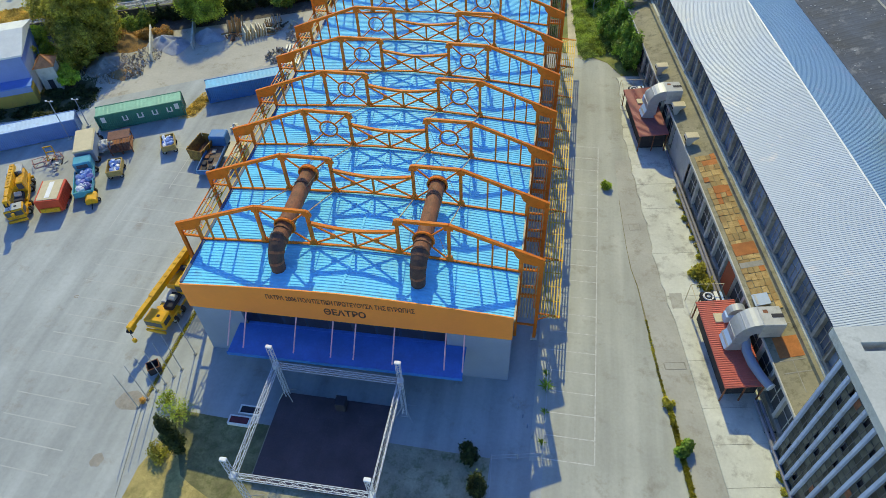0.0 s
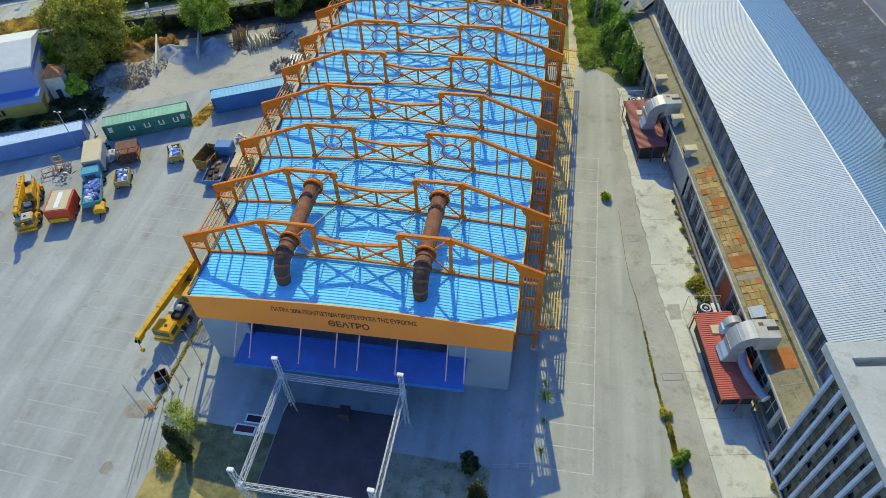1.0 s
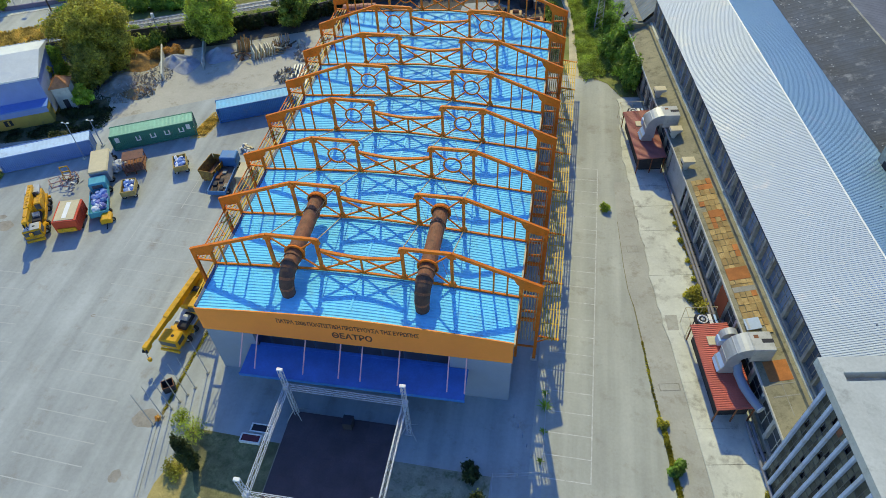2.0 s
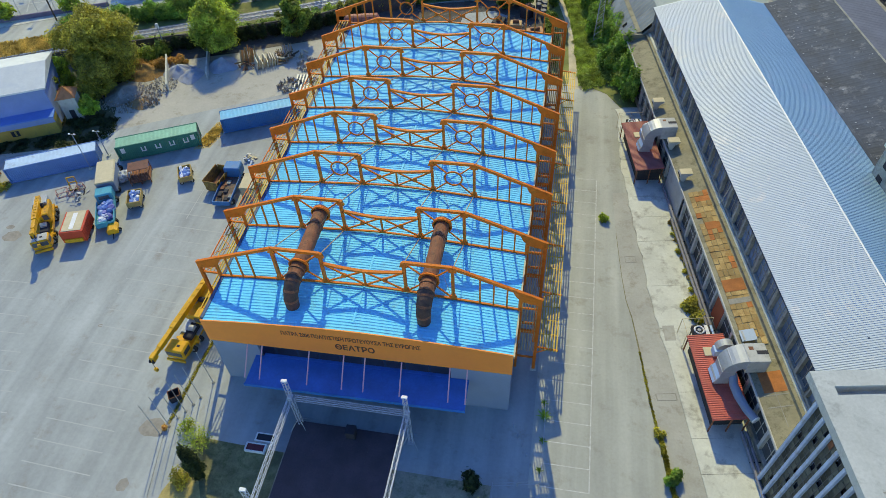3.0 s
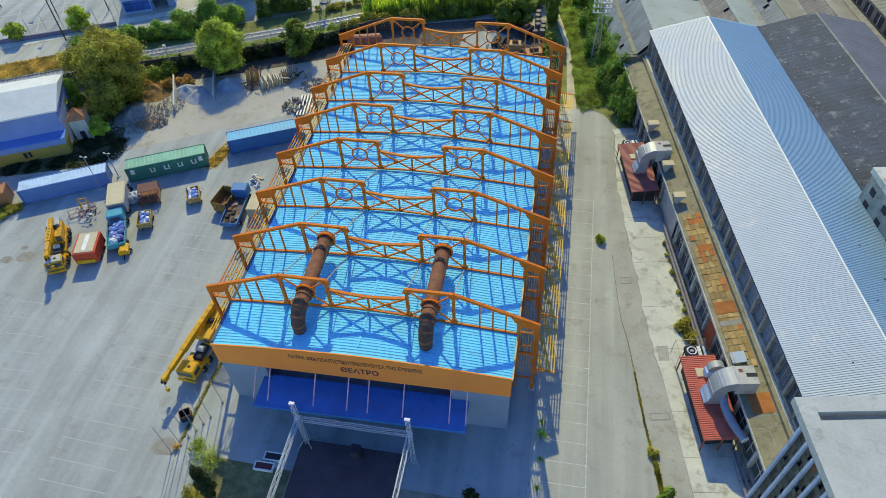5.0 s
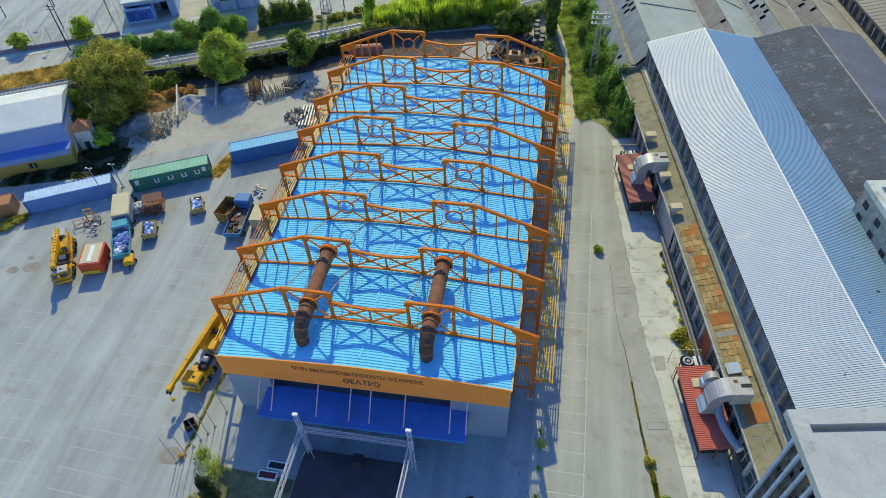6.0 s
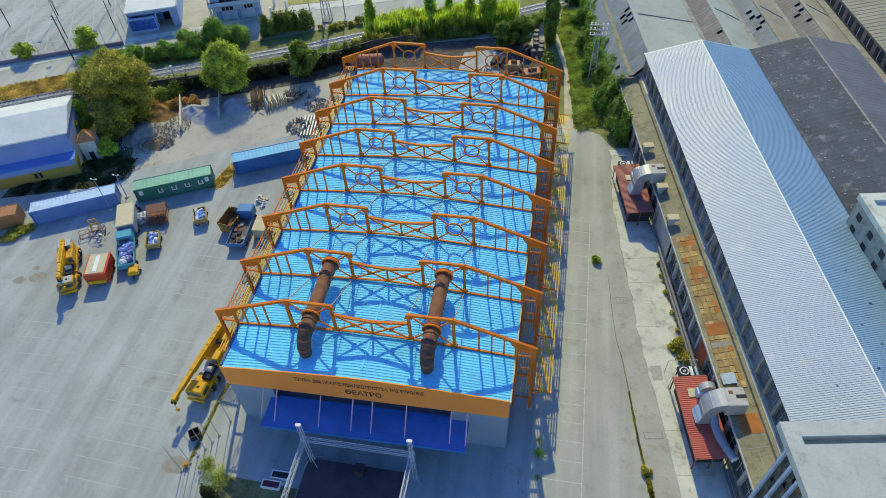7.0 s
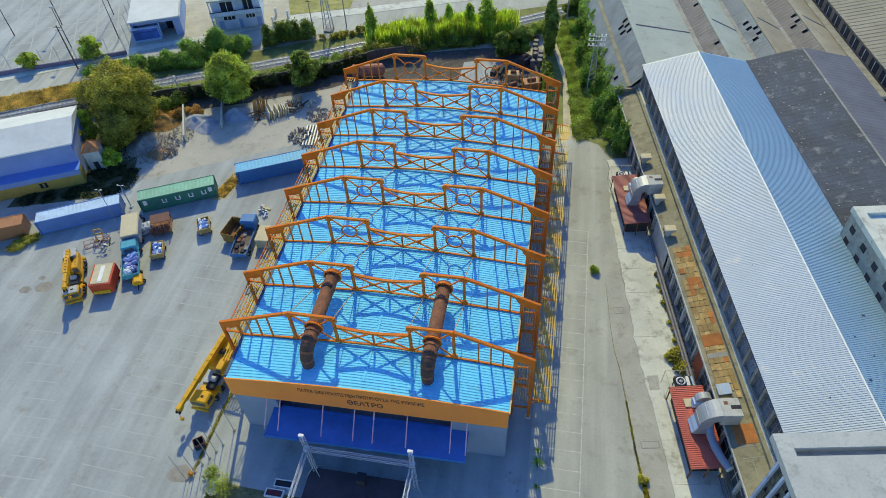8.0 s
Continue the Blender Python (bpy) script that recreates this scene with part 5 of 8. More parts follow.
for x in (-1.4, 0, 1.4):
    for y in (-1.5, 1.5):
        part("upright", Mesh().box(x - 0.06, x + 0.06, y - 0.06, y + 0.06, 0, 1.9), RUST, rk)
RACKRED = surface("dark_red_rack_steel", (0.17, 0.075, 0.055), 0.75, vary=0.3, patch=0.8, grain=6.0, stain=(0.09, 0.05, 0.045), amount=0.4, bump=0.1)
part("top_sheet", Mesh().chamfer(-1.5, 1.5, -0.5, 1.6, 1.9, 2.0, 0.03), RACKRED, rk)
for i in range(8):
    part("bar", Mesh().beam((-1.4 + i * 0.4, -1.7, 1.9), (-1.4 + i * 0.4, -0.5, 1.95), 0.07, 0.07), RACKRED, rk)
    part("bar", Mesh().beam((-1.4 + i * 0.4, -1.7, 0.75), (-1.4 + i * 0.4, -1.7, 1.9), 0.06, 0.06), RACKRED, rk)
part("shelf", Mesh().box(-1.5, 1.5, -1.7, 1.6, 0.65, 0.75), RUST, rk)
dm = thing("compressor", at_yard(-65.4, 27.2), "small dirty yellow site compressor", "machine")
part("hood", Mesh().prism([(-0.7, 0.35), (-0.7, 0.9), (-0.35, 1.2), (0.35, 1.2), (0.7, 0.9), (0.7, 0.35)], -0.8, 0.8), CRANE, dm)
for s in (-0.75, 0.75):
    wheel(dm, s, 0, 0.3, 0.16)
part("drawbar", Mesh().beam((0, -0.8, 0.4), (0, -1.7, 0.2), 0.1, 0.1), DARK, dm)
bk = thing("open_bin", at_yard(-45.35, 4.15, 10) @ Matrix.Diagonal((0.62, 0.64, 0.68, 1)), "dark open steel bin beside the kerb", "bin")
m = Mesh()
m.box(-0.95, 0.95, -0.8, 0.8, 0.0, 0.1)
for s in (-1, 1):
    m.box(s * 0.95 - 0.04, s * 0.95 + 0.04, -0.8, 0.8, 0.1, 1.5)
    m.box(-0.95, 0.95, s * 0.8 - 0.04, s * 0.8 + 0.04, 0.1, 1.5)
part("tub", m, DARK, bk)
for s in (-1, 1):
    part("rim", Mesh().box(-1.0, 1.0, s * 0.82 - 0.05, s * 0.82 + 0.05, 1.5, 1.54), RUST, bk)
    part("rim", Mesh().box(s * 0.97 - 0.05, s * 0.97 + 0.05, -0.8, 0.8, 1.5, 1.54), RUST, bk)


def lamp(x, y, h, label):
    lp = thing("yard_lamp", Matrix.Translation((x, y, 0)), label, "street lamp", "yard lamps")
    part("pole", Mesh().tube([(0, 0, 0), (0, 0, h)], [0.08, 0.05], 8), GREYWALL, lp)
    part("foot", Mesh().chamfer(-0.25, 0.25, -0.25, 0.25, 0, 0.2, 0.03), SLAB, lp)
    for s in (-1, 1):
        part("arm", Mesh().beam((0, 0, h), (s * 0.4, 0, h + 0.1), 0.05, 0.05), STEEL, lp)
        part("lamp_head", Mesh().chamfer(s * 0.42 - 0.17, s * 0.42 + 0.17, -0.1, 0.1, h + 0.02, h + 0.2, 0.05), WHITE, lp)


lamp(-75.9, 39.2, 6.5, "twin-headed steel yard lamp beside the containers")
lamp(-74.7, 42.4, 4.7, "twin-headed steel yard lamp beside the containers")

# Row of thin flagpoles beside the hall, with a kerb and its weeds.
pole = thing("flagpole", Matrix.Translation((-42.63, 4.6, 0)), "thin bare metal flagpole on a small block", "flagpole", "flagpoles")
part("pole", Mesh().tube([(0, 0, 0.1), (0, 0, 6.2)], [0.05, 0.03], 7), STEEL, pole)
part("block", Mesh().chamfer(-0.15, 0.15, -0.15, 0.15, 0, 0.12, 0.03), OLDWALL, pole)
for x, y in ((-43.1, 3.64), (-43.6, 2.75), (-44.1, 1.85), (-44.6, 0.85), (-45.2, -0.2), (-42.0, 6.6)):
    copy_thing(pole, Matrix.Translation((x, y, 0)))
KERBSOIL = surface("brown_kerb_soil", (0.19, 0.15, 0.06), 0.95, vary=0.4, patch=0.9, grain=6.0, stain=(0.30, 0.24, 0.07), amount=0.5, bump=0.5)
kb = thing("kerb", Matrix.Identity(4), "weedy concrete kerb beside the hall forecourt", "kerb", kind="structure")
pts = [(-44.6, 24.0), (-44.6, 12.5), (-44.9, 8.0), (-45.1, 1.0), (-43.2, -8.0), (-40.5, -22), (-36, -50)]
for a, b in zip(pts[:-1], pts[1:]):
    part("kerbstone", Mesh().beam((*a, 0.03), (*b, 0.03), 0.14, 0.1), LOT, kb)
    if b[1] > 0:
        part("weed_strip", Mesh().beam((a[0] + 0.35, a[1], 0.012), (b[0] + 0.3, b[1], 0.012), 0.3, 0.02), KERBSOIL, kb)
# Oil stains on the concrete.
OIL = surface("oil_stain", (0.295, 0.27, 0.23), 0.8, vary=0.3, patch=0.9, grain=3.0, stain=(0.30, 0.29, 0.26), amount=0.5, bump=0.05)
for x, y, a, b in ((-46.3, 0.4, 1.5, 1.1), (-46.5, -6.0, 0.6, 0.7), (-79.5, 24.4, 1.3, 1.0), (-82.0, 23.5, 0.9, 0.7), (-80.8, 26.0, 0.6, 0.4), (-59.1, 12.1, 0.3, 0.22)):
    m = Mesh()
    n = 22
    m.slab([(x + a * math.cos(2 * math.pi * i / n) * (1 + 0.12 * math.sin(1.1 * i)), y + b * math.sin(2 * math.pi * i / n) * (1 + 0.1 * math.cos(1.3 * i))) for i in range(n)], 0.001, 0.004)
    solo("oil_stain", m, OIL, "dark brown oil stain on the yard concrete", "stain", kind="structure")

# ---- behind the yard: sheds, walls, railway, road, court and houses ----
# Long shed with white roof.
SHEDROOF = surface("chalky_white_roof_sheet", (0.60, 0.63, 0.62), 0.7, vary=0.12, patch=0.2, grain=3.0, stain=(0.52, 0.56, 0.58), amount=0.4, bump=0.05)
shed = thing("storage_shed", at_yard(-92.2, 46.3, 0), "long shed with white roof, blue wall band and yellow base", "shed")
SHEDBLUE = surface("shed_blue_paint", (0.10, 0.25, 0.62), 0.7, vary=0.12, patch=0.4, grain=4.0, bump=0.03)
SHEDPALE = surface("shed_pale_wall", (0.20, 0.30, 0.56), 0.75, vary=0.1, patch=0.4, grain=4.0, bump=0.03)
SHEDYEL = surface("shed_yellow_wall", (0.50, 0.34, 0.07), 0.75, vary=0.15, patch=0.4, grain=4.0, stain=(0.32, 0.22, 0.08), amount=0.3, bump=0.05)
part("wall", Mesh().box(-9.5, 6.2, 0.0, 10.5, 0, 7.1), SHEDPALE, shed)
gable = Mesh().prism([(-0.4, 7.1), (-0.4, 7.25), (5.8, 8.5), (11.0, 7.25), (11.0, 7.1)], -6.7, 10.0, m=Matrix.Rotation(radians(90), 4, "Z"))
part("roof", gable, SHEDROOF, shed, "white low-pitched sheet roof")
part("roof_edge", Mesh().box(-10.0, 6.7, -0.5, -0.4, 7.0, 7.3), WHITE, shed)
part("lean_to_roof", Mesh().prism([(-9.5, 3.0), (-9.5, 3.2), (6.3, 3.2), (6.3, 3.0)], -2.4, 0.0), SHEDBLUE, shed, "blue lean-to roof")
part("lean_to_wall", Mesh().box(-9.4, 6.2, -2.3, -0.05, 0, 3.0), SHEDYEL, shed, "yellow painted lower wall")
part("wall_band", Mesh().box(-9.4, 6.2, -2.33, -2.3, 2.1, 3.0), SHEDPALE, shed)
part("mark", Mesh().box(-0.8, 0.4, -2.36, -2.335, 0.8, 1.8), DARK, shed)
part("mark", Mesh().box(-0.3, 0.0, -2.37, -2.36, 0.9, 1.7), SHEDYEL, shed)
gs = thing("green_stall", at_yard(-101.5, 45.5), "small stall with bright green roof", "stall")
part("box", Mesh().box(-1.8, 1.8, -1.5, 1.5, 0, 2.3), WHITE, gs)
part("roof", Mesh().prism([(-2.1, 2.3), (-2.1, 2.45), (2.1, 2.75), (2.1, 2.6)], -1.8, 1.8), surface("bright_green_sheet", (0.14, 0.55, 0.06), 0.6, vary=0.1), gs)
cr = thing("parked_car", at_yard(-99.5, 40.6, 90), "pale blue parked car beside the shed", "car")
part("body", Mesh().prism([(-2.0, 0.35), (-2.05, 0.75), (-1.2, 0.9), (1.9, 0.9), (2.05, 0.7), (2.0, 0.35)], -0.8, 0.8), PALEBLUE, cr)
part("cabin", Mesh().prism([(-1.1, 0.9), (-0.5, 1.4), (1.1, 1.4), (1.7, 0.9)], -0.72, 0.72), GLASS, cr)
part("roof", Mesh().chamfer(-0.5, 1.1, -0.7, 0.7, 1.4, 1.45, 0.02), PALEBLUE, cr)
for x in (-1.25, 1.3):
    for s in (-0.75, 0.75):
        wheel(cr, x, s, 0.32, 0.2)

# Kiosk with a hipped tile roof.
ks = thing("kiosk", at_yard(-85.5, 51.6, -2), "small pale tower kiosk with hipped red tile roof", "kiosk")
part("wall", Mesh().box(-1.3, 1.3, -1.3, 1.3, 0, 4.2), PALEWALL, ks)
# Clay colour of the roof lightened so it reads as sunlit.
part("roof", Mesh().add([(-1.55, -1.55, 4.2), (1.55, -1.55, 4.2), (1.55, 1.55, 4.2), (-1.55, 1.55, 4.2), (0, 0, 5.7)], [(0, 1, 4), (1, 2, 4), (2, 3, 4), (3, 0, 4), (3, 2, 1, 0)]), surface("sunlit_clay_tile", (0.50, 0.21, 0.10), 0.85, vary=0.3, patch=1.5, grain=7.0, bump=0.3), ks, "hipped red clay tile roof")
for s in ((1, 1), (1, -1), (-1, 1), (-1, -1)):
    part("hip_tile", Mesh().beam((s[0] * 1.55, s[1] * 1.55, 4.24), (0, 0, 5.74), 0.14, 0.1), TILERED, ks)
part("door", Mesh().box(-0.4, 0.4, -1.34, -1.3, 0.05, 2.0), DARK, ks)
part("window", Mesh().box(1.3, 1.34, -0.5, 0.5, 1.0, 1.9), DARK, ks)

# Boundary wall and bay walls of the rubble yard.
nw = thing("wall_north", Matrix.Identity(4), "dark weathered boundary wall below the railway", "wall", kind="structure")
DARKWALL = surface("dark_boundary_wall", (0.10, 0.085, 0.075), 0.95, vary=0.35, patch=0.4, grain=4.0, stain=(0.16, 0.14, 0.11), amount=0.3, bump=0.2)
wp = [(-104, 62.0), (-90, 69.0), (-78, 73.6), (-67.5, 77.5), (-53.5, 83.8), (-44.5, 90.5), (-36, 93.5)]
for a, b in zip(wp[:-1], wp[1:]):
    part("wall_length", Mesh().beam((*a, 1.3), (*b, 1.3), 0.3, 2.6), DARKWALL, nw)
for a, b in (((-77.5, 69.2), (-73.1, 60.1)), ((-70.8, 72.3), (-67.6, 64.2))):
    bw = thing("bay_wall", Matrix.Identity(4), "low pale concrete bay wall between heaps", "wall", "bay walls")
    part("panel", Mesh().beam((*a, 0.7), (*b, 0.7), 0.2, 1.4), PALEWALL, bw)
    part("coping", Mesh().beam((*a, 1.43), (*b, 1.43), 0.26, 0.08), SLAB, bw)


def mound(x, y, rx, ry, h, seed, mat, label, name="gravel_mound", cat="heap"):
    m = Mesh()
    n, k = 40, 12
    v = [(x, y, h)]
    sd = Vector((seed * 3.7, seed * 1.3, 0))
    for j in range(1, k + 1):
        for i in range(n):
            a = 2 * math.pi * i / n
            q = j / k
            wob = 1 + 0.22 * noise.noise(Vector((math.cos(a), math.sin(a), 0)) * 1.2 + sd)
            px, py = math.cos(a) * rx * q * wob, math.sin(a) * ry * q * wob
            z = h * (1 - q) ** 1.15 * (1 + 0.35 * noise.noise(Vector((px, py, 0)) * 0.9 + sd)) + 0.12 * noise.noise(Vector((px, py, 0)) * 3 + sd) * (1 - q)
            v.append((x + px, y + py, max(z, -0.01)))
    f = [(0, 1 + i, 1 + (i + 1) % n) for i in range(n)]
    f += [(1 + j * n + i, 1 + (j + 1) * n + i, 1 + (j + 1) * n + (i + 1) % n, 1 + j * n + (i + 1) % n) for j in range(k - 1) for i in range(n)]
    m.add(v, f)
    return solo(name, m, mat, label, cat, "heaps", smooth=True)


GRAVEL = surface("grey_gravel", (0.36, 0.38, 0.42), 0.95, vary=0.25, patch=0.6, grain=6.0, bump=0.5)
mound(-73.8, 66.0, 3.0, 2.6, 1.5, 1, GRAVEL, "heap of grey gravel against the bay wall")
mound(-71.2, 65.0, 2.2, 2.6, 1.2, 2, GRAVEL, "heap of grey gravel against the bay wall")
mound(-66.9, 69.2, 3.0, 2.8, 1.6, 3, GRAVEL, "heap of grey gravel in the open bay")
mound(-80.3, 65.2, 4.0, 3.2, 1.8, 4, surface("dry_brush", (0.40, 0.21, 0.06), 0.95, vary=0.5, patch=0.8, grain=7.0, stain=(0.16, 0.10, 0.05), amount=0.5, bump=0.8), "heap of dry brown brushwood", "brush_mound")
mound(-80.5, 58.5, 3.4, 3.6, 1.3, 5, RUBBLE, "heap of stone and rubble", "rubble_mound")
mound(-76.4, 56.2, 2.4, 1.9, 0.8, 6, surface("brown_rubbish", (0.34, 0.20, 0.09), 0.95, vary=0.4, patch=0.9, grain=5.0, stain=(0.2, 0.17, 0.13), amount=0.4, bump=0.5), "heap of stone and rubble", "rubble_mound")


def debris(x, y, rx, ry, n, seed, label, size=0.35):
    r = random.Random(seed)
    m = Mesh()
    for i in range(n):
        a, q = r.uniform(0, 6.28), math.sqrt(r.random())
        s = size * r.uniform(0.3, 1.4)
        c = Matrix.Translation((x + math.cos(a) * rx * q, y + math.sin(a) * ry * q, s * 0.3 + r.random() * 0.9 * (1 - q))) @ Euler((r.random() * 3, r.random() * 3, r.random() * 3)).to_matrix().to_4x4()
        k, e = r.uniform(0.4, 1.6), r.uniform(0.1, 0.35)
        m.box(-s * k, s * k, -s * 0.4, s * 0.45, -s * e, s * e, m=c, slot=r.choice((0, 0, 0, 0, 0, 1, 2)))
    return solo("debris", m, [RUBBLE, PALEWALL, WOOD], label, "debris", kind="stuff")


debris(-79.0, 57.5, 5.5, 4.6, 1100, 1, "scattered broken stone and building debris", 0.13)
debris(-75.4, 56.6, 2.4, 1.6, 160, 4, "pale broken plaster and rags on bare ground", 0.22)
debris(-75.0, 61.5, 2.6, 3.2, 200, 2, "scattered broken stone and building debris", 0.16)
debris(-52.2, 64.0, 2.6, 2.4, 120, 3, "scattered timber and metal debris")
debris(-51.0, 71.0, 2.4, 2.2, 90, 9, "scattered timber and metal debris", 0.3)
ORANGEWOOD = surface("orange_timber", (0.58, 0.25, 0.07), 0.85, vary=0.25, patch=1.0, grain=8.0, bump=0.1, random_=0.2)
lean = thing("leaning_planks", Matrix.Identity(4), "orange and pale planks leaning upright in a row", "timber")
r6 = random.Random(61)
for i in range(13):
    p = Vector((-63.4, 69.6)).lerp(Vector((-61.2, 70.9)), i / 12)
    h_ = r6.uniform(1.8, 3.0)
    part("plank", Mesh().beam((p.x, p.y, 0), (p.x + r6.uniform(-0.3, 0.1), p.y + r6.uniform(0.5, 1.1), h_), 0.24, 0.05), ORANGEWOOD if i % 3 else WOOD, lean)
for i in range(9):
    p = Vector((-57.2, 71.4)).lerp(Vector((-55.4, 73.8)), i / 8)
    part("plank", Mesh().beam((p.x, p.y, 0), (p.x + r6.uniform(-0.2, 0.2), p.y + r6.uniform(0.1, 0.4), r6.uniform(1.6, 2.6)), 0.14, 0.06), WOOD, lean)
scrap_pile(-62.3, 68.9, 2.2, 2.0, 18, 31, [BARK, RUST, WOOD], "tangle of dark timber on the ground", "timber_pile", 1.0, "timber")
scrap_pile(-56.4, 72.3, 5.0, 2.6, 40, 32, [WOOD, CREAM, WOOD, BARK], "long heap of timber offcuts by the wall", "timber_pile", 1.3, "timber")
PALEBOARD = surface("pale_dusty_boards", (0.66, 0.61, 0.46), 0.85, vary=0.2, patch=0.8, grain=6.0, bump=0.1, random_=0.15)
sl = thing("board_stack", at_yard(-59.0, 70.4, 8), "stack of pale boards standing on edge", "timber")
for i in range(9):
    x, d_ = -2.0 + i * 0.46, r6.uniform(-0.5, 0.5)
    part("board", Mesh().prism([(x, 0), (x + 0.35 + d_ * 0.4, 1.5 + d_), (x + 0.5 + d_ * 0.4, 1.5 + d_), (x + 0.16, 0)], -1.3 + d_, 1.1 + r6.uniform(-0.4, 0.4)), PALEBOARD, sl)
pp = thing("pipe_stack", Matrix.Translation((-50.0, 64.3, 0)) @ Matrix.Rotation(radians(8), 4, "Z"), "stack of long pale steel sheets and pipes", "pipes")
for i in range(6):
    part("steel_sheet", Mesh().prism([(-1.6 + i * 0.55, 0.1), (-1.5 + i * 0.55, 0.5), (-1.25 + i * 0.55, 0.5), (-1.15 + i * 0.55, 0.1)], -3.0, 3.0), STEEL, pp)
part("bearer", Mesh().box(-1.8, 1.8, -1.6, -1.4, 0, 0.1), WOOD, pp)
part("bearer", Mesh().box(-1.8, 1.8, 1.4, 1.6, 0, 0.1), WOOD, pp)

debris(-28.0, 79.5, 7.5, 3.2, 260, 12, "pale rubbish and broken boards behind the hall", 0.3)
debris(-17.0, 86.0, 5.0, 4.0, 160, 13, "dark scrap and boards behind the hall", 0.35)
PIPEDARK = surface("dull_grey_drum_paint", (0.17, 0.17, 0.19), 0.7, vary=0.3, patch=1.0, grain=6.0, stain=(0.10, 0.08, 0.07), amount=0.4, bump=0.05)
# Rusty plant behind the hall.
OCHRE = surface("ochre_machine_paint", (0.56, 0.34, 0.15), 0.7, vary=0.2, patch=0.8, grain=6.0, stain=(0.3, 0.17, 0.08), amount=0.3, bump=0.05)
for x, y, ln, a in ((-44.6, 84.5, 6.0, 12),):
    tk = thing("steel_tank", Matrix.Translation((x, y, 0)) @ Matrix.Rotation(radians(a), 4, "Z"), "rust-red steel tank lying on cradles", "tank", "rusty tanks")
    part("shell", Mesh().tube([(-ln / 2 - 0.4, 0, 1.6), (-ln / 2, 0, 1.6), (ln / 2, 0, 1.6), (ln / 2 + 0.4, 0, 1.6)], [0.5, 1.2, 1.2, 0.5], 18), surface("faded_red_tank_paint", (0.40, 0.13, 0.09), 0.65, vary=0.25, patch=0.6, grain=5.0, stain=(0.22, 0.08, 0.05), amount=0.4, bump=0.05), tk)
    for q in (-0.3, 0.3):
        part("cradle", Mesh().box(ln * q - 0.15, ln * q + 0.15, -0.9, 0.9, 0, 0.7), RUST, tk)
    for q in (-0.25, 0.0, 0.25):
        part("band", Mesh().tube([(ln * q - 0.05, 0, 1.6), (ln * q + 0.05, 0, 1.6)], 1.25, 18), RUST, tk)
for i, (x, y, sx, sy, sz, mt) in enumerate(((-15.6, 86.6, 1.1, 1.0, 1.7, OCHRE), (-11.9, 84.4, 1.6, 1.2, 1.6, CBROWN), (-15.4, 83.6, 1.5, 1.1, 0.9, DARK), (-13.9, 92.2, 1.2, 1.0, 2.0, DARK), (-19.0, 88.6, 1.4, 1.1, 1.0, DARK))):
    mc = thing("machine_block", Matrix.Translation((x, y, 0)) @ Matrix.Rotation(radians(20 * i), 4, "Z"), "old machine block rusting behind the hall", "machine", "old machines")
    part("body", Mesh().chamfer(-sx, sx, -sy, sy, 0, sz, 0.1), mt, mc)
    part("drum", Mesh().tube([(-sx * 0.5, 0, sz + 0.2), (sx * 0.5, 0, sz + 0.2)], 0.35, 12), RUST, mc)
for x, y in ((-12.2, 102.2), (-12.1, 99.6), (-12.0, 96.2), (-12.0, 94.6), (-10.8, 95.4), (-10.8, 93.8), (-12.3, 91.9), (-12.2, 98.0), (-10.9, 92.2)):
    dr = thing("steel_drum", Matrix.Translation((x, y, 0)), "grey steel drum standing in a row", "drum", "row of drums")
    part("barrel", Mesh().tube([(0, 0, 0), (0, 0, 1.4)], 0.5, 14), PIPEDARK, dr)
    part("rim", Mesh().tube([(0, 0, 1.4), (0, 0, 1.5)], 0.54, 14), PIPEDARK, dr)

# Verges, railway and road.
rail_c = [(-140, 50.3), (-113.9, 63.3), (-101.6, 69.6), (-88.4, 77.1), (-70.5, 85.3), (-57.8, 91.4), (-48.2, 96.6), (-30.4, 103.0), (-20, 107.6), (-6.8, 115.6), (30, 135)]


def ribbon(line, off, width):
    """An outline that follows a line at a distance from it."""
    pts = [Vector(p) for p in line]
    lf, rt = [], []
    for i, p in enumerate(pts):
        d = (pts[min(i + 1, len(pts) - 1)] - pts[max(i - 1, 0)]).normalized()
        n = Vector((-d.y, d.x))
        lf.append(tuple(p + n * (off + width / 2)))
        rt.append(tuple(p + n * (off - width / 2)))
    return rt + lf[::-1]


def strip(name, line, off, width, z, mat, label, category):
    o = ribbon(line, off, width)
    n = len(o) // 2
    m = Mesh()
    m.add([(x, y, z) for x, y in o], [(i, i + 1, 2 * n - 2 - i, 2 * n - 1 - i) for i in range(n - 1)])
    return solo(name, m, mat, label, category, kind="structure")


strip("ground_wall_foot", wp, -2.4, 4.4, 0.008, surface("dark_wall_foot", (0.11, 0.095, 0.08), 0.95, vary=0.4, patch=0.4, grain=5.0, stain=(0.2, 0.17, 0.13), amount=0.3, bump=0.4), "dark ground strip along the foot of the boundary wall", "ground")
strip("ground_verge", rail_c, -3.6, 5.0, 0.006, GRASS, "rough grass verge beside the railway", "ground")
strip("ground_verge", rail_c, 3.6, 5.0, 0.010, GRASS, "rough grass verge beside the railway", "ground")
strip("railway_bed", rail_c, 0, 3.4, 0.03, BALLAST, "grey ballast bed of the railway", "railway")
rw = thing("railway_track", Matrix.Identity(4), "single railway track with pale rails and grey sleepers", "railway", kind="structure")
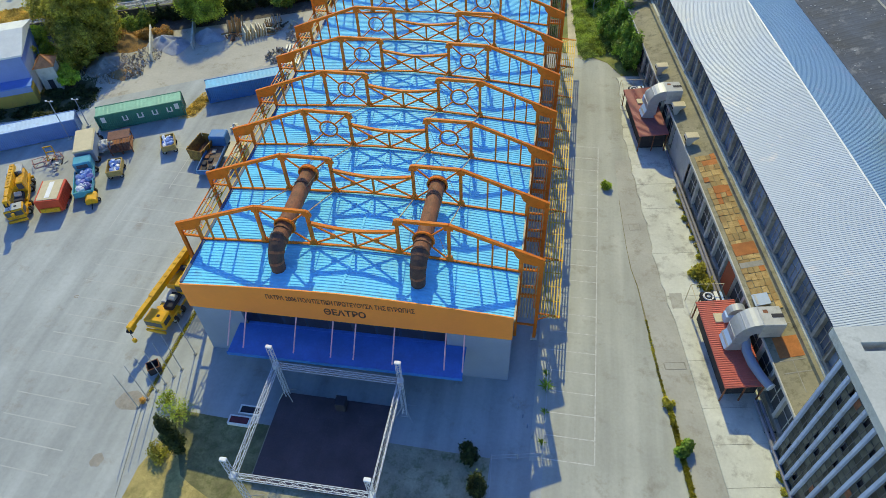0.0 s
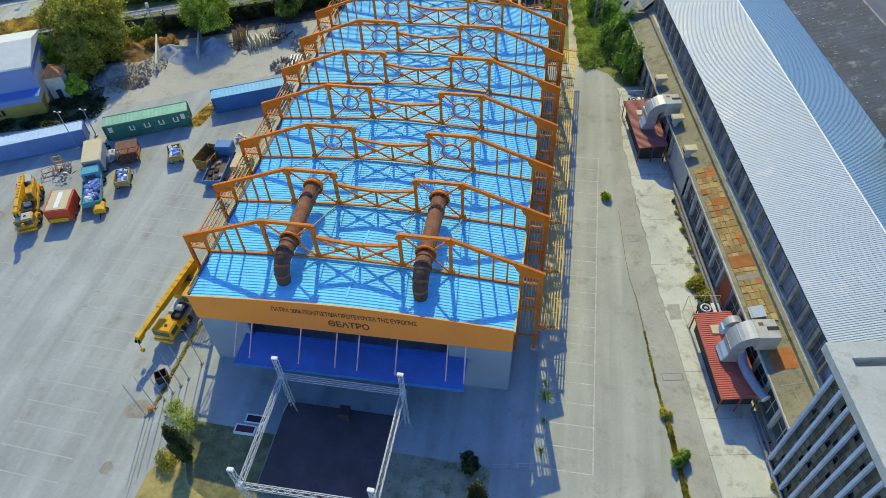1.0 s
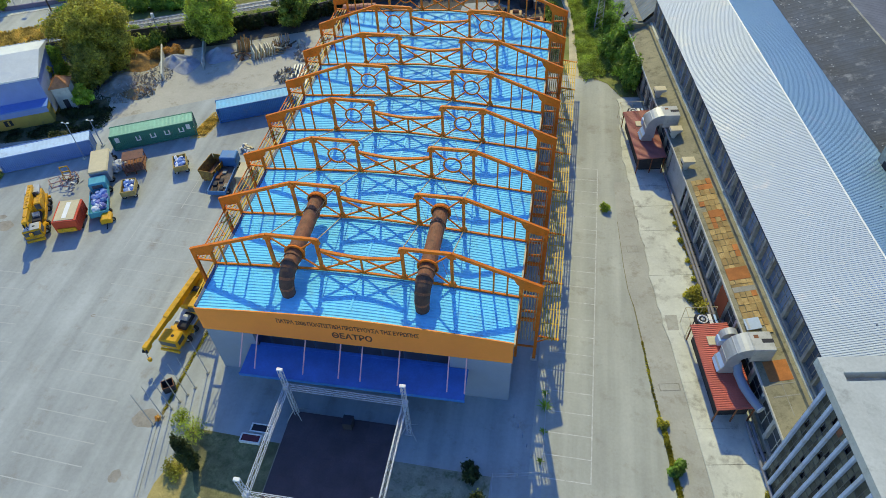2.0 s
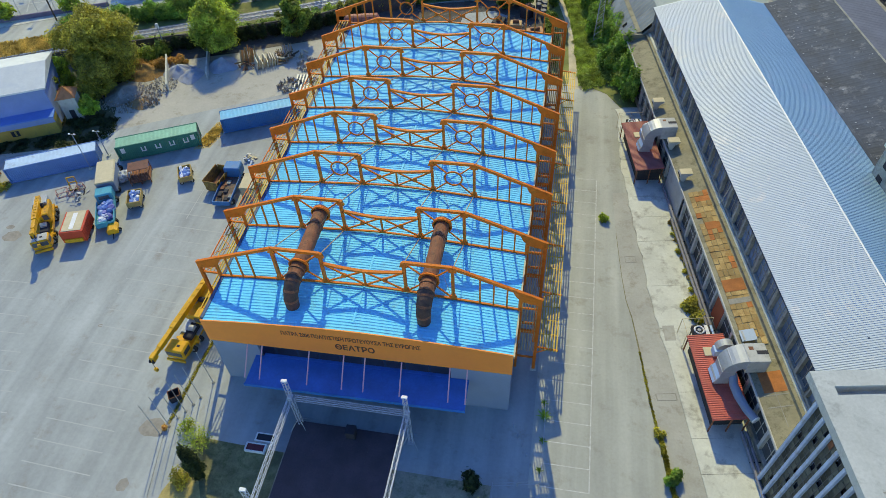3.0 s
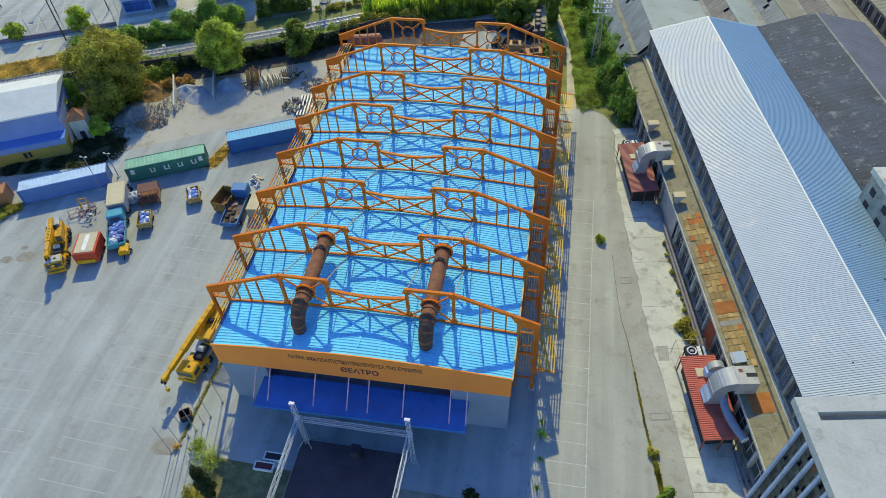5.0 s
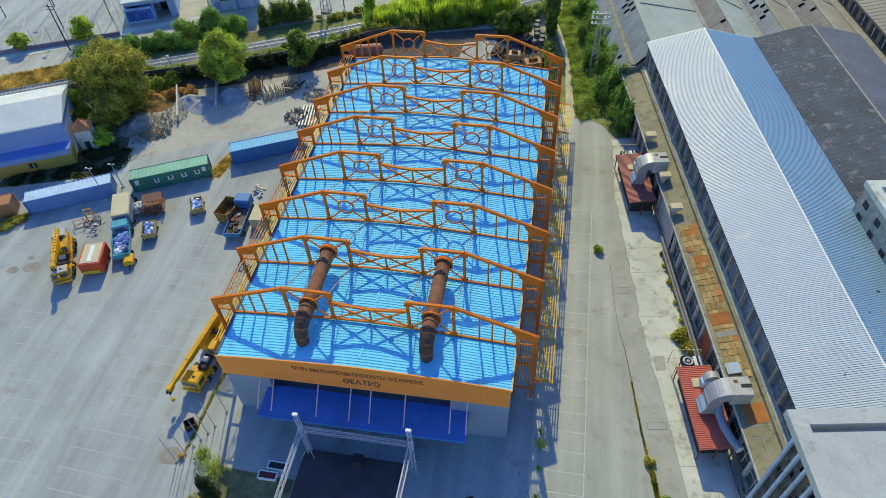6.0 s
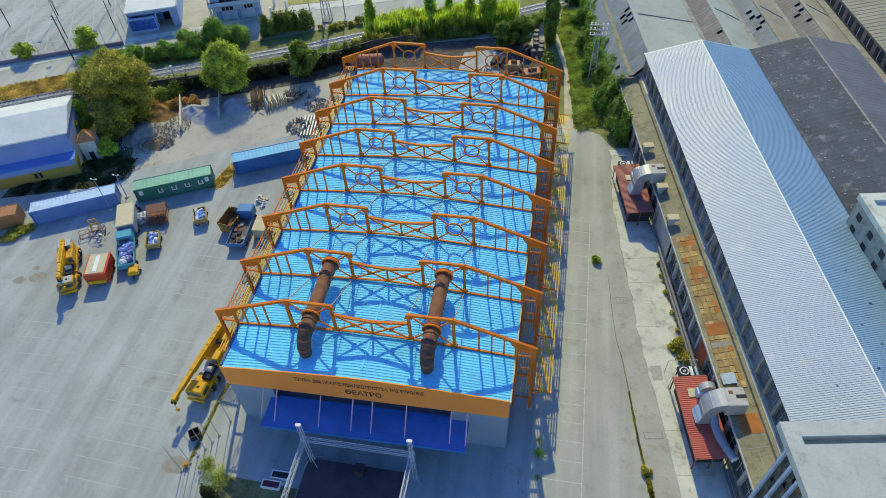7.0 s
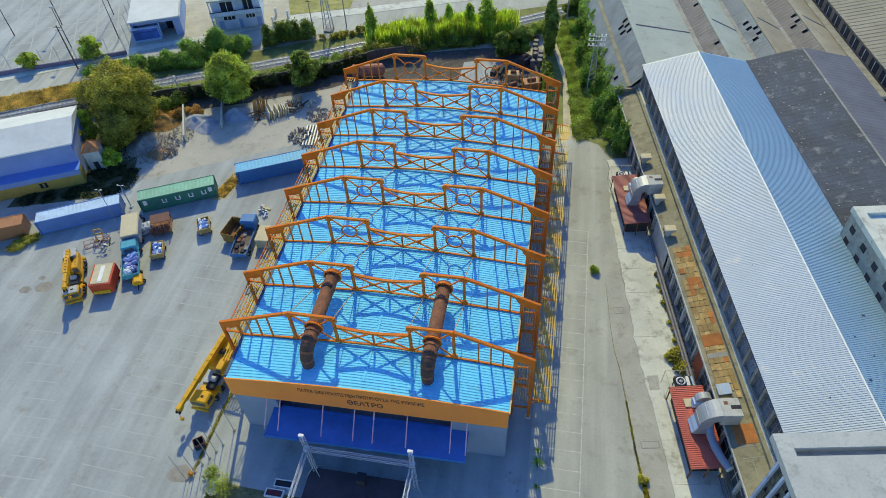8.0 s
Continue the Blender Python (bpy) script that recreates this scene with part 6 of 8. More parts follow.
for off in (-0.72, 0.72):
    m = Mesh()
    pts = [Vector(p) for p in rail_c]
    for i in range(len(pts) - 1):
        d = (pts[i + 1] - pts[i]).normalized()
        n = Vector((-d.y, d.x)) * off
        m.beam((*(pts[i] + n), 0.2), (*(pts[i + 1] + n), 0.2), 0.09, 0.16)
    part("rail", m, ALU, rw)
slp = Mesh().chamfer(-0.14, 0.14, -1.25, 1.25, 0.03, 0.13, 0.02).data("sleeper", surface("grey_sleeper_concrete", (0.36, 0.37, 0.39), 0.9, vary=0.2, patch=0.6, grain=5.0, bump=0.1))
cnt = 0
for a, b in zip(rail_c[1:-1], rail_c[2:]):
    a, b = Vector(a), Vector(b)
    d = b - a
    ang = math.atan2(d.y, d.x)
    for i in range(int(d.length / 0.75)):
        p = a + d * (i * 0.75 / d.length)
        if -112 < p.x < 5 and cnt < 290:
            part("sleeper", slp, None, rw, at=Matrix.Translation((p.x, p.y, 0)) @ Matrix.Rotation(ang, 4, "Z"))
            cnt += 1
road_c = [(-150, 56), (-119, 71.5), (-104, 79.5), (-92, 87.3), (-80, 93.5), (-66, 101.3), (-50, 106.6), (-27.4, 114.8), (0, 125), (40, 142)]
strip("road_back", road_c, 0, 7.0, 0.016, ASPHALT, "pale grey public road beyond the railway", "road")
strip("pavement_back", road_c, 5.2, 3.0, 0.02, SLAB, "pale pavement beside the public road", "pavement")
FIELD = surface("yellow_green_field", (0.40, 0.37, 0.13), 0.95, vary=0.4, patch=0.25, grain=5.0, stain=(0.20, 0.22, 0.07), amount=0.5, bump=0.5)
sheet("ground_field", [(-71, 107), (-56, 112), (-58, 140), (-90, 150), (-80, 118)], 0.012, FIELD, "dry yellow field beyond the road")
sheet("court", [(-124, 76.8), (-99.6, 88.2), (-108, 108), (-118, 150), (-220, 150), (-170, 54)], 0.03, LOT, "pale concrete sports court with lines", "court")
ct = thing("court_markings", Matrix.Identity(4), "faint white court lines on concrete", "road marking", kind="structure")
for k in range(7):
    a = Vector((-124 + k * 4.2, 77.2 + k * 1.95))
    part("line", Mesh().beam((a.x, a.y + 2, 0.034), (a.x - 16, a.y + 34, 0.034), 0.24, 0.006), FAINT, ct)
for k in range(6):
    part("line", Mesh().beam((-127 - k * 2.6, 82 + k * 5.2, 0.034), (-101.5 - k * 2.6, 93.8 + k * 5.2, 0.034), 0.24, 0.006), FAINT, ct)
cw = thing("court_fence", Matrix.Identity(4), "low wall with tall mesh fence posts round the court", "fence")
part("low_wall", Mesh().beam((-123.6, 76.2, 0.45), (-99.4, 87.4, 0.45), 0.3, 0.9), surface("mauve_low_wall", (0.20, 0.17, 0.24), 0.85, vary=0.2), cw)
for k in range(9):
    x, y = -123.6 + k * 3.0, 76.2 + k * 1.39
    part("post", Mesh().tube([(x, y, 0), (x, y, 4.5)], 0.05, 6), STEEL, cw)
for k in range(5):
    x, y = -99.4 - k * 1.9, 87.4 + k * 4.2
    part("post", Mesh().tube([(x, y, 0), (x, y, 4.5)], 0.05, 6), STEEL, cw)
for x, y in ((-113.5, 88.5), (-121.5, 97.8), (-104.5, 93.2), (-111.5, 103.5), (-130, 92)):
    fl_ = thing("floodlight_mast", Matrix.Translation((x, y, 0)), "tall thin floodlight mast on the court", "mast", "floodlight masts")
    part("mast", Mesh().tube([(0, 0, 0), (0, 0, 9.5)], [0.12, 0.06], 7), DARK, fl_)
    part("lamp_head", Mesh().chamfer(-0.5, 0.5, -0.15, 0.15, 9.3, 9.7, 0.04), STEEL, fl_)
up = thing("utility_pole", Matrix.Translation((-107.2, 80.6, 0)), "dark wooden utility pole with crossarm", "pole")
part("pole", Mesh().tube([(0, 0, 0), (0, 0, 10.0)], [0.16, 0.1], 8), BARK, up)
for z in (9.6, 9.0):
    part("crossarm", Mesh().beam((-0.8, 0, z), (0.8, 0, z), 0.1, 0.1), BARK, up)
    for s in (-0.7, 0, 0.7):
        part("insulator", Mesh().tube([(s, 0, z + 0.05), (s, 0, z + 0.25)], 0.06, 6), WHITE, up)

# Buildings across the road.
# Plaster coloured with the blue of the shade on the fronts.
SHADEPLASTER = surface("shade_blue_plaster", (0.30, 0.40, 0.66), 0.8, vary=0.12, patch=0.4, grain=4.0, stain=(0.22, 0.28, 0.46), amount=0.25, bump=0.04)
BLUEGLASS = surface("blue_glazing", (0.04, 0.14, 0.46), 0.25, vary=0.2, random_=0.3)
ba = thing("garage_building", Matrix.Translation((-99.9, 92.2, 0)) @ Matrix.Rotation(radians(23.5), 4, "Z"), "low building with white flat roof, blue glazed bay and deep porch", "building")
part("back_wall", Mesh().box(0.1, 10.6, 4.2, 14.0, 0, 4.3), SHADEPLASTER, ba)
part("side_wall", Mesh().box(0.1, 0.4, 0.4, 4.2, 0, 4.3), SHADEPLASTER, ba)
part("pier", Mesh().box(9.0, 10.6, 0.35, 4.2, 0, 4.3), SHADEPLASTER, ba)
part("lintel", Mesh().box(0.1, 9.0, 0.4, 0.75, 3.55, 4.3), SHADEPLASTER, ba)
part("column", Mesh().box(5.75, 6.0, 0.35, 0.65, 0, 3.55), PALEBLUE, ba)
part("roof", Mesh().chamfer(-0.25, 10.9, -0.1, 14.4, 4.3, 4.62, 0.06), SHEDROOF, ba, "white flat roof with dusty streaks")
part("roof_upstand", Mesh().box(10.6, 10.85, 0.0, 14.3, 4.62, 4.8), PALEWALL, ba)
part("porch_door", Mesh().box(6.8, 8.2, 4.14, 4.2, 0.05, 2.5), DARK, ba)
bay = part("glazed_bay", Mesh().box(-0.1, 5.7, -0.3, -0.05, 0, 0.45).box(-0.1, 5.7, -0.35, 0.4, 2.85, 3.1).box(-0.1, 0.12, -0.3, 0.4, 0.45, 2.85).box(5.48, 5.7, -0.3, 0.4, 0.45, 2.85), PALEBLUE, ba, "pale blue bay frame")
for i in range(4):
    part("pane", Mesh().box(0.16 + i * 1.34, 1.42 + i * 1.34, -0.22, -0.16, 0.45, 2.1), BLUEGLASS, bay)
    part("pane", Mesh().box(0.16 + i * 1.34, 1.42 + i * 1.34, -0.22, -0.16, 2.2, 2.85), BLUEGLASS, bay)
hs = thing("house", Matrix.Translation((-83.3, 99.0, 0)) @ Matrix.Rotation(radians(20.5), 4, "Z"), "white two-storey house with long balcony, walls tinted as blue shade", "house")
# White wall, tinted bluish to carry the shade of the front.
HOUSEWALL = surface("house_white_shade_tint", (0.60, 0.66, 0.76), 0.8, vary=0.1, patch=0.4, grain=4.0, stain=(0.42, 0.46, 0.54), amount=0.25, bump=0.04)
part("wall", Mesh().box(0, 10.3, 0, 9, 0, 7.2), HOUSEWALL, hs)
part("roof", Mesh().chamfer(-0.4, 10.7, -1.5, 9.4, 7.2, 7.5, 0.05), PALEWALL, hs)
part("balcony", Mesh().box(-0.4, 10.7, -1.6, 0, 3.75, 3.95), PALEWALL, hs)
part("balustrade", Mesh().box(-0.4, 10.7, -1.62, -1.5, 3.95, 4.85).box(-0.4, -0.28, -1.5, 0, 3.95, 4.85).box(10.58, 10.7, -1.5, 0, 3.95, 4.85), HOUSEWALL, hs)
part("handrail", Mesh().box(-0.42, 10.72, -1.66, -1.46, 4.85, 4.95), DARK, hs)
for x, w_ in ((3.3, 1.3), (7.9, 1.0)):
    win = part("window", Mesh().box(x - w_, x + w_, -0.06, 0.0, 2.2, 3.1), DARK, hs)
    for q in (-w_, -w_ / 3, w_ / 3, w_):
        part("window_frame", Mesh().box(x + q - 0.06, x + q + 0.06, -0.1, -0.06, 2.1, 3.2), WHITE, win)
    win = part("balcony_window", Mesh().box(x - w_, x + w_, -0.06, 0.0, 4.1, 6.3), DARK, hs)
    part("window_frame", Mesh().box(x - 0.07, x + 0.07, -0.1, -0.06, 4.1, 6.3), WHITE, win)
for x in (1.3, 5.4, 9.6):
    part("door", Mesh().box(x - 0.55, x + 0.55, -0.05, 0.0, 0.05, 2.1), SHADEPLASTER, hs, "door with the shade's blue in its colour")
for x in (-0.2, 5.2, 10.5):
    part("column", Mesh().box(x - 0.15, x + 0.15, -1.55, -1.25, 0, 3.75).box(x - 0.1, x + 0.1, -1.5, -1.3, 4.95, 7.2), HOUSEWALL, hs)
for x, y in ((-71.6, 103.2), (-70.4, 101.2), (-69.2, 106.4), (-72.4, 107.2)):
    solo("gate_post", Mesh().chamfer(x - 0.22, x + 0.22, y - 0.22, y + 0.22, 0, 1.7, 0.04), WHITE, "white square gate post beside the house", "post", "gate posts")
sheet("ground_forecourt", [(-100, 90), (-68, 104.5), (-76, 125), (-112, 112)], 0.024, surface("sandy_forecourt", (0.50, 0.47, 0.38), 0.9, vary=0.2, patch=0.2, grain=3.0, stain=(0.34, 0.32, 0.27), amount=0.3, bump=0.1), "sandy paved forecourt before the houses")
lm = thing("lattice_mast", Matrix.Translation((-58.0, 101.6, 0)), "pale grey lattice power mast", "mast")
part("footing", Mesh().chamfer(-1.0, 1.0, -1.0, 1.0, 0, 0.3, 0.08), OLDWALL, lm)
for sx in (-1, 1):
    for sy in (-1, 1):
        part("leg", Mesh().beam((sx * 0.85, sy * 0.85, 0.3), (sx * 0.3, sy * 0.3, 13), 0.14, 0.14), STEEL, lm)
for i in range(9):
    z = 0.8 + i * 1.3
    k = 0.82 - 0.042 * z
    for sy in (-1, 1):
        part("brace", Mesh().beam((-k, sy * k, z), (k, sy * k, z + 1.2), 0.07, 0.07), STEEL, lm)
        part("brace", Mesh().beam((sy * k, k, z), (sy * k, -k, z + 1.2), 0.07, 0.07), STEEL, lm)
for x, y, h in ((-60.4, 98.6, 8.5), (-54.6, 103.8, 9.0), (-6.2, 110.2, 12.0)):
    lp = thing("line_pole", Matrix.Translation((x, y, 0)), "slim grey line pole beside the railway", "pole", "line poles")
    part("pole", Mesh().tube([(0, 0, 0), (0, 0, h)], [0.14, 0.08], 8), OLDWALL, lp)
    part("crossarm", Mesh().beam((-0.6, 0, h - 0.3), (0.6, 0, h - 0.3), 0.09, 0.09), BARK, lp)
mast = thing("power_mast", Matrix.Translation((-0.6, 84.5, 0)), "grey lattice power mast with crossarms", "mast")
for sx in (-1, 1):
    for sy in (-1, 1):
        part("leg", Mesh().beam((sx * 0.7, sy * 0.7, 0), (sx * 0.25, sy * 0.25, 11.5), 0.10, 0.10), STEEL, mast)
for i in range(10):
    z = 0.6 + i * 1.08
    k = 0.7 - 0.039 * z
    for sy in (-1, 1):
        part("brace", Mesh().beam((-k, sy * k, z), (k, sy * k, z + 1.0), 0.05, 0.05), STEEL, mast)
        part("brace", Mesh().beam((sy * k, -k, z), (sy * k, k, z + 1.0), 0.05, 0.05), STEEL, mast)
for z in (9.6, 10.6, 11.5):
    part("crossarm", Mesh().beam((-1.6, 0, z), (1.6, 0, z), 0.14, 0.14), STEEL, mast)
    for s in (-1.4, -0.7, 0.7, 1.4):
        part("insulator", Mesh().tube([(s, 0, z + 0.05), (s, 0, z + 0.45)], 0.13, 8), WHITE, mast)
sg = thing("rail_signal", Matrix.Translation((-79.6, 72.6, 0)), "grey signal post with white head by the railway", "signal")
part("post", Mesh().tube([(0, 0, 0), (0, 0, 4.6)], 0.12, 8), STEEL, sg)
part("head", Mesh().chamfer(-0.25, 0.25, -0.2, 0.2, 4.6, 5.4, 0.05), WHITE, sg)

# ---- plant sheds, ducts and the saw-tooth workshops beside the factory ----
# Near-black colour stands in for the deep shade under the open sheds.
SHEDSHADE = surface("shed_shade_wall", (0.045, 0.042, 0.045), 0.9, vary=0.3, patch=0.6, grain=4.0, stain=(0.09, 0.075, 0.06), amount=0.3, bump=0.1)


def plant_shed(y0, y1, roof_mat, label, duct_y, drop_pipe):
    """A low red-roofed plant shed on the apron with a big curved duct rising from it."""
    sh = thing("plant_shed", FACT @ Matrix.Translation((0.48, 0, 0)), label, "shed", "plant sheds")
    part("wall", Mesh().box(-3.3, -0.1, y0 + 0.9, y1 - 0.3, 0.12, 2.75), SHEDSHADE, sh, "near-black inner wall standing in for shade under the roof")
    for px in (-3.75, -1.9, -0.2):
        for py in (y0 + 0.15, y1 - 0.15):
            part("post", Mesh().box(px - 0.06, px + 0.06, py - 0.06, py + 0.06, 0.12, 2.78), RUST, sh)
    m = Mesh()
    y = y0
    pr = []
    while y < y1 - 0.2:
        pr += [(y, 0), (y + 0.1, 0), (y + 0.13, 0.05), (y + 0.21, 0.05)]
        y += 0.25
    n = len(pr)
    m.add([(-3.95, yy, 2.85 + d) for yy, d in pr] + [(-0.05, yy, 3.1 + d) for yy, d in pr], [(i, i + 1, n + i + 1, n + i) for i in range(n - 1)])
    m.prism([(-3.95, 2.7), (-3.95, 2.83), (-0.05, 3.08), (-0.05, 2.95)], y0, y1)
    part("roof", m, roof_mat, sh, "red ribbed sheet roof")
    part("hatch", Mesh().chamfer(-2.75, -1.75, duct_y + 2.5, duct_y + 3.6, 2.96, 3.12, 0.03), CREAM, sh)
    # Railed landing with a fan unit at the far end.
    for p in ((-2.5, y1 + 0.6), (-0.6, y1 + 0.6), (-2.5, y1 + 1.9), (-0.6, y1 + 1.9)):
        part("stand_leg", Mesh().box(p[0] - 0.05, p[0] + 0.05, p[1] - 0.05, p[1] + 0.05, 0.12, 1.25), DARK, sh)
    fan = part("fan_unit", Mesh().chamfer(-2.7, -0.45, y1 + 0.5, y1 + 2.0, 1.25, 2.0, 0.05), DARK, sh)
    part("fan_ring", Mesh().tube([(-2.05 + 0.5 * math.cos(a), y1 + 1.25 + 0.5 * math.sin(a), 2.05) for a in [math.pi * i / 9 for i in range(18)]], 0.1, 6, closed=True), WHITE, fan)
    part("fan_hub", Mesh().tube([(-2.05, y1 + 1.25, 2.0), (-2.05, y1 + 1.25, 2.1)], 0.2, 10), STEEL, fan)
    part("unit_panel", Mesh().chamfer(-1.4, -1.0, y1 + 0.6, y1 + 1.9, 2.0, 2.08, 0.02), WHITE, fan)
    part("unit_panel", Mesh().chamfer(-0.75, -0.5, y1 + 0.6, y1 + 1.9, 2.0, 2.05, 0.02), PALEBLUE, fan)
    for p in ((-3.9, y1 + 0.1), (-3.9, y1 + 2.2), (-2.0, y1 + 2.2), (-0.4, y1 + 2.2)):
        part("rail_post", Mesh().beam((*p, 0.1), (*p, 3.0), 0.05, 0.05), CREAM, sh)
    for a, b in (((-3.9, y1 + 0.1), (-3.9, y1 + 2.2)), ((-3.9, y1 + 2.2), (-0.4, y1 + 2.2))):
        part("handrail", Mesh().beam((*a, 3.0), (*b, 3.0), 0.05, 0.05), CREAM, sh)
    # Curved duct: from the shed, over the annex edge and onto its roof.
    du = thing("roof_duct", FACT @ Matrix.Translation((0.15, 0, 0)), "big bent galvanised duct between plant shed and annex roof", "duct", "roof ducts")
    m = Mesh()
    path = [(-1.5, 3.5), (-1.5, 5.3)]
    path += [(-1.5 + 1.4 * (1 - math.cos(math.pi / 2 * i / 8)), 5.3 + 1.45 * math.sin(math.pi / 2 * i / 8)) for i in range(1, 9)]
    path += [(0.4, 6.75)]
    wd = [0.9 + 0.02 * i for i in range(len(path))]
    rows = []
    for i, (x, z) in enumerate(path):
        a = Vector(path[max(0, i - 1)])
        b = Vector(path[min(len(path) - 1, i + 1)])
        d = (b - a).normalized()
        nx, nz = -d.y, d.x
        h = 0.68
        rows.append([(x + nx * h, duct_y - wd[i], z + nz * h), (x + nx * h, duct_y + wd[i], z + nz * h), (x - nx * h, duct_y + wd[i], z - nz * h), (x - nx * h, duct_y - wd[i], z - nz * h)])
    v = [q for r in rows for q in r]
    f = [(i * 4 + j, i * 4 + (j + 1) % 4, (i + 1) * 4 + (j + 1) % 4, (i + 1) * 4 + j) for i in range(len(rows) - 1) for j in range(4)]
    f += [(3, 2, 1, 0), tuple(len(v) - 4 + j for j in range(4))]
    m.add(v, f)
    body = part("duct_body", m, STEEL, du)
    for i in (1, 5, 9):
        mm = Mesh()
        for j in range(4):
            mm.beam(rows[i][j], rows[i][(j + 1) % 4], 0.09, 0.09)
        part("seam_flange", mm, STEEL, body)
    part("duct_box", Mesh().chamfer(-0.1, 2.0, duct_y - 1.15, duct_y + 1.1, 5.45, 7.45, 0.05), PALEWALL, du, "pale square end box")
    part("box_slot", Mesh().box(0.9, 2.02, duct_y - 0.25, duct_y + 0.2, 7.1, 7.47), DARK, du)
    part("rust_patch", Mesh().box(0.25, 0.7, duct_y + 0.3, duct_y + 0.7, 7.44, 7.457), RUST, du)
    part("mouth", Mesh().prism([(-2.5, 3.15), (-2.5, 3.7), (-2.1, 4.3), (-1.2, 4.1), (-1.0, 3.1)], duct_y - 0.95, duct_y + 0.95), STEEL, du)
    part("flap", Mesh().beam((-2.62, duct_y, 3.2), (-2.15, duct_y, 4.4), 1.7, 0.06), PALEBLUE, du, "pale blue-grey flap")
    part("fan_housing", Mesh().tube([(-0.55, duct_y + 2.55, 4.1), (-0.55, duct_y + 3.35, 4.1)], 0.95, 22), STEEL, du)
    part("fan_outlet", Mesh().chamfer(-1.7, -0.6, duct_y + 2.3, duct_y + 3.2, 3.2, 4.1, 0.03), PALEBLUE, du)
    part("fan_base", Mesh().box(-1.2, -0.1, duct_y + 2.6, duct_y + 3.3, 3.0, 3.5), STEEL, du)
    if drop_pipe:
        # Darker grey-blue than the steel, standing in for the box's shadow.
        drop = part("drop_duct", Mesh().tube([(-0.75, duct_y - 0.5, 4.4), (-0.85, duct_y - 1.5, 3.9), (-0.65, duct_y - 2.8, 3.65), (-0.2, duct_y - 4.2, 3.5), (0.3, duct_y - 5.3, 3.45)], [0.42, 0.45, 0.45, 0.43, 0.42], 14), GREYWALL, du)
        part("end_cap", Mesh().tube([(0.3, duct_y - 5.3, 3.45), (0.34, duct_y - 5.4, 3.45)], 0.46, 14), WHITE, drop)
    return sh


plant_shed(9.4, 19.7, REDROOF, "low plant shed with bright red ribbed roof on the apron", 14.35, True)
plant_shed(47.5, 58.3, surface("faded_red_sheet", (0.42, 0.13, 0.11), 0.6, vary=0.15, patch=0.6, grain=6.0, stain=(0.30, 0.12, 0.10), amount=0.2, bump=0.05), "low plant shed with faded red roof on the apron", 52.0, False)

# Vents and small things on the annex roof.
for y in (42.7, 49.2, 58.5):
    v = thing("roof_vent", FACT @ Matrix.Translation((1.35, y, 5.3)), "pale concrete vent cowl on the annex roof", "vent", "roof vents")
    part("hood", Mesh().prism([(-0.75, 0.7), (-0.82, 1.05), (-0.7, 1.28), (0.7, 1.28), (0.78, 1.1), (0.2, 0.75), (-0.1, 0.0), (-0.45, 0.0)], -0.5, 0.5), PALEWALL, v)
    part("cap", Mesh().chamfer(-0.78, 0.8, -0.55, 0.55, 1.28, 1.35, 0.03), CREAM, v)
    part("mouth", Mesh().box(-0.84, -0.78, -0.4, 0.4, 0.78, 1.02), DARK, v)
CPALE = surface("weathered_blue_hatch", (0.33, 0.44, 0.60), 0.5, vary=0.1, patch=0.6, grain=5.0, bump=0.03)
sk = thing("roof_hatch", FACT @ Matrix.Translation((1.75, 17.6, 5.56)), "tilted pale blue metal hatch cover on tiles", "hatch")
part("leaf", Mesh().box(-0.75, 0.75, -0.7, 0.7, 0.15, 0.21, m=Matrix.Rotation(radians(-14), 4, "Y")), CPALE, sk)
part("curb", Mesh().box(-0.6, 0.6, -0.6, 0.6, -0.1, 0.12), STEEL, sk)
PIPEGREY = surface("grey_violet_pipe_lagging", (0.25, 0.245, 0.28), 0.8, vary=0.25, patch=0.6, grain=5.0, stain=(0.20, 0.16, 0.14), amount=0.3, bump=0.1)
for y0, y1, x in ((20.0, 47.0, 0.5), (22.0, 40.0, 0.1), (-24.0, 9.2, 0.45), (-24.0, 9.2, 0.0)):
    p = thing("wall_pipe", FACT.copy(), "long grey pipe fixed along the annex wall", "pipe", "wall pipes")
    part("pipe", Mesh().tube([(x, y0, 0.6), (x, y1, 0.6)], 0.17, 10), PIPEGREY, p)
    k = int((y1 - y0) / 4)
    for i in range(k):
        part("bracket", Mesh().box(x - 0.15, 0.95, y0 + 2 + i * 4 - 0.05, y0 + 2 + i * 4 + 0.05, 0.36, 0.44), DARK, p)
for a, b in ((35.9, 36.6), (56.0, 56.8)):
    p = thing("drain_pipe", FACT.copy(), "pale thin drain pipe crossing the upper wall", "pipe", "drain pipes")
    part("pipe", Mesh().tube([(UX - 0.05, a, 10.6), (UX - 0.2, b, 6.5)], 0.07, 7), PALEWALL, p)
rd = thing("roll_door", FACT.copy(), "rust-red steel door in the annex wall", "door")
part("leaf", Mesh().box(0.84, 0.89, 21.8, 24.0, 0.9, 4.5), surface("rust_red_door", (0.34, 0.07, 0.03), 0.7, vary=0.2, patch=0.8, grain=6.0), rd)
rd = thing("grey_shutter", FACT.copy(), "pale grey steel shutter in the annex wall", "door")
part("leaf", Mesh().box(0.84, 0.89, 40.2, 46.8, 0.2, 4.8), PALEWALL, rd)

# Saw-tooth workshops behind the white roof.
saw = thing("workshop_building", FACT.copy(), "old saw-tooth workshops with pale roofs and broken glazing", "building")
ROOFGREY = surface("grey_green_roofing", (0.36, 0.40, 0.36), 0.9, vary=0.15, patch=0.12, grain=2.0, stain=(0.26, 0.29, 0.25), amount=0.3, bump=0.1)
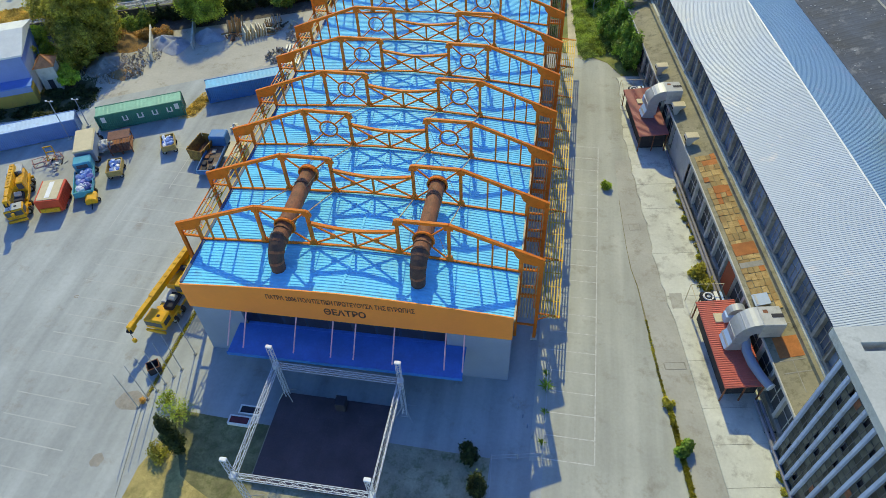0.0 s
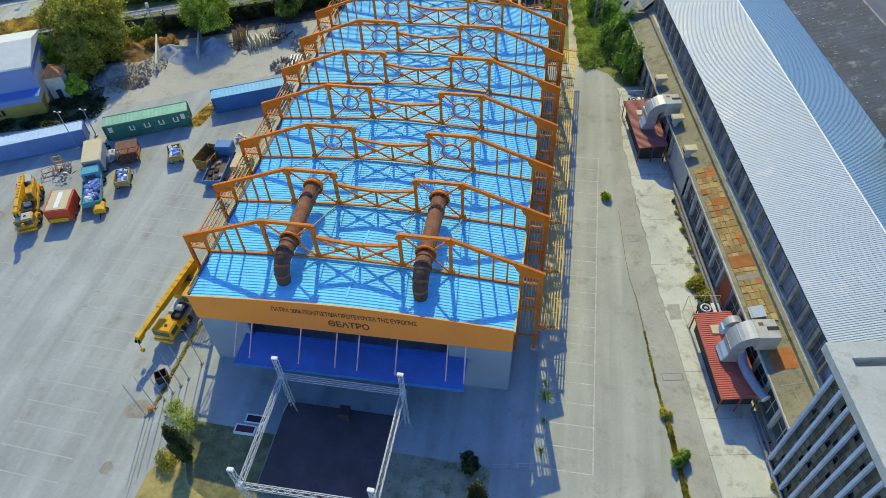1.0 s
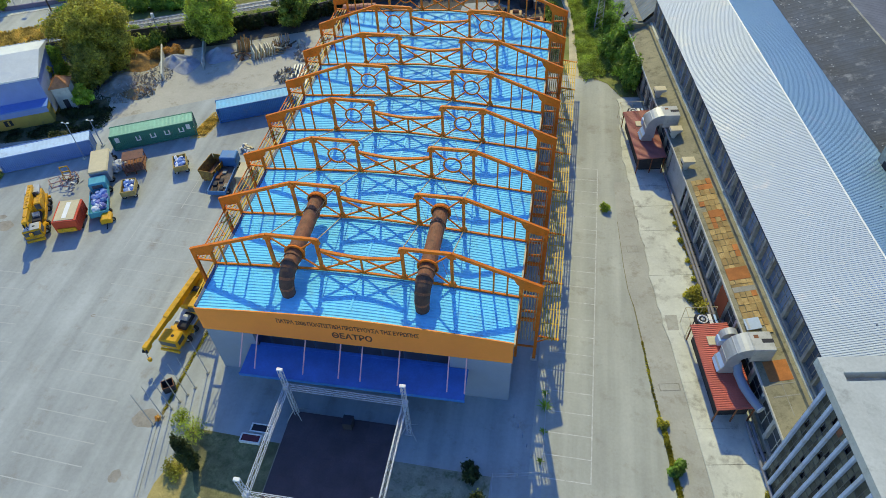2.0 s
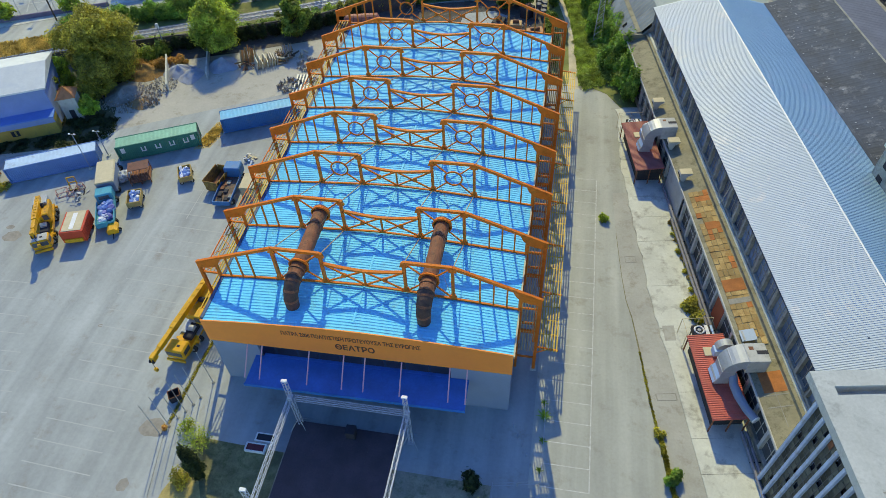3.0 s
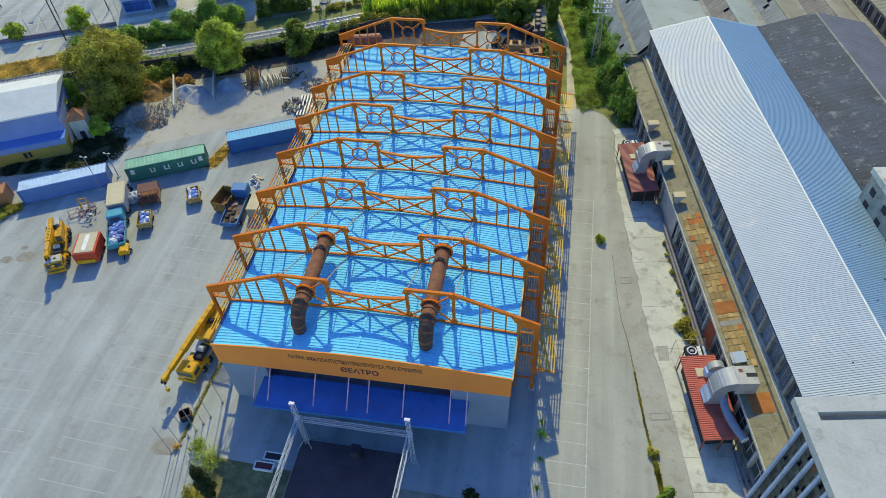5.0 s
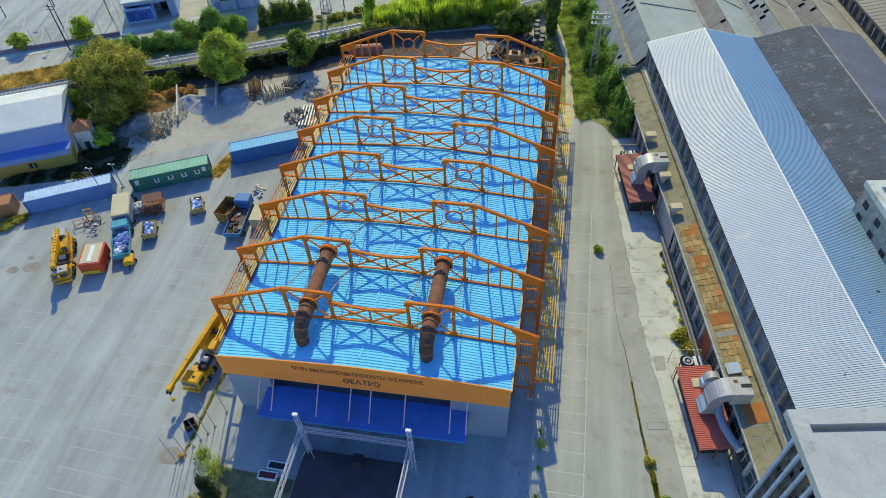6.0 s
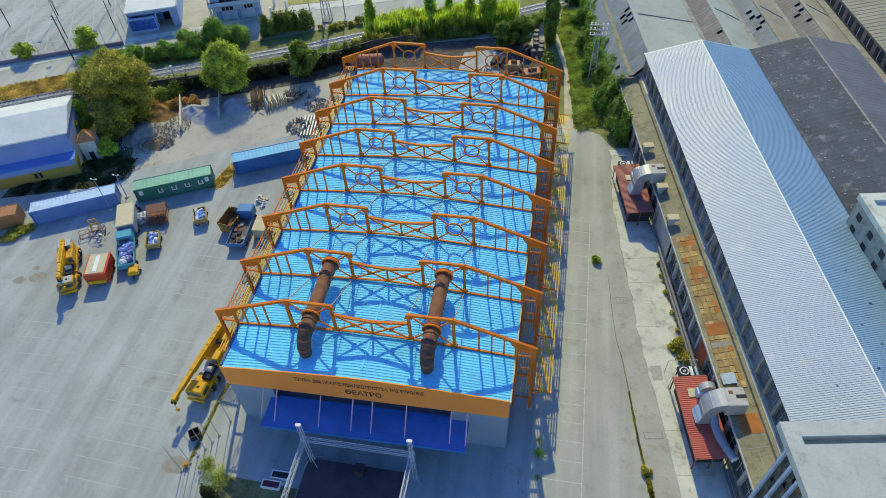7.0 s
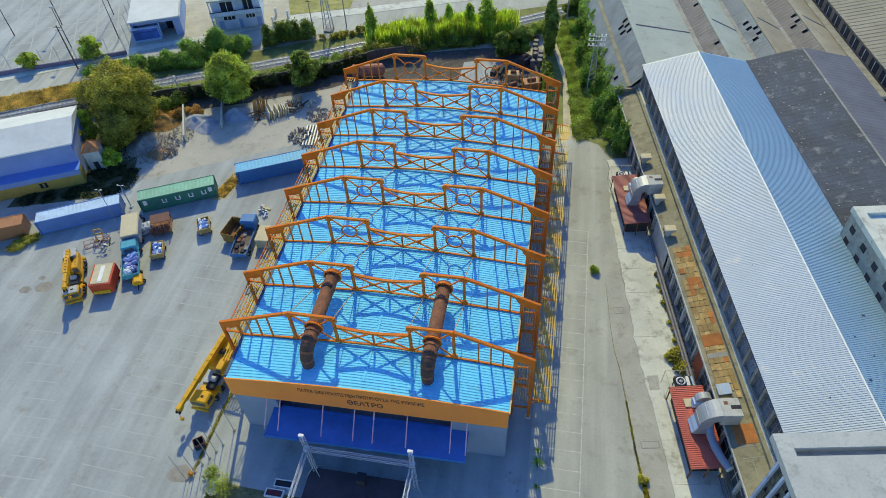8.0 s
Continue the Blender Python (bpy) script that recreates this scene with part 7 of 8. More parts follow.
ROOFTAN = surface("tan_roofing", (0.34, 0.30, 0.22), 0.9, vary=0.2, patch=0.12, grain=2.0, stain=(0.24, 0.21, 0.15), amount=0.35, bump=0.1)
SAWGLASS = surface("grey_blue_north_light", (0.20, 0.235, 0.255), 0.6, vary=0.3, patch=0.3, grain=3.0, stain=(0.2, 0.19, 0.17), amount=0.3, bump=0.0, random_=0.14)
SAWBROWN = surface("brown_grimy_north_light", (0.20, 0.175, 0.165), 0.7, vary=0.3, patch=0.3, grain=3.0, stain=(0.17, 0.14, 0.12), amount=0.3, bump=0.0, random_=0.14)
YA0, YA1 = 77.8, 150.0


def glazed_slope(x0, z0, x1, z1, y0, y1, root, pitch=0.95, mat=None):
    """Overlapping panes on a slope, single ones near the white roof and one joined stretch beyond."""
    k = int((y1 - y0) / pitch)
    r = random.Random(int(x0 * 10))
    dx, dz = x1 - x0, z1 - z0
    ln = math.hypot(dx, dz)
    nx, nz = -dz / ln * 0.05, dx / ln * 0.05
    cells = [(0.0, 0.34), (0.34, 0.67), (0.67, 1.0)]
    data = []
    for q0, q1 in cells:
        m0 = Mesh()
        a0, c0, a1, c1 = x0 + dx * q0, z0 + dz * q0, x0 + dx * q1, z0 + dz * q1
        o = q0 * 0.6
        m0.add([(a0 + nx * o, 0.03, c0 + nz * o), (a1 + nx * o, 0.03, c1 + nz * o), (a1 + nx * o, pitch - 0.03, c1 + nz * o), (a0 + nx * o, pitch - 0.03, c0 + nz * o),
                (a0 + nx * (o + 1), 0.03, c0 + nz * (o + 1)), (a1 + nx * (o + 1), 0.03, c1 + nz * (o + 1)), (a1 + nx * (o + 1), pitch - 0.03, c1 + nz * (o + 1)), (a0 + nx * (o + 1), pitch - 0.03, c0 + nz * (o + 1))],
               [(0, 1, 2, 3), (4, 7, 6, 5), (0, 4, 5, 1), (1, 5, 6, 2), (2, 6, 7, 3), (3, 7, 4, 0)])
        data.append((m0, m0.data("pane", mat or SAWGLASS)))
    rest = Mesh()
    broken = {r.randrange(8, 40) for _ in range(2 if x0 > 1 else 0)}
    broken |= {i + 1 for i in broken} | {i + 3 for i in broken}
    for i in range(k):
        for j, (m0, me) in enumerate(data):
            if (i in broken and j == 1 + i % 2) or r.random() < 0.006:
                continue
            if i < 18:
                part("pane", me, None, root, at=Matrix.Translation((0, y0 + i * pitch, 0)))
            else:
                rest.add([(x, y + y0 + i * pitch, z) for x, y, z in m0.v], m0.f)
    tagged(part("far_glazing", rest, mat or SAWGLASS, root), kind="stuff")
    m = Mesh()
    for i in range(0, k + 1):
        yy = y0 + i * pitch
        m.beam((x0 + nx, yy, z0 + nz), (x1 + nx, yy, z1 + nz), 0.07, 0.1, up=(0, 1, 0))
    tagged(part("glazing_bar", m, OLDWALL, root), kind="stuff")
    # Near-black backing gives missing panes the dark of the unlit hall.
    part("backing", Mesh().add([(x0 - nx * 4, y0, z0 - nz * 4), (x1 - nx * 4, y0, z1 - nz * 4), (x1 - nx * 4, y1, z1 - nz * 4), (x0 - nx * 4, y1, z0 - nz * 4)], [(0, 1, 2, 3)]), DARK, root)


glazed_slope(0.1, 4.3, 2.2, 6.4, YA0, YA1, saw)
part("eave_wall", Mesh().box(0.1, 0.4, YA0, YA1, 0, 4.25), OLDWALL, saw)
part("gutter", Mesh().box(2.1, 2.9, YA0, YA1, 6.2, 6.5), BITUMEN, saw)
glazed_slope(2.85, 6.5, 5.5, 9.3, YA0, YA1, saw)
part("roof", Mesh().prism([(5.4, 9.1), (5.4, 9.45), (6.3, 9.5), (16.8, 7.9), (16.8, 7.5)], YA0, YA1), ROOFGREY, saw)
xs = [(17.0, 19.9, 25.6), (25.6, 28.3, 33.7), (33.7, 36.7, 42.2)]
for i, (a, b, c) in enumerate(xs):
    glazed_slope(a + 0.3, 7.8, b, 9.8, YA0, YA1, saw, mat=SAWGLASS if i == 1 else SAWBROWN)
    part("gutter", Mesh().box(a - 0.5, a + 0.35, YA0, YA1, 7.4, 7.95), OLDWALL, saw)
    part("roof", Mesh().prism([(b - 0.1, 9.6), (b - 0.1, 9.95), (b + 0.5, 10.0), (c - 0.3, 7.9), (c - 0.3, 7.4)], YA0, YA1), ROOFTAN if i else ROOFGREY, saw)
for y in (93.5, 112.0):
    for a, b, z0, z1 in ((6.3, 16.6, 9.58, 7.98), (20.4, 25.2, 10.06, 8.0), (28.8, 33.3, 10.06, 8.0), (37.2, 41.8, 10.06, 8.0)):
        part("joint_ridge", Mesh().beam((a, y, z0), (b, y - 1.0, z1), 0.25, 0.14), OLDWALL, saw)
part("junction_gutter", Mesh().box(0.0, UX + 2.0, YN - 0.05, YA0 + 0.1, 5.3, 6.3), BITUMEN, saw)
part("end_wall", Mesh().prism([(0.1, 0), (0.1, 4.0), (2.3, 6.0), (3.0, 6.2), (5.4, 8.6), (16.6, 7.4), (42.2, 7.4), (42.2, 0)], YA0 - 0.35, YA0 - 0.15), OLDWALL, saw)
far = thing("brick_workshop", FACT.copy(), "taller brown workshop with dark windows and ribbed roof", "building")
BROWNWALL = surface("brown_old_wall", (0.24, 0.19, 0.14), 0.9, vary=0.25, patch=0.5, grain=4.0, stain=(0.14, 0.11, 0.08), amount=0.4, bump=0.1)
part("wall", Mesh().box(43.6, 80, 70, 150, 0, 10.6), BROWNWALL, far)
part("roof", ribbed(43.3, 10.6, 62, 13.4, 69.5, 150, 1.1, 0.07), ROOFTAN, far)
part("roof", ribbed(82, 10.6, 62, 13.4, 69.5, 150, 1.1, 0.07), ROOFTAN, far)
for i in range(20):
    y = 72 + i * 3.9
    win = part("window", Mesh().box(43.52, 43.6, y, y + 2.6, 8.2, 10.0), DARK, far)
    part("window_frame", Mesh().box(43.48, 43.52, y + 1.2, y + 1.4, 8.2, 10.0), PALEWALL, win)
part("gutter", Mesh().box(42.0, 43.4, 70, 150, 7.4, 7.9), OLDWALL, far)

# ---- open-air stage in front of the hall ----
stage = thing("stage_floor", Matrix.Identity(4), "low black stage floor in the open air", "stage")
for i in range(4):
    for j in range(4):
        x0, y0 = -31.0 + i * 2.82, -5.9 + j * 2.32
        part("deck_panel", Mesh().chamfer(x0 + 0.003, x0 + 2.817, y0 + 0.003, y0 + 2.317, 0.42, 0.5, 0.004), BLACK, stage)
part("skirt", Mesh().box(-30.95, -19.77, -5.85, 3.33, 0.02, 0.42), BLACK, stage)
rig = thing("stage_truss", Matrix.Identity(4), "square aluminium lattice truss on four towers", "truss rig")
TWR = [(-30.35, 3.1), (-18.4, 3.1), (-30.35, -7.7), (-18.5, -7.6)]


def lattice(p, q, s=0.42, step=0.55, name="truss_span", mat=ALU):
    p, q = Vector(p), Vector(q)
    d = (q - p)
    n = max(2, round(d.length / step))
    d = d.normalized()
    u = Vector((0, 0, 1)) if abs(d.z) < 0.9 else Vector((0, 1, 0))
    e = d.cross(u).normalized() * s / 2
    u = e.cross(d).normalized() * s / 2
    m = Mesh()
    corners = [e + u, e - u, -e - u, -e + u]
    for c in corners:
        m.beam(p + c, q + c, 0.048, 0.048)
    L = (q - p).length
    for i in range(n):
        a, b = p + d * (L * i / n), p + d * (L * (i + 1) / n)
        for k in range(4):
            c0, c1 = corners[k], corners[(k + 1) % 4]
            m.beam(a + (c0 if i % 2 else c1), b + (c1 if i % 2 else c0), 0.026, 0.026)
    return part(name, m, mat, rig)


for (x, y) in TWR:
    lattice((x, y, 0.1), (x, y, 9.05), 0.36, 0.5, "tower")
    part("tower_head", Mesh().chamfer(x - 0.3, x + 0.3, y - 0.18, y + 0.18, 9.05, 9.22, 0.05), WHITE, rig)
    part("sleeve", Mesh().chamfer(x - 0.28, x + 0.28, y - 0.28, y + 0.28, 5.7, 6.25, 0.03), ALU, rig)
    for a in (45, 135, 225, 315):
        dx, dy = math.cos(radians(a)), math.sin(radians(a))
        part("stabiliser", Mesh().beam((x + dx * 1.3, y + dy * 1.3, 0.08), (x + dx * 0.2, y + dy * 0.2, 1.5), 0.06, 0.06), STEEL, rig)
    part("foot_plate", Mesh().chamfer(x - 0.4, x + 0.4, y - 0.4, y + 0.4, 0.0, 0.1, 0.02), STEEL, rig)
for i, j in ((0, 1), (1, 3), (3, 2), (2, 0)):
    a, b = Vector((*TWR[i], 6.0)), Vector((*TWR[j], 6.0))
    k = (b - a).normalized() * 0.34
    lattice(a + k, b - k)
for x, y, c in ((-34.3, -0.2, RED), (-33.6, 1.0, GREYWALL)):
    b = thing("display_box", Matrix.Translation((x, y, 0)), "low white-framed display box on the forecourt", "display box", "display boxes")
    part("panel", Mesh().box(-0.95, 0.95, -0.35, 0.35, 0.1, 0.38), DARK if c is GREYWALL else surface("dark_red_panel", (0.14, 0.02, 0.03), 0.6, vary=0.2, patch=1.0, grain=6.0), b)
    for s in (-1, 1):
        part("frame_bar", Mesh().box(-1.1, 1.1, s * 0.42 - 0.07, s * 0.42 + 0.05, 0.0, 0.45), WHITE, b)
        part("frame_end", Mesh().box(s * 1.03 - 0.07, s * 1.03 + 0.07, -0.35, 0.35, 0.05, 0.45), WHITE, b)
gen = thing("equipment_case", Matrix.Translation((-24.6, 2.6, 0.5)), "dark equipment case at the back of the stage", "case")
part("case", Mesh().chamfer(-0.5, 0.5, -0.5, 0.5, 0, 1.2, 0.05), DARK, gen)
part("lid", Mesh().chamfer(-0.53, 0.53, -0.53, 0.53, 1.2, 1.3, 0.03), DARK, gen)
# Low mesh fence beside the forecourt.
fn = thing("fence", Matrix.Identity(4), "low thin steel fence with posts", "fence")
fp = [(-9.45, -0.4), (-7.1, 0.05), (-4.85, 0.5), (-4.8, 4.0), (-4.85, 7.5), (-4.9, 11.0)]
for a, b in zip(fp[:-1], fp[1:]):
    for z in (0.3, 0.95):
        part("rail", Mesh().beam((*a, z), (*b, z), 0.03, 0.03), STEEL, fn)
for p in fp:
    part("post", Mesh().beam((*p, 0), (*p, 1.05), 0.08, 0.08), STEEL, fn)
fp = [(-9.45, -0.4), (-9.3, -3.2), (-9.15, -6.5), (-9.0, -12)]
for a, b in zip(fp[:-1], fp[1:]):
    part("rail", Mesh().beam((*a, 0.95), (*b, 0.95), 0.03, 0.03), STEEL, fn)
for i in range(5):
    solo("bollard", Mesh().tube([(0, 0, 0), (0, 0, 0.65), (0, 0, 0.72)], [0.06, 0.06, 0.04], 8), GREYWALL, "small grey bollard on the forecourt", "bollard", "bollards", at=Matrix.Translation((-8.0 + i * 0.52, 6.3 - i * 1.0, 0)))

# ---- trees and plants ----
LEAF_DARK = leaf_surface("leaf_dark_green", (0.123, 0.190, 0.034), (0.324, 0.405, 0.074))
LEAF_OLIVE = leaf_surface("leaf_olive", (0.269, 0.258, 0.050), (0.594, 0.540, 0.101))
LEAF_LIGHT = leaf_surface("leaf_light_green", (0.280, 0.370, 0.056), (0.621, 0.702, 0.121))
LEAF_BRIGHT = leaf_surface("leaf_bright_green", (0.280, 0.403, 0.045), (0.675, 0.810, 0.121))
LEAF_IVY = leaf_surface("leaf_ivy", (0.14, 0.27, 0.05), (0.36, 0.54, 0.10))
LEAF_HERB = leaf_surface("leaf_herb", (0.21, 0.31, 0.06), (0.48, 0.58, 0.14))
LEAF_GOLD = leaf_surface("leaf_golden_grass", (0.44, 0.31, 0.09), (0.74, 0.56, 0.18))
LEAF_BRUSH = leaf_surface("dry_brush_twigs", (0.40, 0.23, 0.065), (0.68, 0.42, 0.13))
LEAF_DRY = leaf_surface("leaf_dry", (0.34, 0.25, 0.08), (0.60, 0.46, 0.15))
LEAF_CYPRESS = leaf_surface("leaf_cypress", (0.035, 0.055, 0.022), (0.085, 0.11, 0.035))


def leaves(name, blobs, count, size, seed, mat, flat=0.0):
    """Many small folded leaves over the outer shells of blobs (x, y, z, rx, ry, rz)."""
    r = np.random.default_rng(seed)
    bl = np.array(blobs, float)
    wgt = (bl[:, 3] * bl[:, 4] + bl[:, 4] * bl[:, 5] + bl[:, 3] * bl[:, 5])
    pick = r.choice(len(bl), count, p=wgt / wgt.sum())
    d = r.normal(size=(count, 3))
    d /= np.linalg.norm(d, axis=1)[:, None]
    rad = np.where(r.random(count) < 0.14, r.uniform(1.0, 1.4, count), r.uniform(0.5, 1.08, count) ** 0.7)
    lump = 1 + 0.16 * np.sin(d[:, 0] * 5 + pick) * np.cos(d[:, 1] * 4 + 2 * pick) + 0.1 * np.sin(d[:, 2] * 9)
    p = bl[pick, :3] + d * bl[pick, 3:] * (rad * lump)[:, None]
    keep = p[:, 2] > 0.03
    p, d = p[keep], d[keep]
    n = len(p)
    nr = d + r.normal(size=(n, 3)) * 0.7 + np.array([0, 0, 0.35])
    nr /= np.linalg.norm(nr, axis=1)[:, None]
    u = np.cross(nr, r.normal(size=(n, 3)))
    u /= np.linalg.norm(u, axis=1)[:, None]
    v = np.cross(nr, u)
    s = size * r.uniform(0.55, 1.35, n)[:, None]
    a = p - u * s
    b = p + v * s * 0.55 + nr * s * 0.12
    c = p + u * s
    e = p - v * s * 0.55 + nr * s * 0.12
    co = np.stack([a, b, c, e], 1).reshape(-1, 3)
    me = bpy.data.meshes.new(name)
    me.vertices.add(4 * n)
    me.vertices.foreach_set("co", co.ravel())
    me.loops.add(4 * n)
    me.loops.foreach_set("vertex_index", np.arange(4 * n))
    me.polygons.add(n)
    me.polygons.foreach_set("loop_start", np.arange(0, 4 * n, 4))
    me.polygons.foreach_set("loop_total", np.full(n, 4))
    me.update()
    me.validate()
    me.materials.append(mat)
    return me


def tree(x, y, h, rad, seed, mat, label, trunk=0.3, low=0.28, count=7000, size=0.34, name="tree", squeeze=1.0):
    root = thing(name, Matrix.Translation((x, y, 0)), label, "tree", "trees")
    r = random.Random(seed)
    m = Mesh()
    top = h * 0.72
    bend = [Vector((r.uniform(-0.3, 0.3) * i, r.uniform(-0.3, 0.3) * i, top * i / 4)) for i in range(5)]
    m.tube(bend, [trunk, trunk * 0.8, trunk * 0.62, trunk * 0.42, trunk * 0.2], 9)
    blobs = []
    n = 30
    for i in range(n):
        t = low + (0.95 - low) * (i + 0.5) / n
        a = i * 2.4 + r.uniform(-0.4, 0.4)
        prof = math.sin(math.pi * min(1, max(0.05, (t - low) / (1.02 - low))) ** 0.75) ** 0.8
        d = rad * prof * r.uniform(0.3, 0.88)
        bx, by, bz = math.cos(a) * d, math.sin(a) * d * squeeze, h * t
        s = rad * r.uniform(0.17, 0.36)
        blobs.append((bx, by, bz, s, s, s * r.uniform(0.65, 0.9)))
        q = bend[min(3, int(t * 4))]
        m.tube([q, (q + Vector((bx, by, bz))) / 2 + Vector((0, 0, -0.2)), (bx, by, bz)], [trunk * 0.35, trunk * 0.22, 0.04], 6)
    part("trunk", m, BARK, root)
    me = leaves("crown", blobs, count, size, seed, mat)
    tagged(part("crown", me, None, root), kind="stuff")
    return root


tree(-84.7, 62.4, 13.0, 7.4, 1, LEAF_OLIVE, "big olive-green broadleaf tree beside the shed", 0.5, 0.1, 42000, 0.23)
tree(-82.9, 51.9, 3.8, 1.5, 2, LEAF_BRIGHT, "small light green tree beside the kiosk", 0.2, 0.15, 3600, 0.24)
tree(-90.6, 54.2, 5.2, 2.7, 12, LEAF_LIGHT, "small green tree behind the kiosk", 0.2, 0.12, 6500, 0.2)
tree(-84.2, 57.6, 6.2, 3.2, 13, LEAF_OLIVE, "olive-green tree under the big tree", 0.2, 0.1, 7000, 0.22)
tree(-91.8, 58.6, 6.0, 3.0, 16, LEAF_LIGHT, "light green tree beside the shed", 0.2, 0.1, 8000, 0.2)
tree(-69.3, 74.0, 9.4, 5.2, 3, LEAF_LIGHT, "round light green tree behind the gravel bays", 0.3, 0.15, 24000, 0.2)
tree(-56.3, 79.8, 7.8, 3.4, 4, LEAF_DARK, "dark green tree by the boundary wall", 0.25, 0.12, 6000, 0.3)
tree(-105.5, 84.8, 5.0, 2.7, 5, LEAF_LIGHT, "small light green tree by the court", 0.15, 0.2, 2500, 0.28)
tree(-117.5, 79.8, 3.6, 2.2, 6, LEAF_LIGHT, "small light green tree by the court", 0.15, 0.2, 2000, 0.28)
tree(-95.0, 75.5, 5.5, 4.0, 7, LEAF_OLIVE, "olive-green tree beside the railway", 0.25, 0.15, 5000, 0.32)


def poplar(x, y, h, rad, seed, mat, count=2600, name="poplar_tree", label="slim upright poplar by the railway", size=0.24):
    root = thing(name, Matrix.Translation((x, y, 0)), label, "tree", "slim trees")
    part("trunk", Mesh().tube([(0, 0, 0), (0.05, 0, h * 0.5), (0, 0, h * 0.85)], [0.16, 0.1, 0.04], 7), BARK, root)
    r = random.Random(seed)
    blobs = []
    for i in range(16):
        t = (i + 0.5) / 16
        k = rad * (0.5 + 0.6 * math.sin(math.pi * min(1, t * 1.05)) ** 0.7) * (1 - 0.5 * t)
        a = i * 2.4
        blobs.append((math.cos(a) * k * 0.5, math.sin(a) * k * 0.5, h * (0.08 + 0.84 * t), k * r.uniform(0.4, 0.65), k * r.uniform(0.4, 0.65), h * r.uniform(0.08, 0.14)))
    tagged(part("crown", leaves("crown", blobs, count, size, seed, mat), None, root), kind="stuff")


for i, (x, y, h, rd) in enumerate(((-47.0, 98.2, 8.6, 1.7), (-35.0, 102.5, 8.4, 1.7), (-23.0, 103.6, 9.4, 2.4), (-9.4, 98.8, 13.0, 1.9), (-9.2, 96.2, 9.5, 1.3), (-31.0, 103.0, 7.0, 1.6), (-26.5, 103.0, 7.6, 1.8))):
    poplar(x, y, h, rd, 20 + i, LEAF_DARK if i in (3, 4) else LEAF_BRIGHT, 6500 if i == 3 else 3200)


def blades(name, line, width, h, count, seed, mat, label, cat="reeds"):
    """Upright blades of reed or grass."""
    r = np.random.default_rng(seed)
    pts = np.array(line, float)
    k = r.integers(0, len(pts) - 1, count)
    t = r.random(count)[:, None]
    p = pts[k] * (1 - t) + pts[k + 1] * t + r.uniform(-0.5, 0.5, (count, 2)) * width
    hh = h * r.uniform(0.55, 1.15, count) * (0.94 + 0.1 * np.sin(p[:, 0] * 0.6))
    a = r.uniform(0, 2 * np.pi, count)
    w_ = r.uniform(0.05, 0.16, count)
    dx, dy = np.cos(a) * w_, np.sin(a) * w_
    lean = 0.35 * min(1.0, h / 1.6)
    lx, ly = r.normal(0, lean, count), r.normal(0, lean, count)
    z0 = np.zeros(count)
    q = [np.stack([p[:, 0] - dx, p[:, 1] - dy, z0], 1), np.stack([p[:, 0] + dx, p[:, 1] + dy, z0], 1),
         np.stack([p[:, 0] + dx + lx * 0.5, p[:, 1] + dy + ly * 0.5, hh * 0.7], 1), np.stack([p[:, 0] + lx, p[:, 1] + ly, hh], 1),
         np.stack([p[:, 0] - dx + lx * 0.5, p[:, 1] - dy + ly * 0.5, hh * 0.7], 1)]
    co = np.stack(q, 1).reshape(-1, 3)
    me = bpy.data.meshes.new(name)
    me.from_pydata(co.tolist(), [], (np.arange(count * 5).reshape(-1, 5)).tolist())
    me.materials.append(mat)
    return tagged(new(name, me), label, cat, kind="stuff")


blades("reeds", [(-45.5, 95.6), (-38, 98.2), (-30, 100.6), (-24, 102.2), (-18.6, 104.0)], 4.6, 4.8, 15500, 7, LEAF_BRIGHT, "thick bright green reeds by the railway")



def bush(x, y, r_, h, seed, mat, label, count=900, size=0.2, name="bush"):
    rr = random.Random(seed)
    blobs = [(rr.uniform(-0.5, 0.5) * r_, rr.uniform(-0.5, 0.5) * r_, h * rr.uniform(0.3, 0.6), r_ * rr.uniform(0.4, 0.6), r_ * rr.uniform(0.4, 0.6), h * 0.42) for _ in range(6)]
    root = thing(name, Matrix.Translation((x, y, 0)), label, "bush", "bushes")
    m = Mesh()
    for b in blobs[:4]:
        m.tube([(0, 0, 0), (b[0] * 0.5, b[1] * 0.5, b[2] * 0.5), (b[0], b[1], b[2])], [0.06, 0.05, 0.02], 5)
    part("stem", m, BARK, root)
    tagged(part("foliage", leaves("foliage", blobs, count, size, seed, mat), None, root), kind="stuff")


bush(1.05, 38.6, 0.75, 0.9, 1, LEAF_BRIGHT, "small round green bush on the road edge", 700, 0.16)
bx_, by_ = fl(-8.1, 4.6)
bush(bx_, by_, 0.9, 1.3, 2, LEAF_IVY, "dense green bush growing from the pavement joint", 1400, 0.18)
bx_, by_ = fl(-8.25, 9.4)
bush(bx_, by_, 0.6, 0.6, 3, LEAF_OLIVE, "tuft of dry weeds in the pavement joint", 400, 0.16)
for i, yy in enumerate((24.6, 25.4, 26.3, 23.6)):
    bx_, by_ = fl(-0.6 - 0.5 * (i == 1), yy)
    bush(bx_, by_, 1.0, 1.0, 40 + i, LEAF_OLIVE, "dry weedy bush against the factory wall", 700, 0.18)
for i in range(13):
    yy = 27 + i * 1.05
    bx_, by_ = fl(0.1 - 0.25 * math.sin(i * 2.1), yy)
    bush(bx_, by_, 0.5, 0.6, 60 + i, LEAF_OLIVE if i % 3 else LEAF_DRY, "weeds along the foot of the factory wall", 220, 0.15)
for i in range(9):
    bx_, by_ = fl(-0.1, -8 + i * 1.2)
    bush(bx_, by_, 0.45, 0.6, 90 + i, LEAF_OLIVE, "weeds along the foot of the factory wall", 200, 0.15)
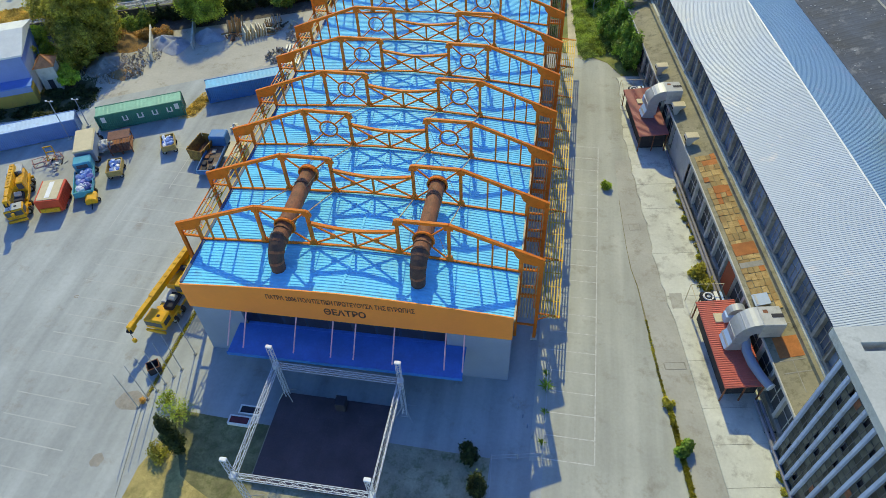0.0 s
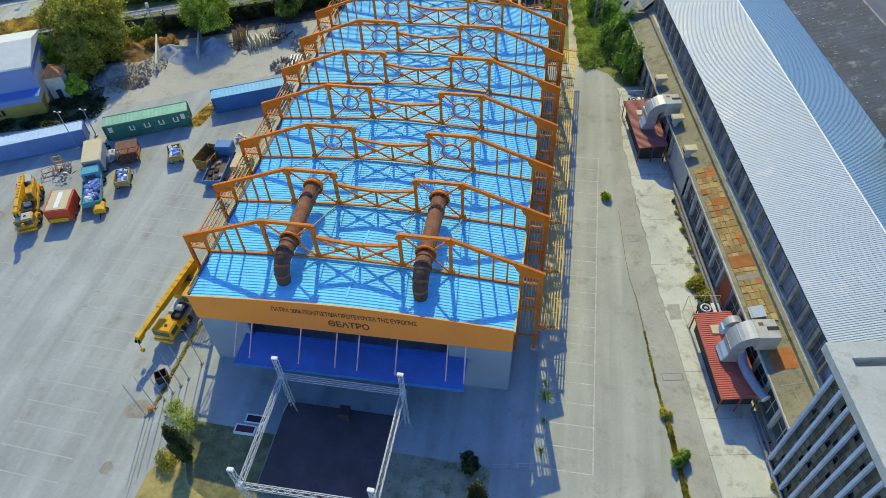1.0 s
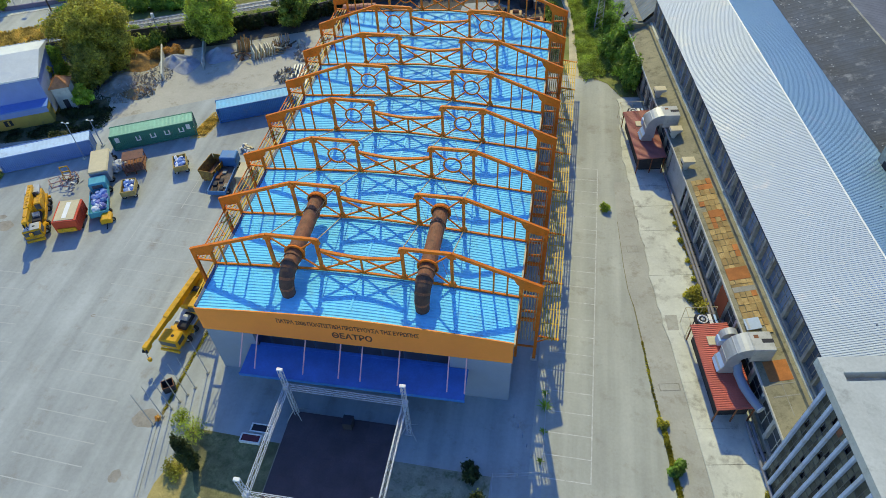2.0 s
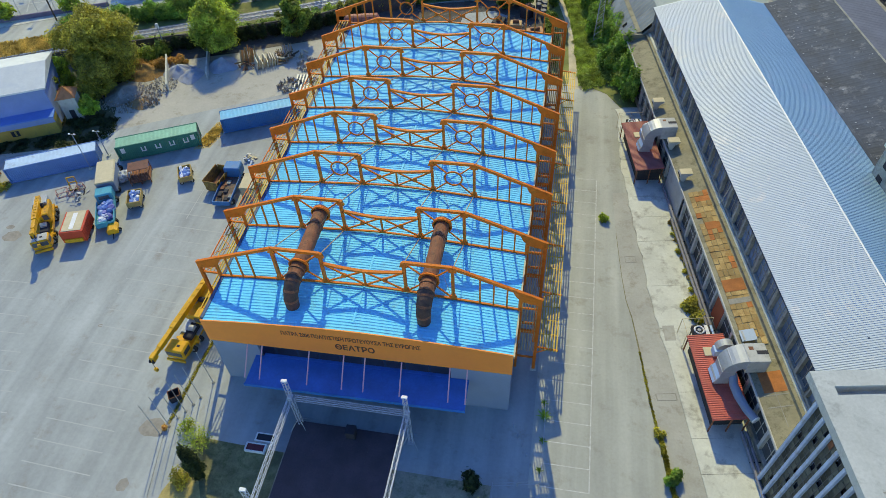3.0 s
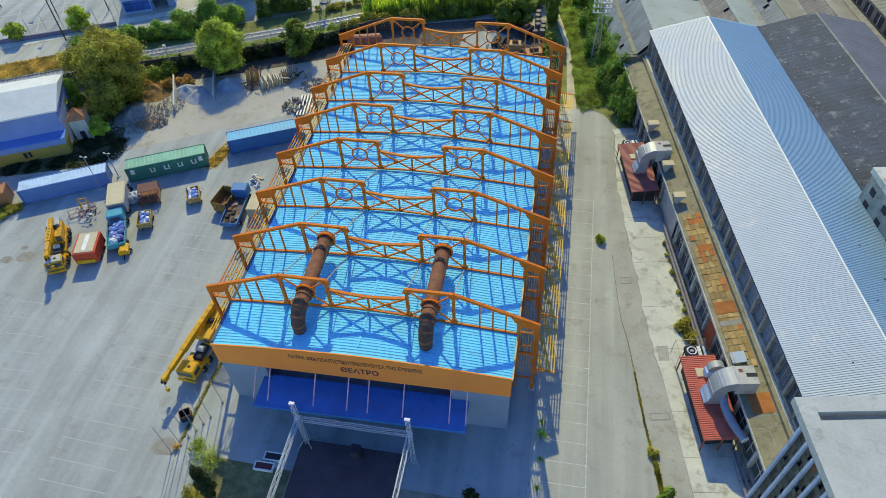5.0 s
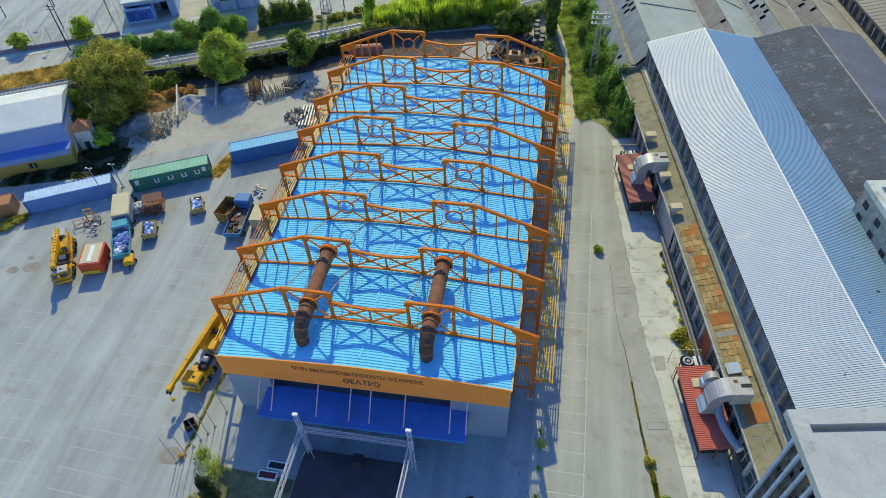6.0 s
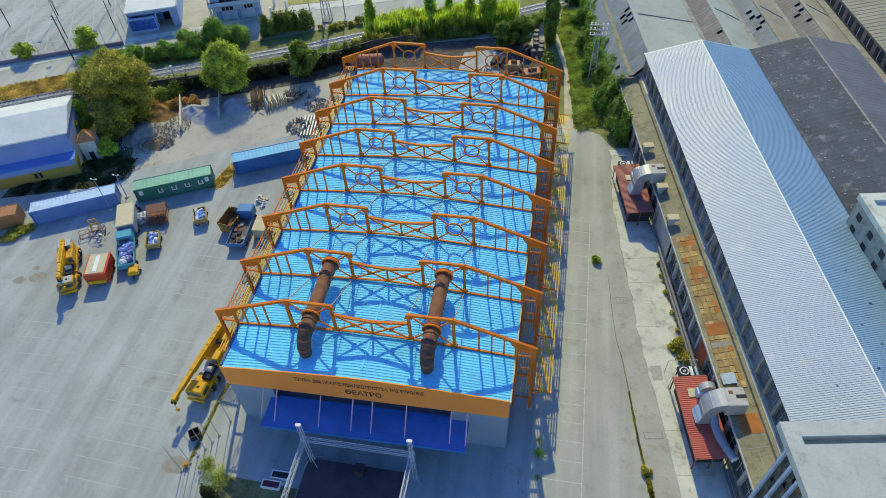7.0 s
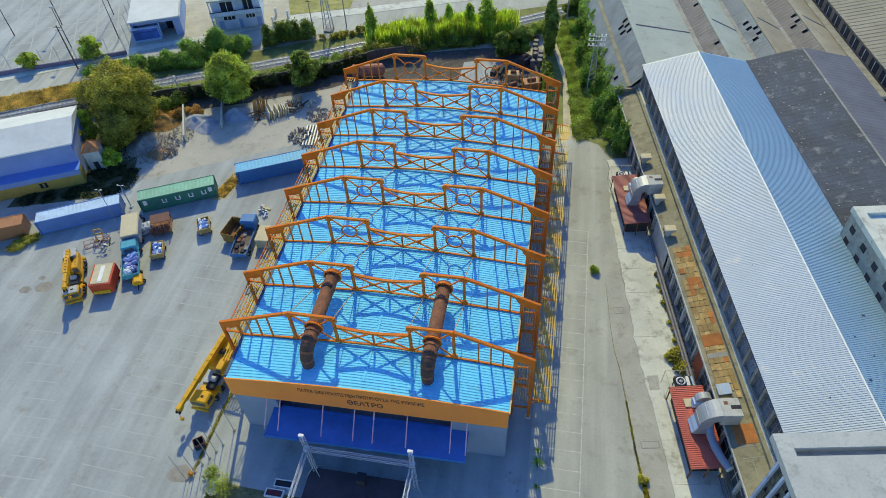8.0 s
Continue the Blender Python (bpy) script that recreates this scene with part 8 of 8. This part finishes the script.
# Plants round the stage.
poplar(-38.8, -3.95, 7.2, 1.0, 51, LEAF_CYPRESS, 5200, "cypress_tree", "slim dark cypress beside the forecourt", 0.13)
bush(-40.6, -0.4, 1.7, 2.4, 52, LEAF_LIGHT, "loose light green shrub beside the forecourt", 900, 0.1)
bush(-42.2, 0.6, 1.2, 1.6, 53, LEAF_LIGHT, "loose light green shrub beside the flagpoles", 330, 0.14)
bush(-40.9, -4.6, 1.3, 1.3, 54, LEAF_OLIVE, "olive green shrub on dry grass", 800, 0.13)
bush(-44.9, 0.5, 0.42, 0.6, 58, LEAF_BRUSH, "dry brown bush at the kerb", 420, 0.1)
poplar(-10.4, -3.9, 4.8, 1.0, 55, LEAF_CYPRESS, 3600, "cypress_tree", "slim dark cypress beside the low fence", 0.13)
bush(-12.0, -0.4, 1.3, 1.4, 56, LEAF_CYPRESS, "dark green shrub in the shade", 900, 0.2)
bush(-10.6, -3.6, 0.7, 3.6, 57, LEAF_BRIGHT, "light green creeper on the cypress", 110, 0.14)
# Spiky plants beside the columns.
for i, (x, y) in enumerate(((-4.95, 8.0), (-5.0, 9.6), (-4.9, 5.2), (-5.0, 2.0))):
    root = thing("agave", Matrix.Translation((x, y, 0)), "spiky green agave beside the fence", "plant", "agaves")
    r = random.Random(i)
    m = Mesh()
    k = 26 if i == 0 else 12
    for j in range(k):
        a, e = j * 2.4, 0.3 + 1.1 * j / k
        ln = (1.1 if i == 0 else 0.6) * r.uniform(0.8, 1.1)
        dx, dy, dz = math.cos(a) * math.cos(e), math.sin(a) * math.cos(e), math.sin(e)
        px, py = -math.sin(a) * 0.07, math.cos(a) * 0.07
        m = Mesh().add([(px, py, 0.02), (-px, -py, 0.02), (dx * ln * 0.5 - px, dy * ln * 0.5 - py, dz * ln * 0.6), (dx * ln, dy * ln, dz * ln * 0.9), (dx * ln * 0.5 + px, dy * ln * 0.5 + py, dz * ln * 0.6)], [(0, 1, 2, 4), (4, 2, 3)])
        part("leaf", m, LEAF_IVY, root)


def hedge(name, line, width, h, count, seed, mat, label, size=0.22, cat="hedge", gaps=0.0):
    r = random.Random(seed)
    blobs = []
    pts = [Vector(p) for p in line]
    for a, b in zip(pts[:-1], pts[1:]):
        k = max(1, int((b - a).length / (width * 0.2)))
        for i in range(k):
            if r.random() < gaps:
                continue
            p = a.lerp(b, (i + r.random() * 0.5) / k)
            hh = h * r.uniform(0.6, 1.15)
            blobs.append((p.x + r.uniform(-0.42, 0.42) * width, p.y + r.uniform(-0.42, 0.42) * width, hh * r.uniform(0.35, 0.7), width * r.uniform(0.2, 0.42), width * r.uniform(0.2, 0.42), hh * r.uniform(0.3, 0.5)))
    ob = new(name, leaves(name, blobs, count, size, seed, mat))
    return tagged(ob, label, cat, kind="stuff")


hedge("scrub", [(-50, 88.2), (-44.5, 91.6), (-36, 94.6)], 2.2, 3.6, 11200, 19, LEAF_OLIVE, "olive scrub hanging over the boundary wall", 0.2, "scrub", 0.1)
hedge("scrub", [(-80, 71.6), (-77, 73.0), (-67, 76.9), (-54, 82.9), (-46, 88.6)], 1.1, 2.9, 26000, 20, LEAF_CYPRESS, "very dark ivy hanging down the boundary wall", 0.2, "scrub", 0.0)
hedge("hedge", [(-101.5, 77.6), (-96.5, 79.6), (-91.5, 81.6), (-85.5, 84.4), (-79.5, 87.2)], 3.8, 3.1, 50000, 1, LEAF_IVY, "dense continuous green hedge between road and railway", 0.19)
hedge("hedge", [(-84.2, 87.4), (-79.6, 89.0), (-75.2, 90.0), (-72.4, 91.2)], 4.8, 5.0, 30000, 2, LEAF_IVY, "tall green hedge between road and railway", 0.19)
hedge("hedge", [(-70, 93.4), (-66.5, 95.4), (-63, 97.2), (-60.5, 98.6)], 3.8, 3.9, 18000, 3, LEAF_DARK, "dark hedge beside the railway")
hedge("hedge", [(-59, 97.2), (-48, 102.0), (-40, 104.6)], 1.8, 1.4, 5600, 4, LEAF_OLIVE, "low scrub beside the railway", gaps=0.3)
hedge("scrub", [(-96, 70.4), (-86, 73.2), (-78, 75.8), (-70, 79.6), (-62, 83.6), (-52, 89.2), (-45, 93.6)], 2.6, 1.7, 34000, 5, LEAF_HERB, "green scrub above the boundary wall", 0.17, "scrub", 0.0)
hedge("scrub", [(-90, 66.5), (-84, 67.8), (-78, 70.5)], 3.0, 2.6, 8000, 6, LEAF_DARK, "dark scrub in front of the boundary wall", 0.21, "scrub")
hedge("scrub", [(-45, 93.2), (-36, 96), (-27, 98.5), (-18, 100.5)], 3.6, 2.4, 14400, 8, LEAF_DARK, "dark scrub behind the hall", 0.22, "scrub")
hedge("scrub", [(-18, 101.5), (-14, 103.4), (-10.5, 105.4)], 3.0, 3.2, 12000, 9, LEAF_HERB, "light green scrub by the railway", 0.2, "scrub")
hedge("scrub", [(-6.5, 115.2), (-3.0, 116.2), (0.5, 118.0)], 3.4, 3.4, 9000, 26, LEAF_DARK, "dark shrubs where the footpath ends", 0.2, "scrub")
tree(-15.6, 96.6, 5.6, 2.6, 31, LEAF_DARK, "dense dark tree behind the hall", 0.2, 0.1, 11000, 0.2)
tree(-18.8, 95.6, 4.8, 2.3, 32, LEAF_DARK, "dense dark tree behind the hall", 0.2, 0.1, 9000, 0.2)
# Climbing green over the grass bank and the workshop wall.
ivy = []
for i in range(13):
    ivy.append(fl(-0.3 + 1.3 * math.sin(i * 1.9), 69.5 + i * 3.2))
hedge("climbers", [(p[0] - 0.5, p[1]) for p in ivy], 3.2, 3.6, 42000, 10, LEAF_IVY, "thick green climbers and trees by the factory wall", 0.21, "climbers")
hedge("climbers", [fl(0.2, 66.5), fl(0.0, 70), fl(0.0, 74), fl(0.4, 79)], 2.4, 5.6, 16400, 11, LEAF_IVY, "green climbers on the annex wall", 0.22, "climbers", 0.1)
hedge("scrub", [(-0.6, 72), (-1.6, 80), (-2.4, 88), (-3.8, 97), (-5.4, 104), (-4.6, 110)], 4.4, 0.6, 46000, 12, LEAF_HERB, "low rough herbs on the bank", 0.14, "scrub", 0.05)
hedge("climbers", [(2.6, 71.5), (2.2, 80), (1.4, 90), (0.2, 100), (-1.6, 108)], 5.0, 1.0, 36000, 17, LEAF_HERB, "mat of green herbs along the bank", 0.16, "climbers")
r7 = random.Random(77)
vines = []
for i in range(95):
    yy = 79 + 36 * (i / 95) + r7.uniform(-0.3, 0.3)
    up = max(0.0, r7.gauss(0.1, 0.45) + 0.35 * math.sin(yy * 0.9))
    p = fl(0.2 + up * 0.9, yy)
    q = r7.uniform(0.35, 0.75)
    vines.append((p[0], p[1], 4.15 + up * 0.9, q, q * 1.2, q * 0.7))
    p = fl(-0.2, yy)
    vines.append((p[0], p[1], r7.uniform(1.0, 3.6), 0.5, 0.9, 0.9))
vine = new("climbers", leaves("climbers", vines, 24000, 0.2, 78, LEAF_IVY))
tagged(vine, "green climbers hanging over the eave of the workshop", "climbers", kind="stuff")
hedge("brushwood", [(-83.0, 64.4), (-80.6, 65.6), (-77.9, 66.4)], 3.4, 2.0, 15000, 28, LEAF_BRUSH, "dry orange-brown brushwood thrown on a heap", 0.14, "brushwood")
hedge("brushwood", [(-76.4, 68.6), (-74.4, 69.2)], 2.0, 1.2, 3600, 29, LEAF_BRUSH, "dry orange-brown brushwood behind the gravel", 0.14, "brushwood")
# Near-black leaves stand in for the deep shade before the kiosk.
hedge("shade_leaves", [(-86.6, 48.6), (-82.5, 49.4), (-78.6, 50.6)], 3.0, 0.6, 2600, 18, LEAF_CYPRESS, "near-black low leaves standing in for tree shade", 0.24, "scrub")
hedge("scrub", [(-8.2, 76), (-8.6, 84), (-9.4, 92)], 1.8, 2.2, 9000, 13, LEAF_DARK, "dark scrub between hall and footpath", 0.2, "scrub", 0.1)
blades("dry_grass_tufts", [(-126, 61.2), (-108, 70.4), (-98.5, 75.4)], 4.6, 0.6, 22000, 14, LEAF_GOLD, "dry golden grass beside the railway", "grass")
blades("bank_grass", [(-1.2, 72), (-1.9, 80), (-2.7, 88), (-4.2, 97), (-5.6, 104), (-5.0, 110)], 4.4, 0.55, 34000, 27, LEAF_HERB, "long green grass on the bank beside the footpath", "grass")
hedge("weeds", [(-89.4, 33.0), (-86.8, 33.0), (-88.5, 31.6), (-91.0, 30.4)], 2.4, 0.8, 4200, 15, LEAF_OLIVE, "olive weeds between the containers", 0.15, "weeds")
sheet("ground_dry_strip", [(-62.0, 45.6), (-59.6, 46.4), (-58.9, 49.6), (-58.7, 52.4), (-61.0, 52.8), (-61.6, 49.4)], 0.013, surface("sandy_dry_grass", (0.52, 0.39, 0.17), 0.95, vary=0.3, patch=0.6, grain=5.0, stain=(0.44, 0.42, 0.34), amount=0.5, bump=0.4), "sandy dry grass between the containers")
blades("dry_grass_tufts", [(-61.0, 47.0), (-60.4, 49.0), (-59.9, 51.6)], 2.0, 0.22, 1100, 16, LEAF_GOLD, "dry grass between the containers", "grass")
# More near-black leaves, added to soften the edge of the painted shade.
hedge("shade_leaves", [(-95.2, 42.0), (-90, 43.4), (-85.4, 44.6), (-81.0, 45.8), (-77.2, 47.6)], 3.6, 0.35, 5000, 22, LEAF_CYPRESS, "low near-black leaves filling out tree shade behind the container", 0.18, "scrub")
blades("weeds", [fl(-8.3, -14), fl(-8.3, -6), fl(-8.3, 1), fl(-8.3, 7), fl(-8.38, 13.3), fl(-8.2, 19.5)], 0.16, 0.18, 1000, 23, LEAF_OLIVE, "thin weeds growing out of the pavement joint", "weeds")
blades("weeds", [fl(-8.3, -3), fl(-8.25, 3.0), fl(-8.2, 9.6)], 0.4, 0.4, 1500, 24, LEAF_OLIVE, "green weeds growing out of the pavement joint", "weeds")
blades("weeds", [(-44.25, 23.0), (-44.25, 12.5), (-44.55, 8.0), (-44.75, 1.5)], 0.3, 0.16, 700, 25, LEAF_OLIVE, "dry yellow weeds along the kerb", "weeds")
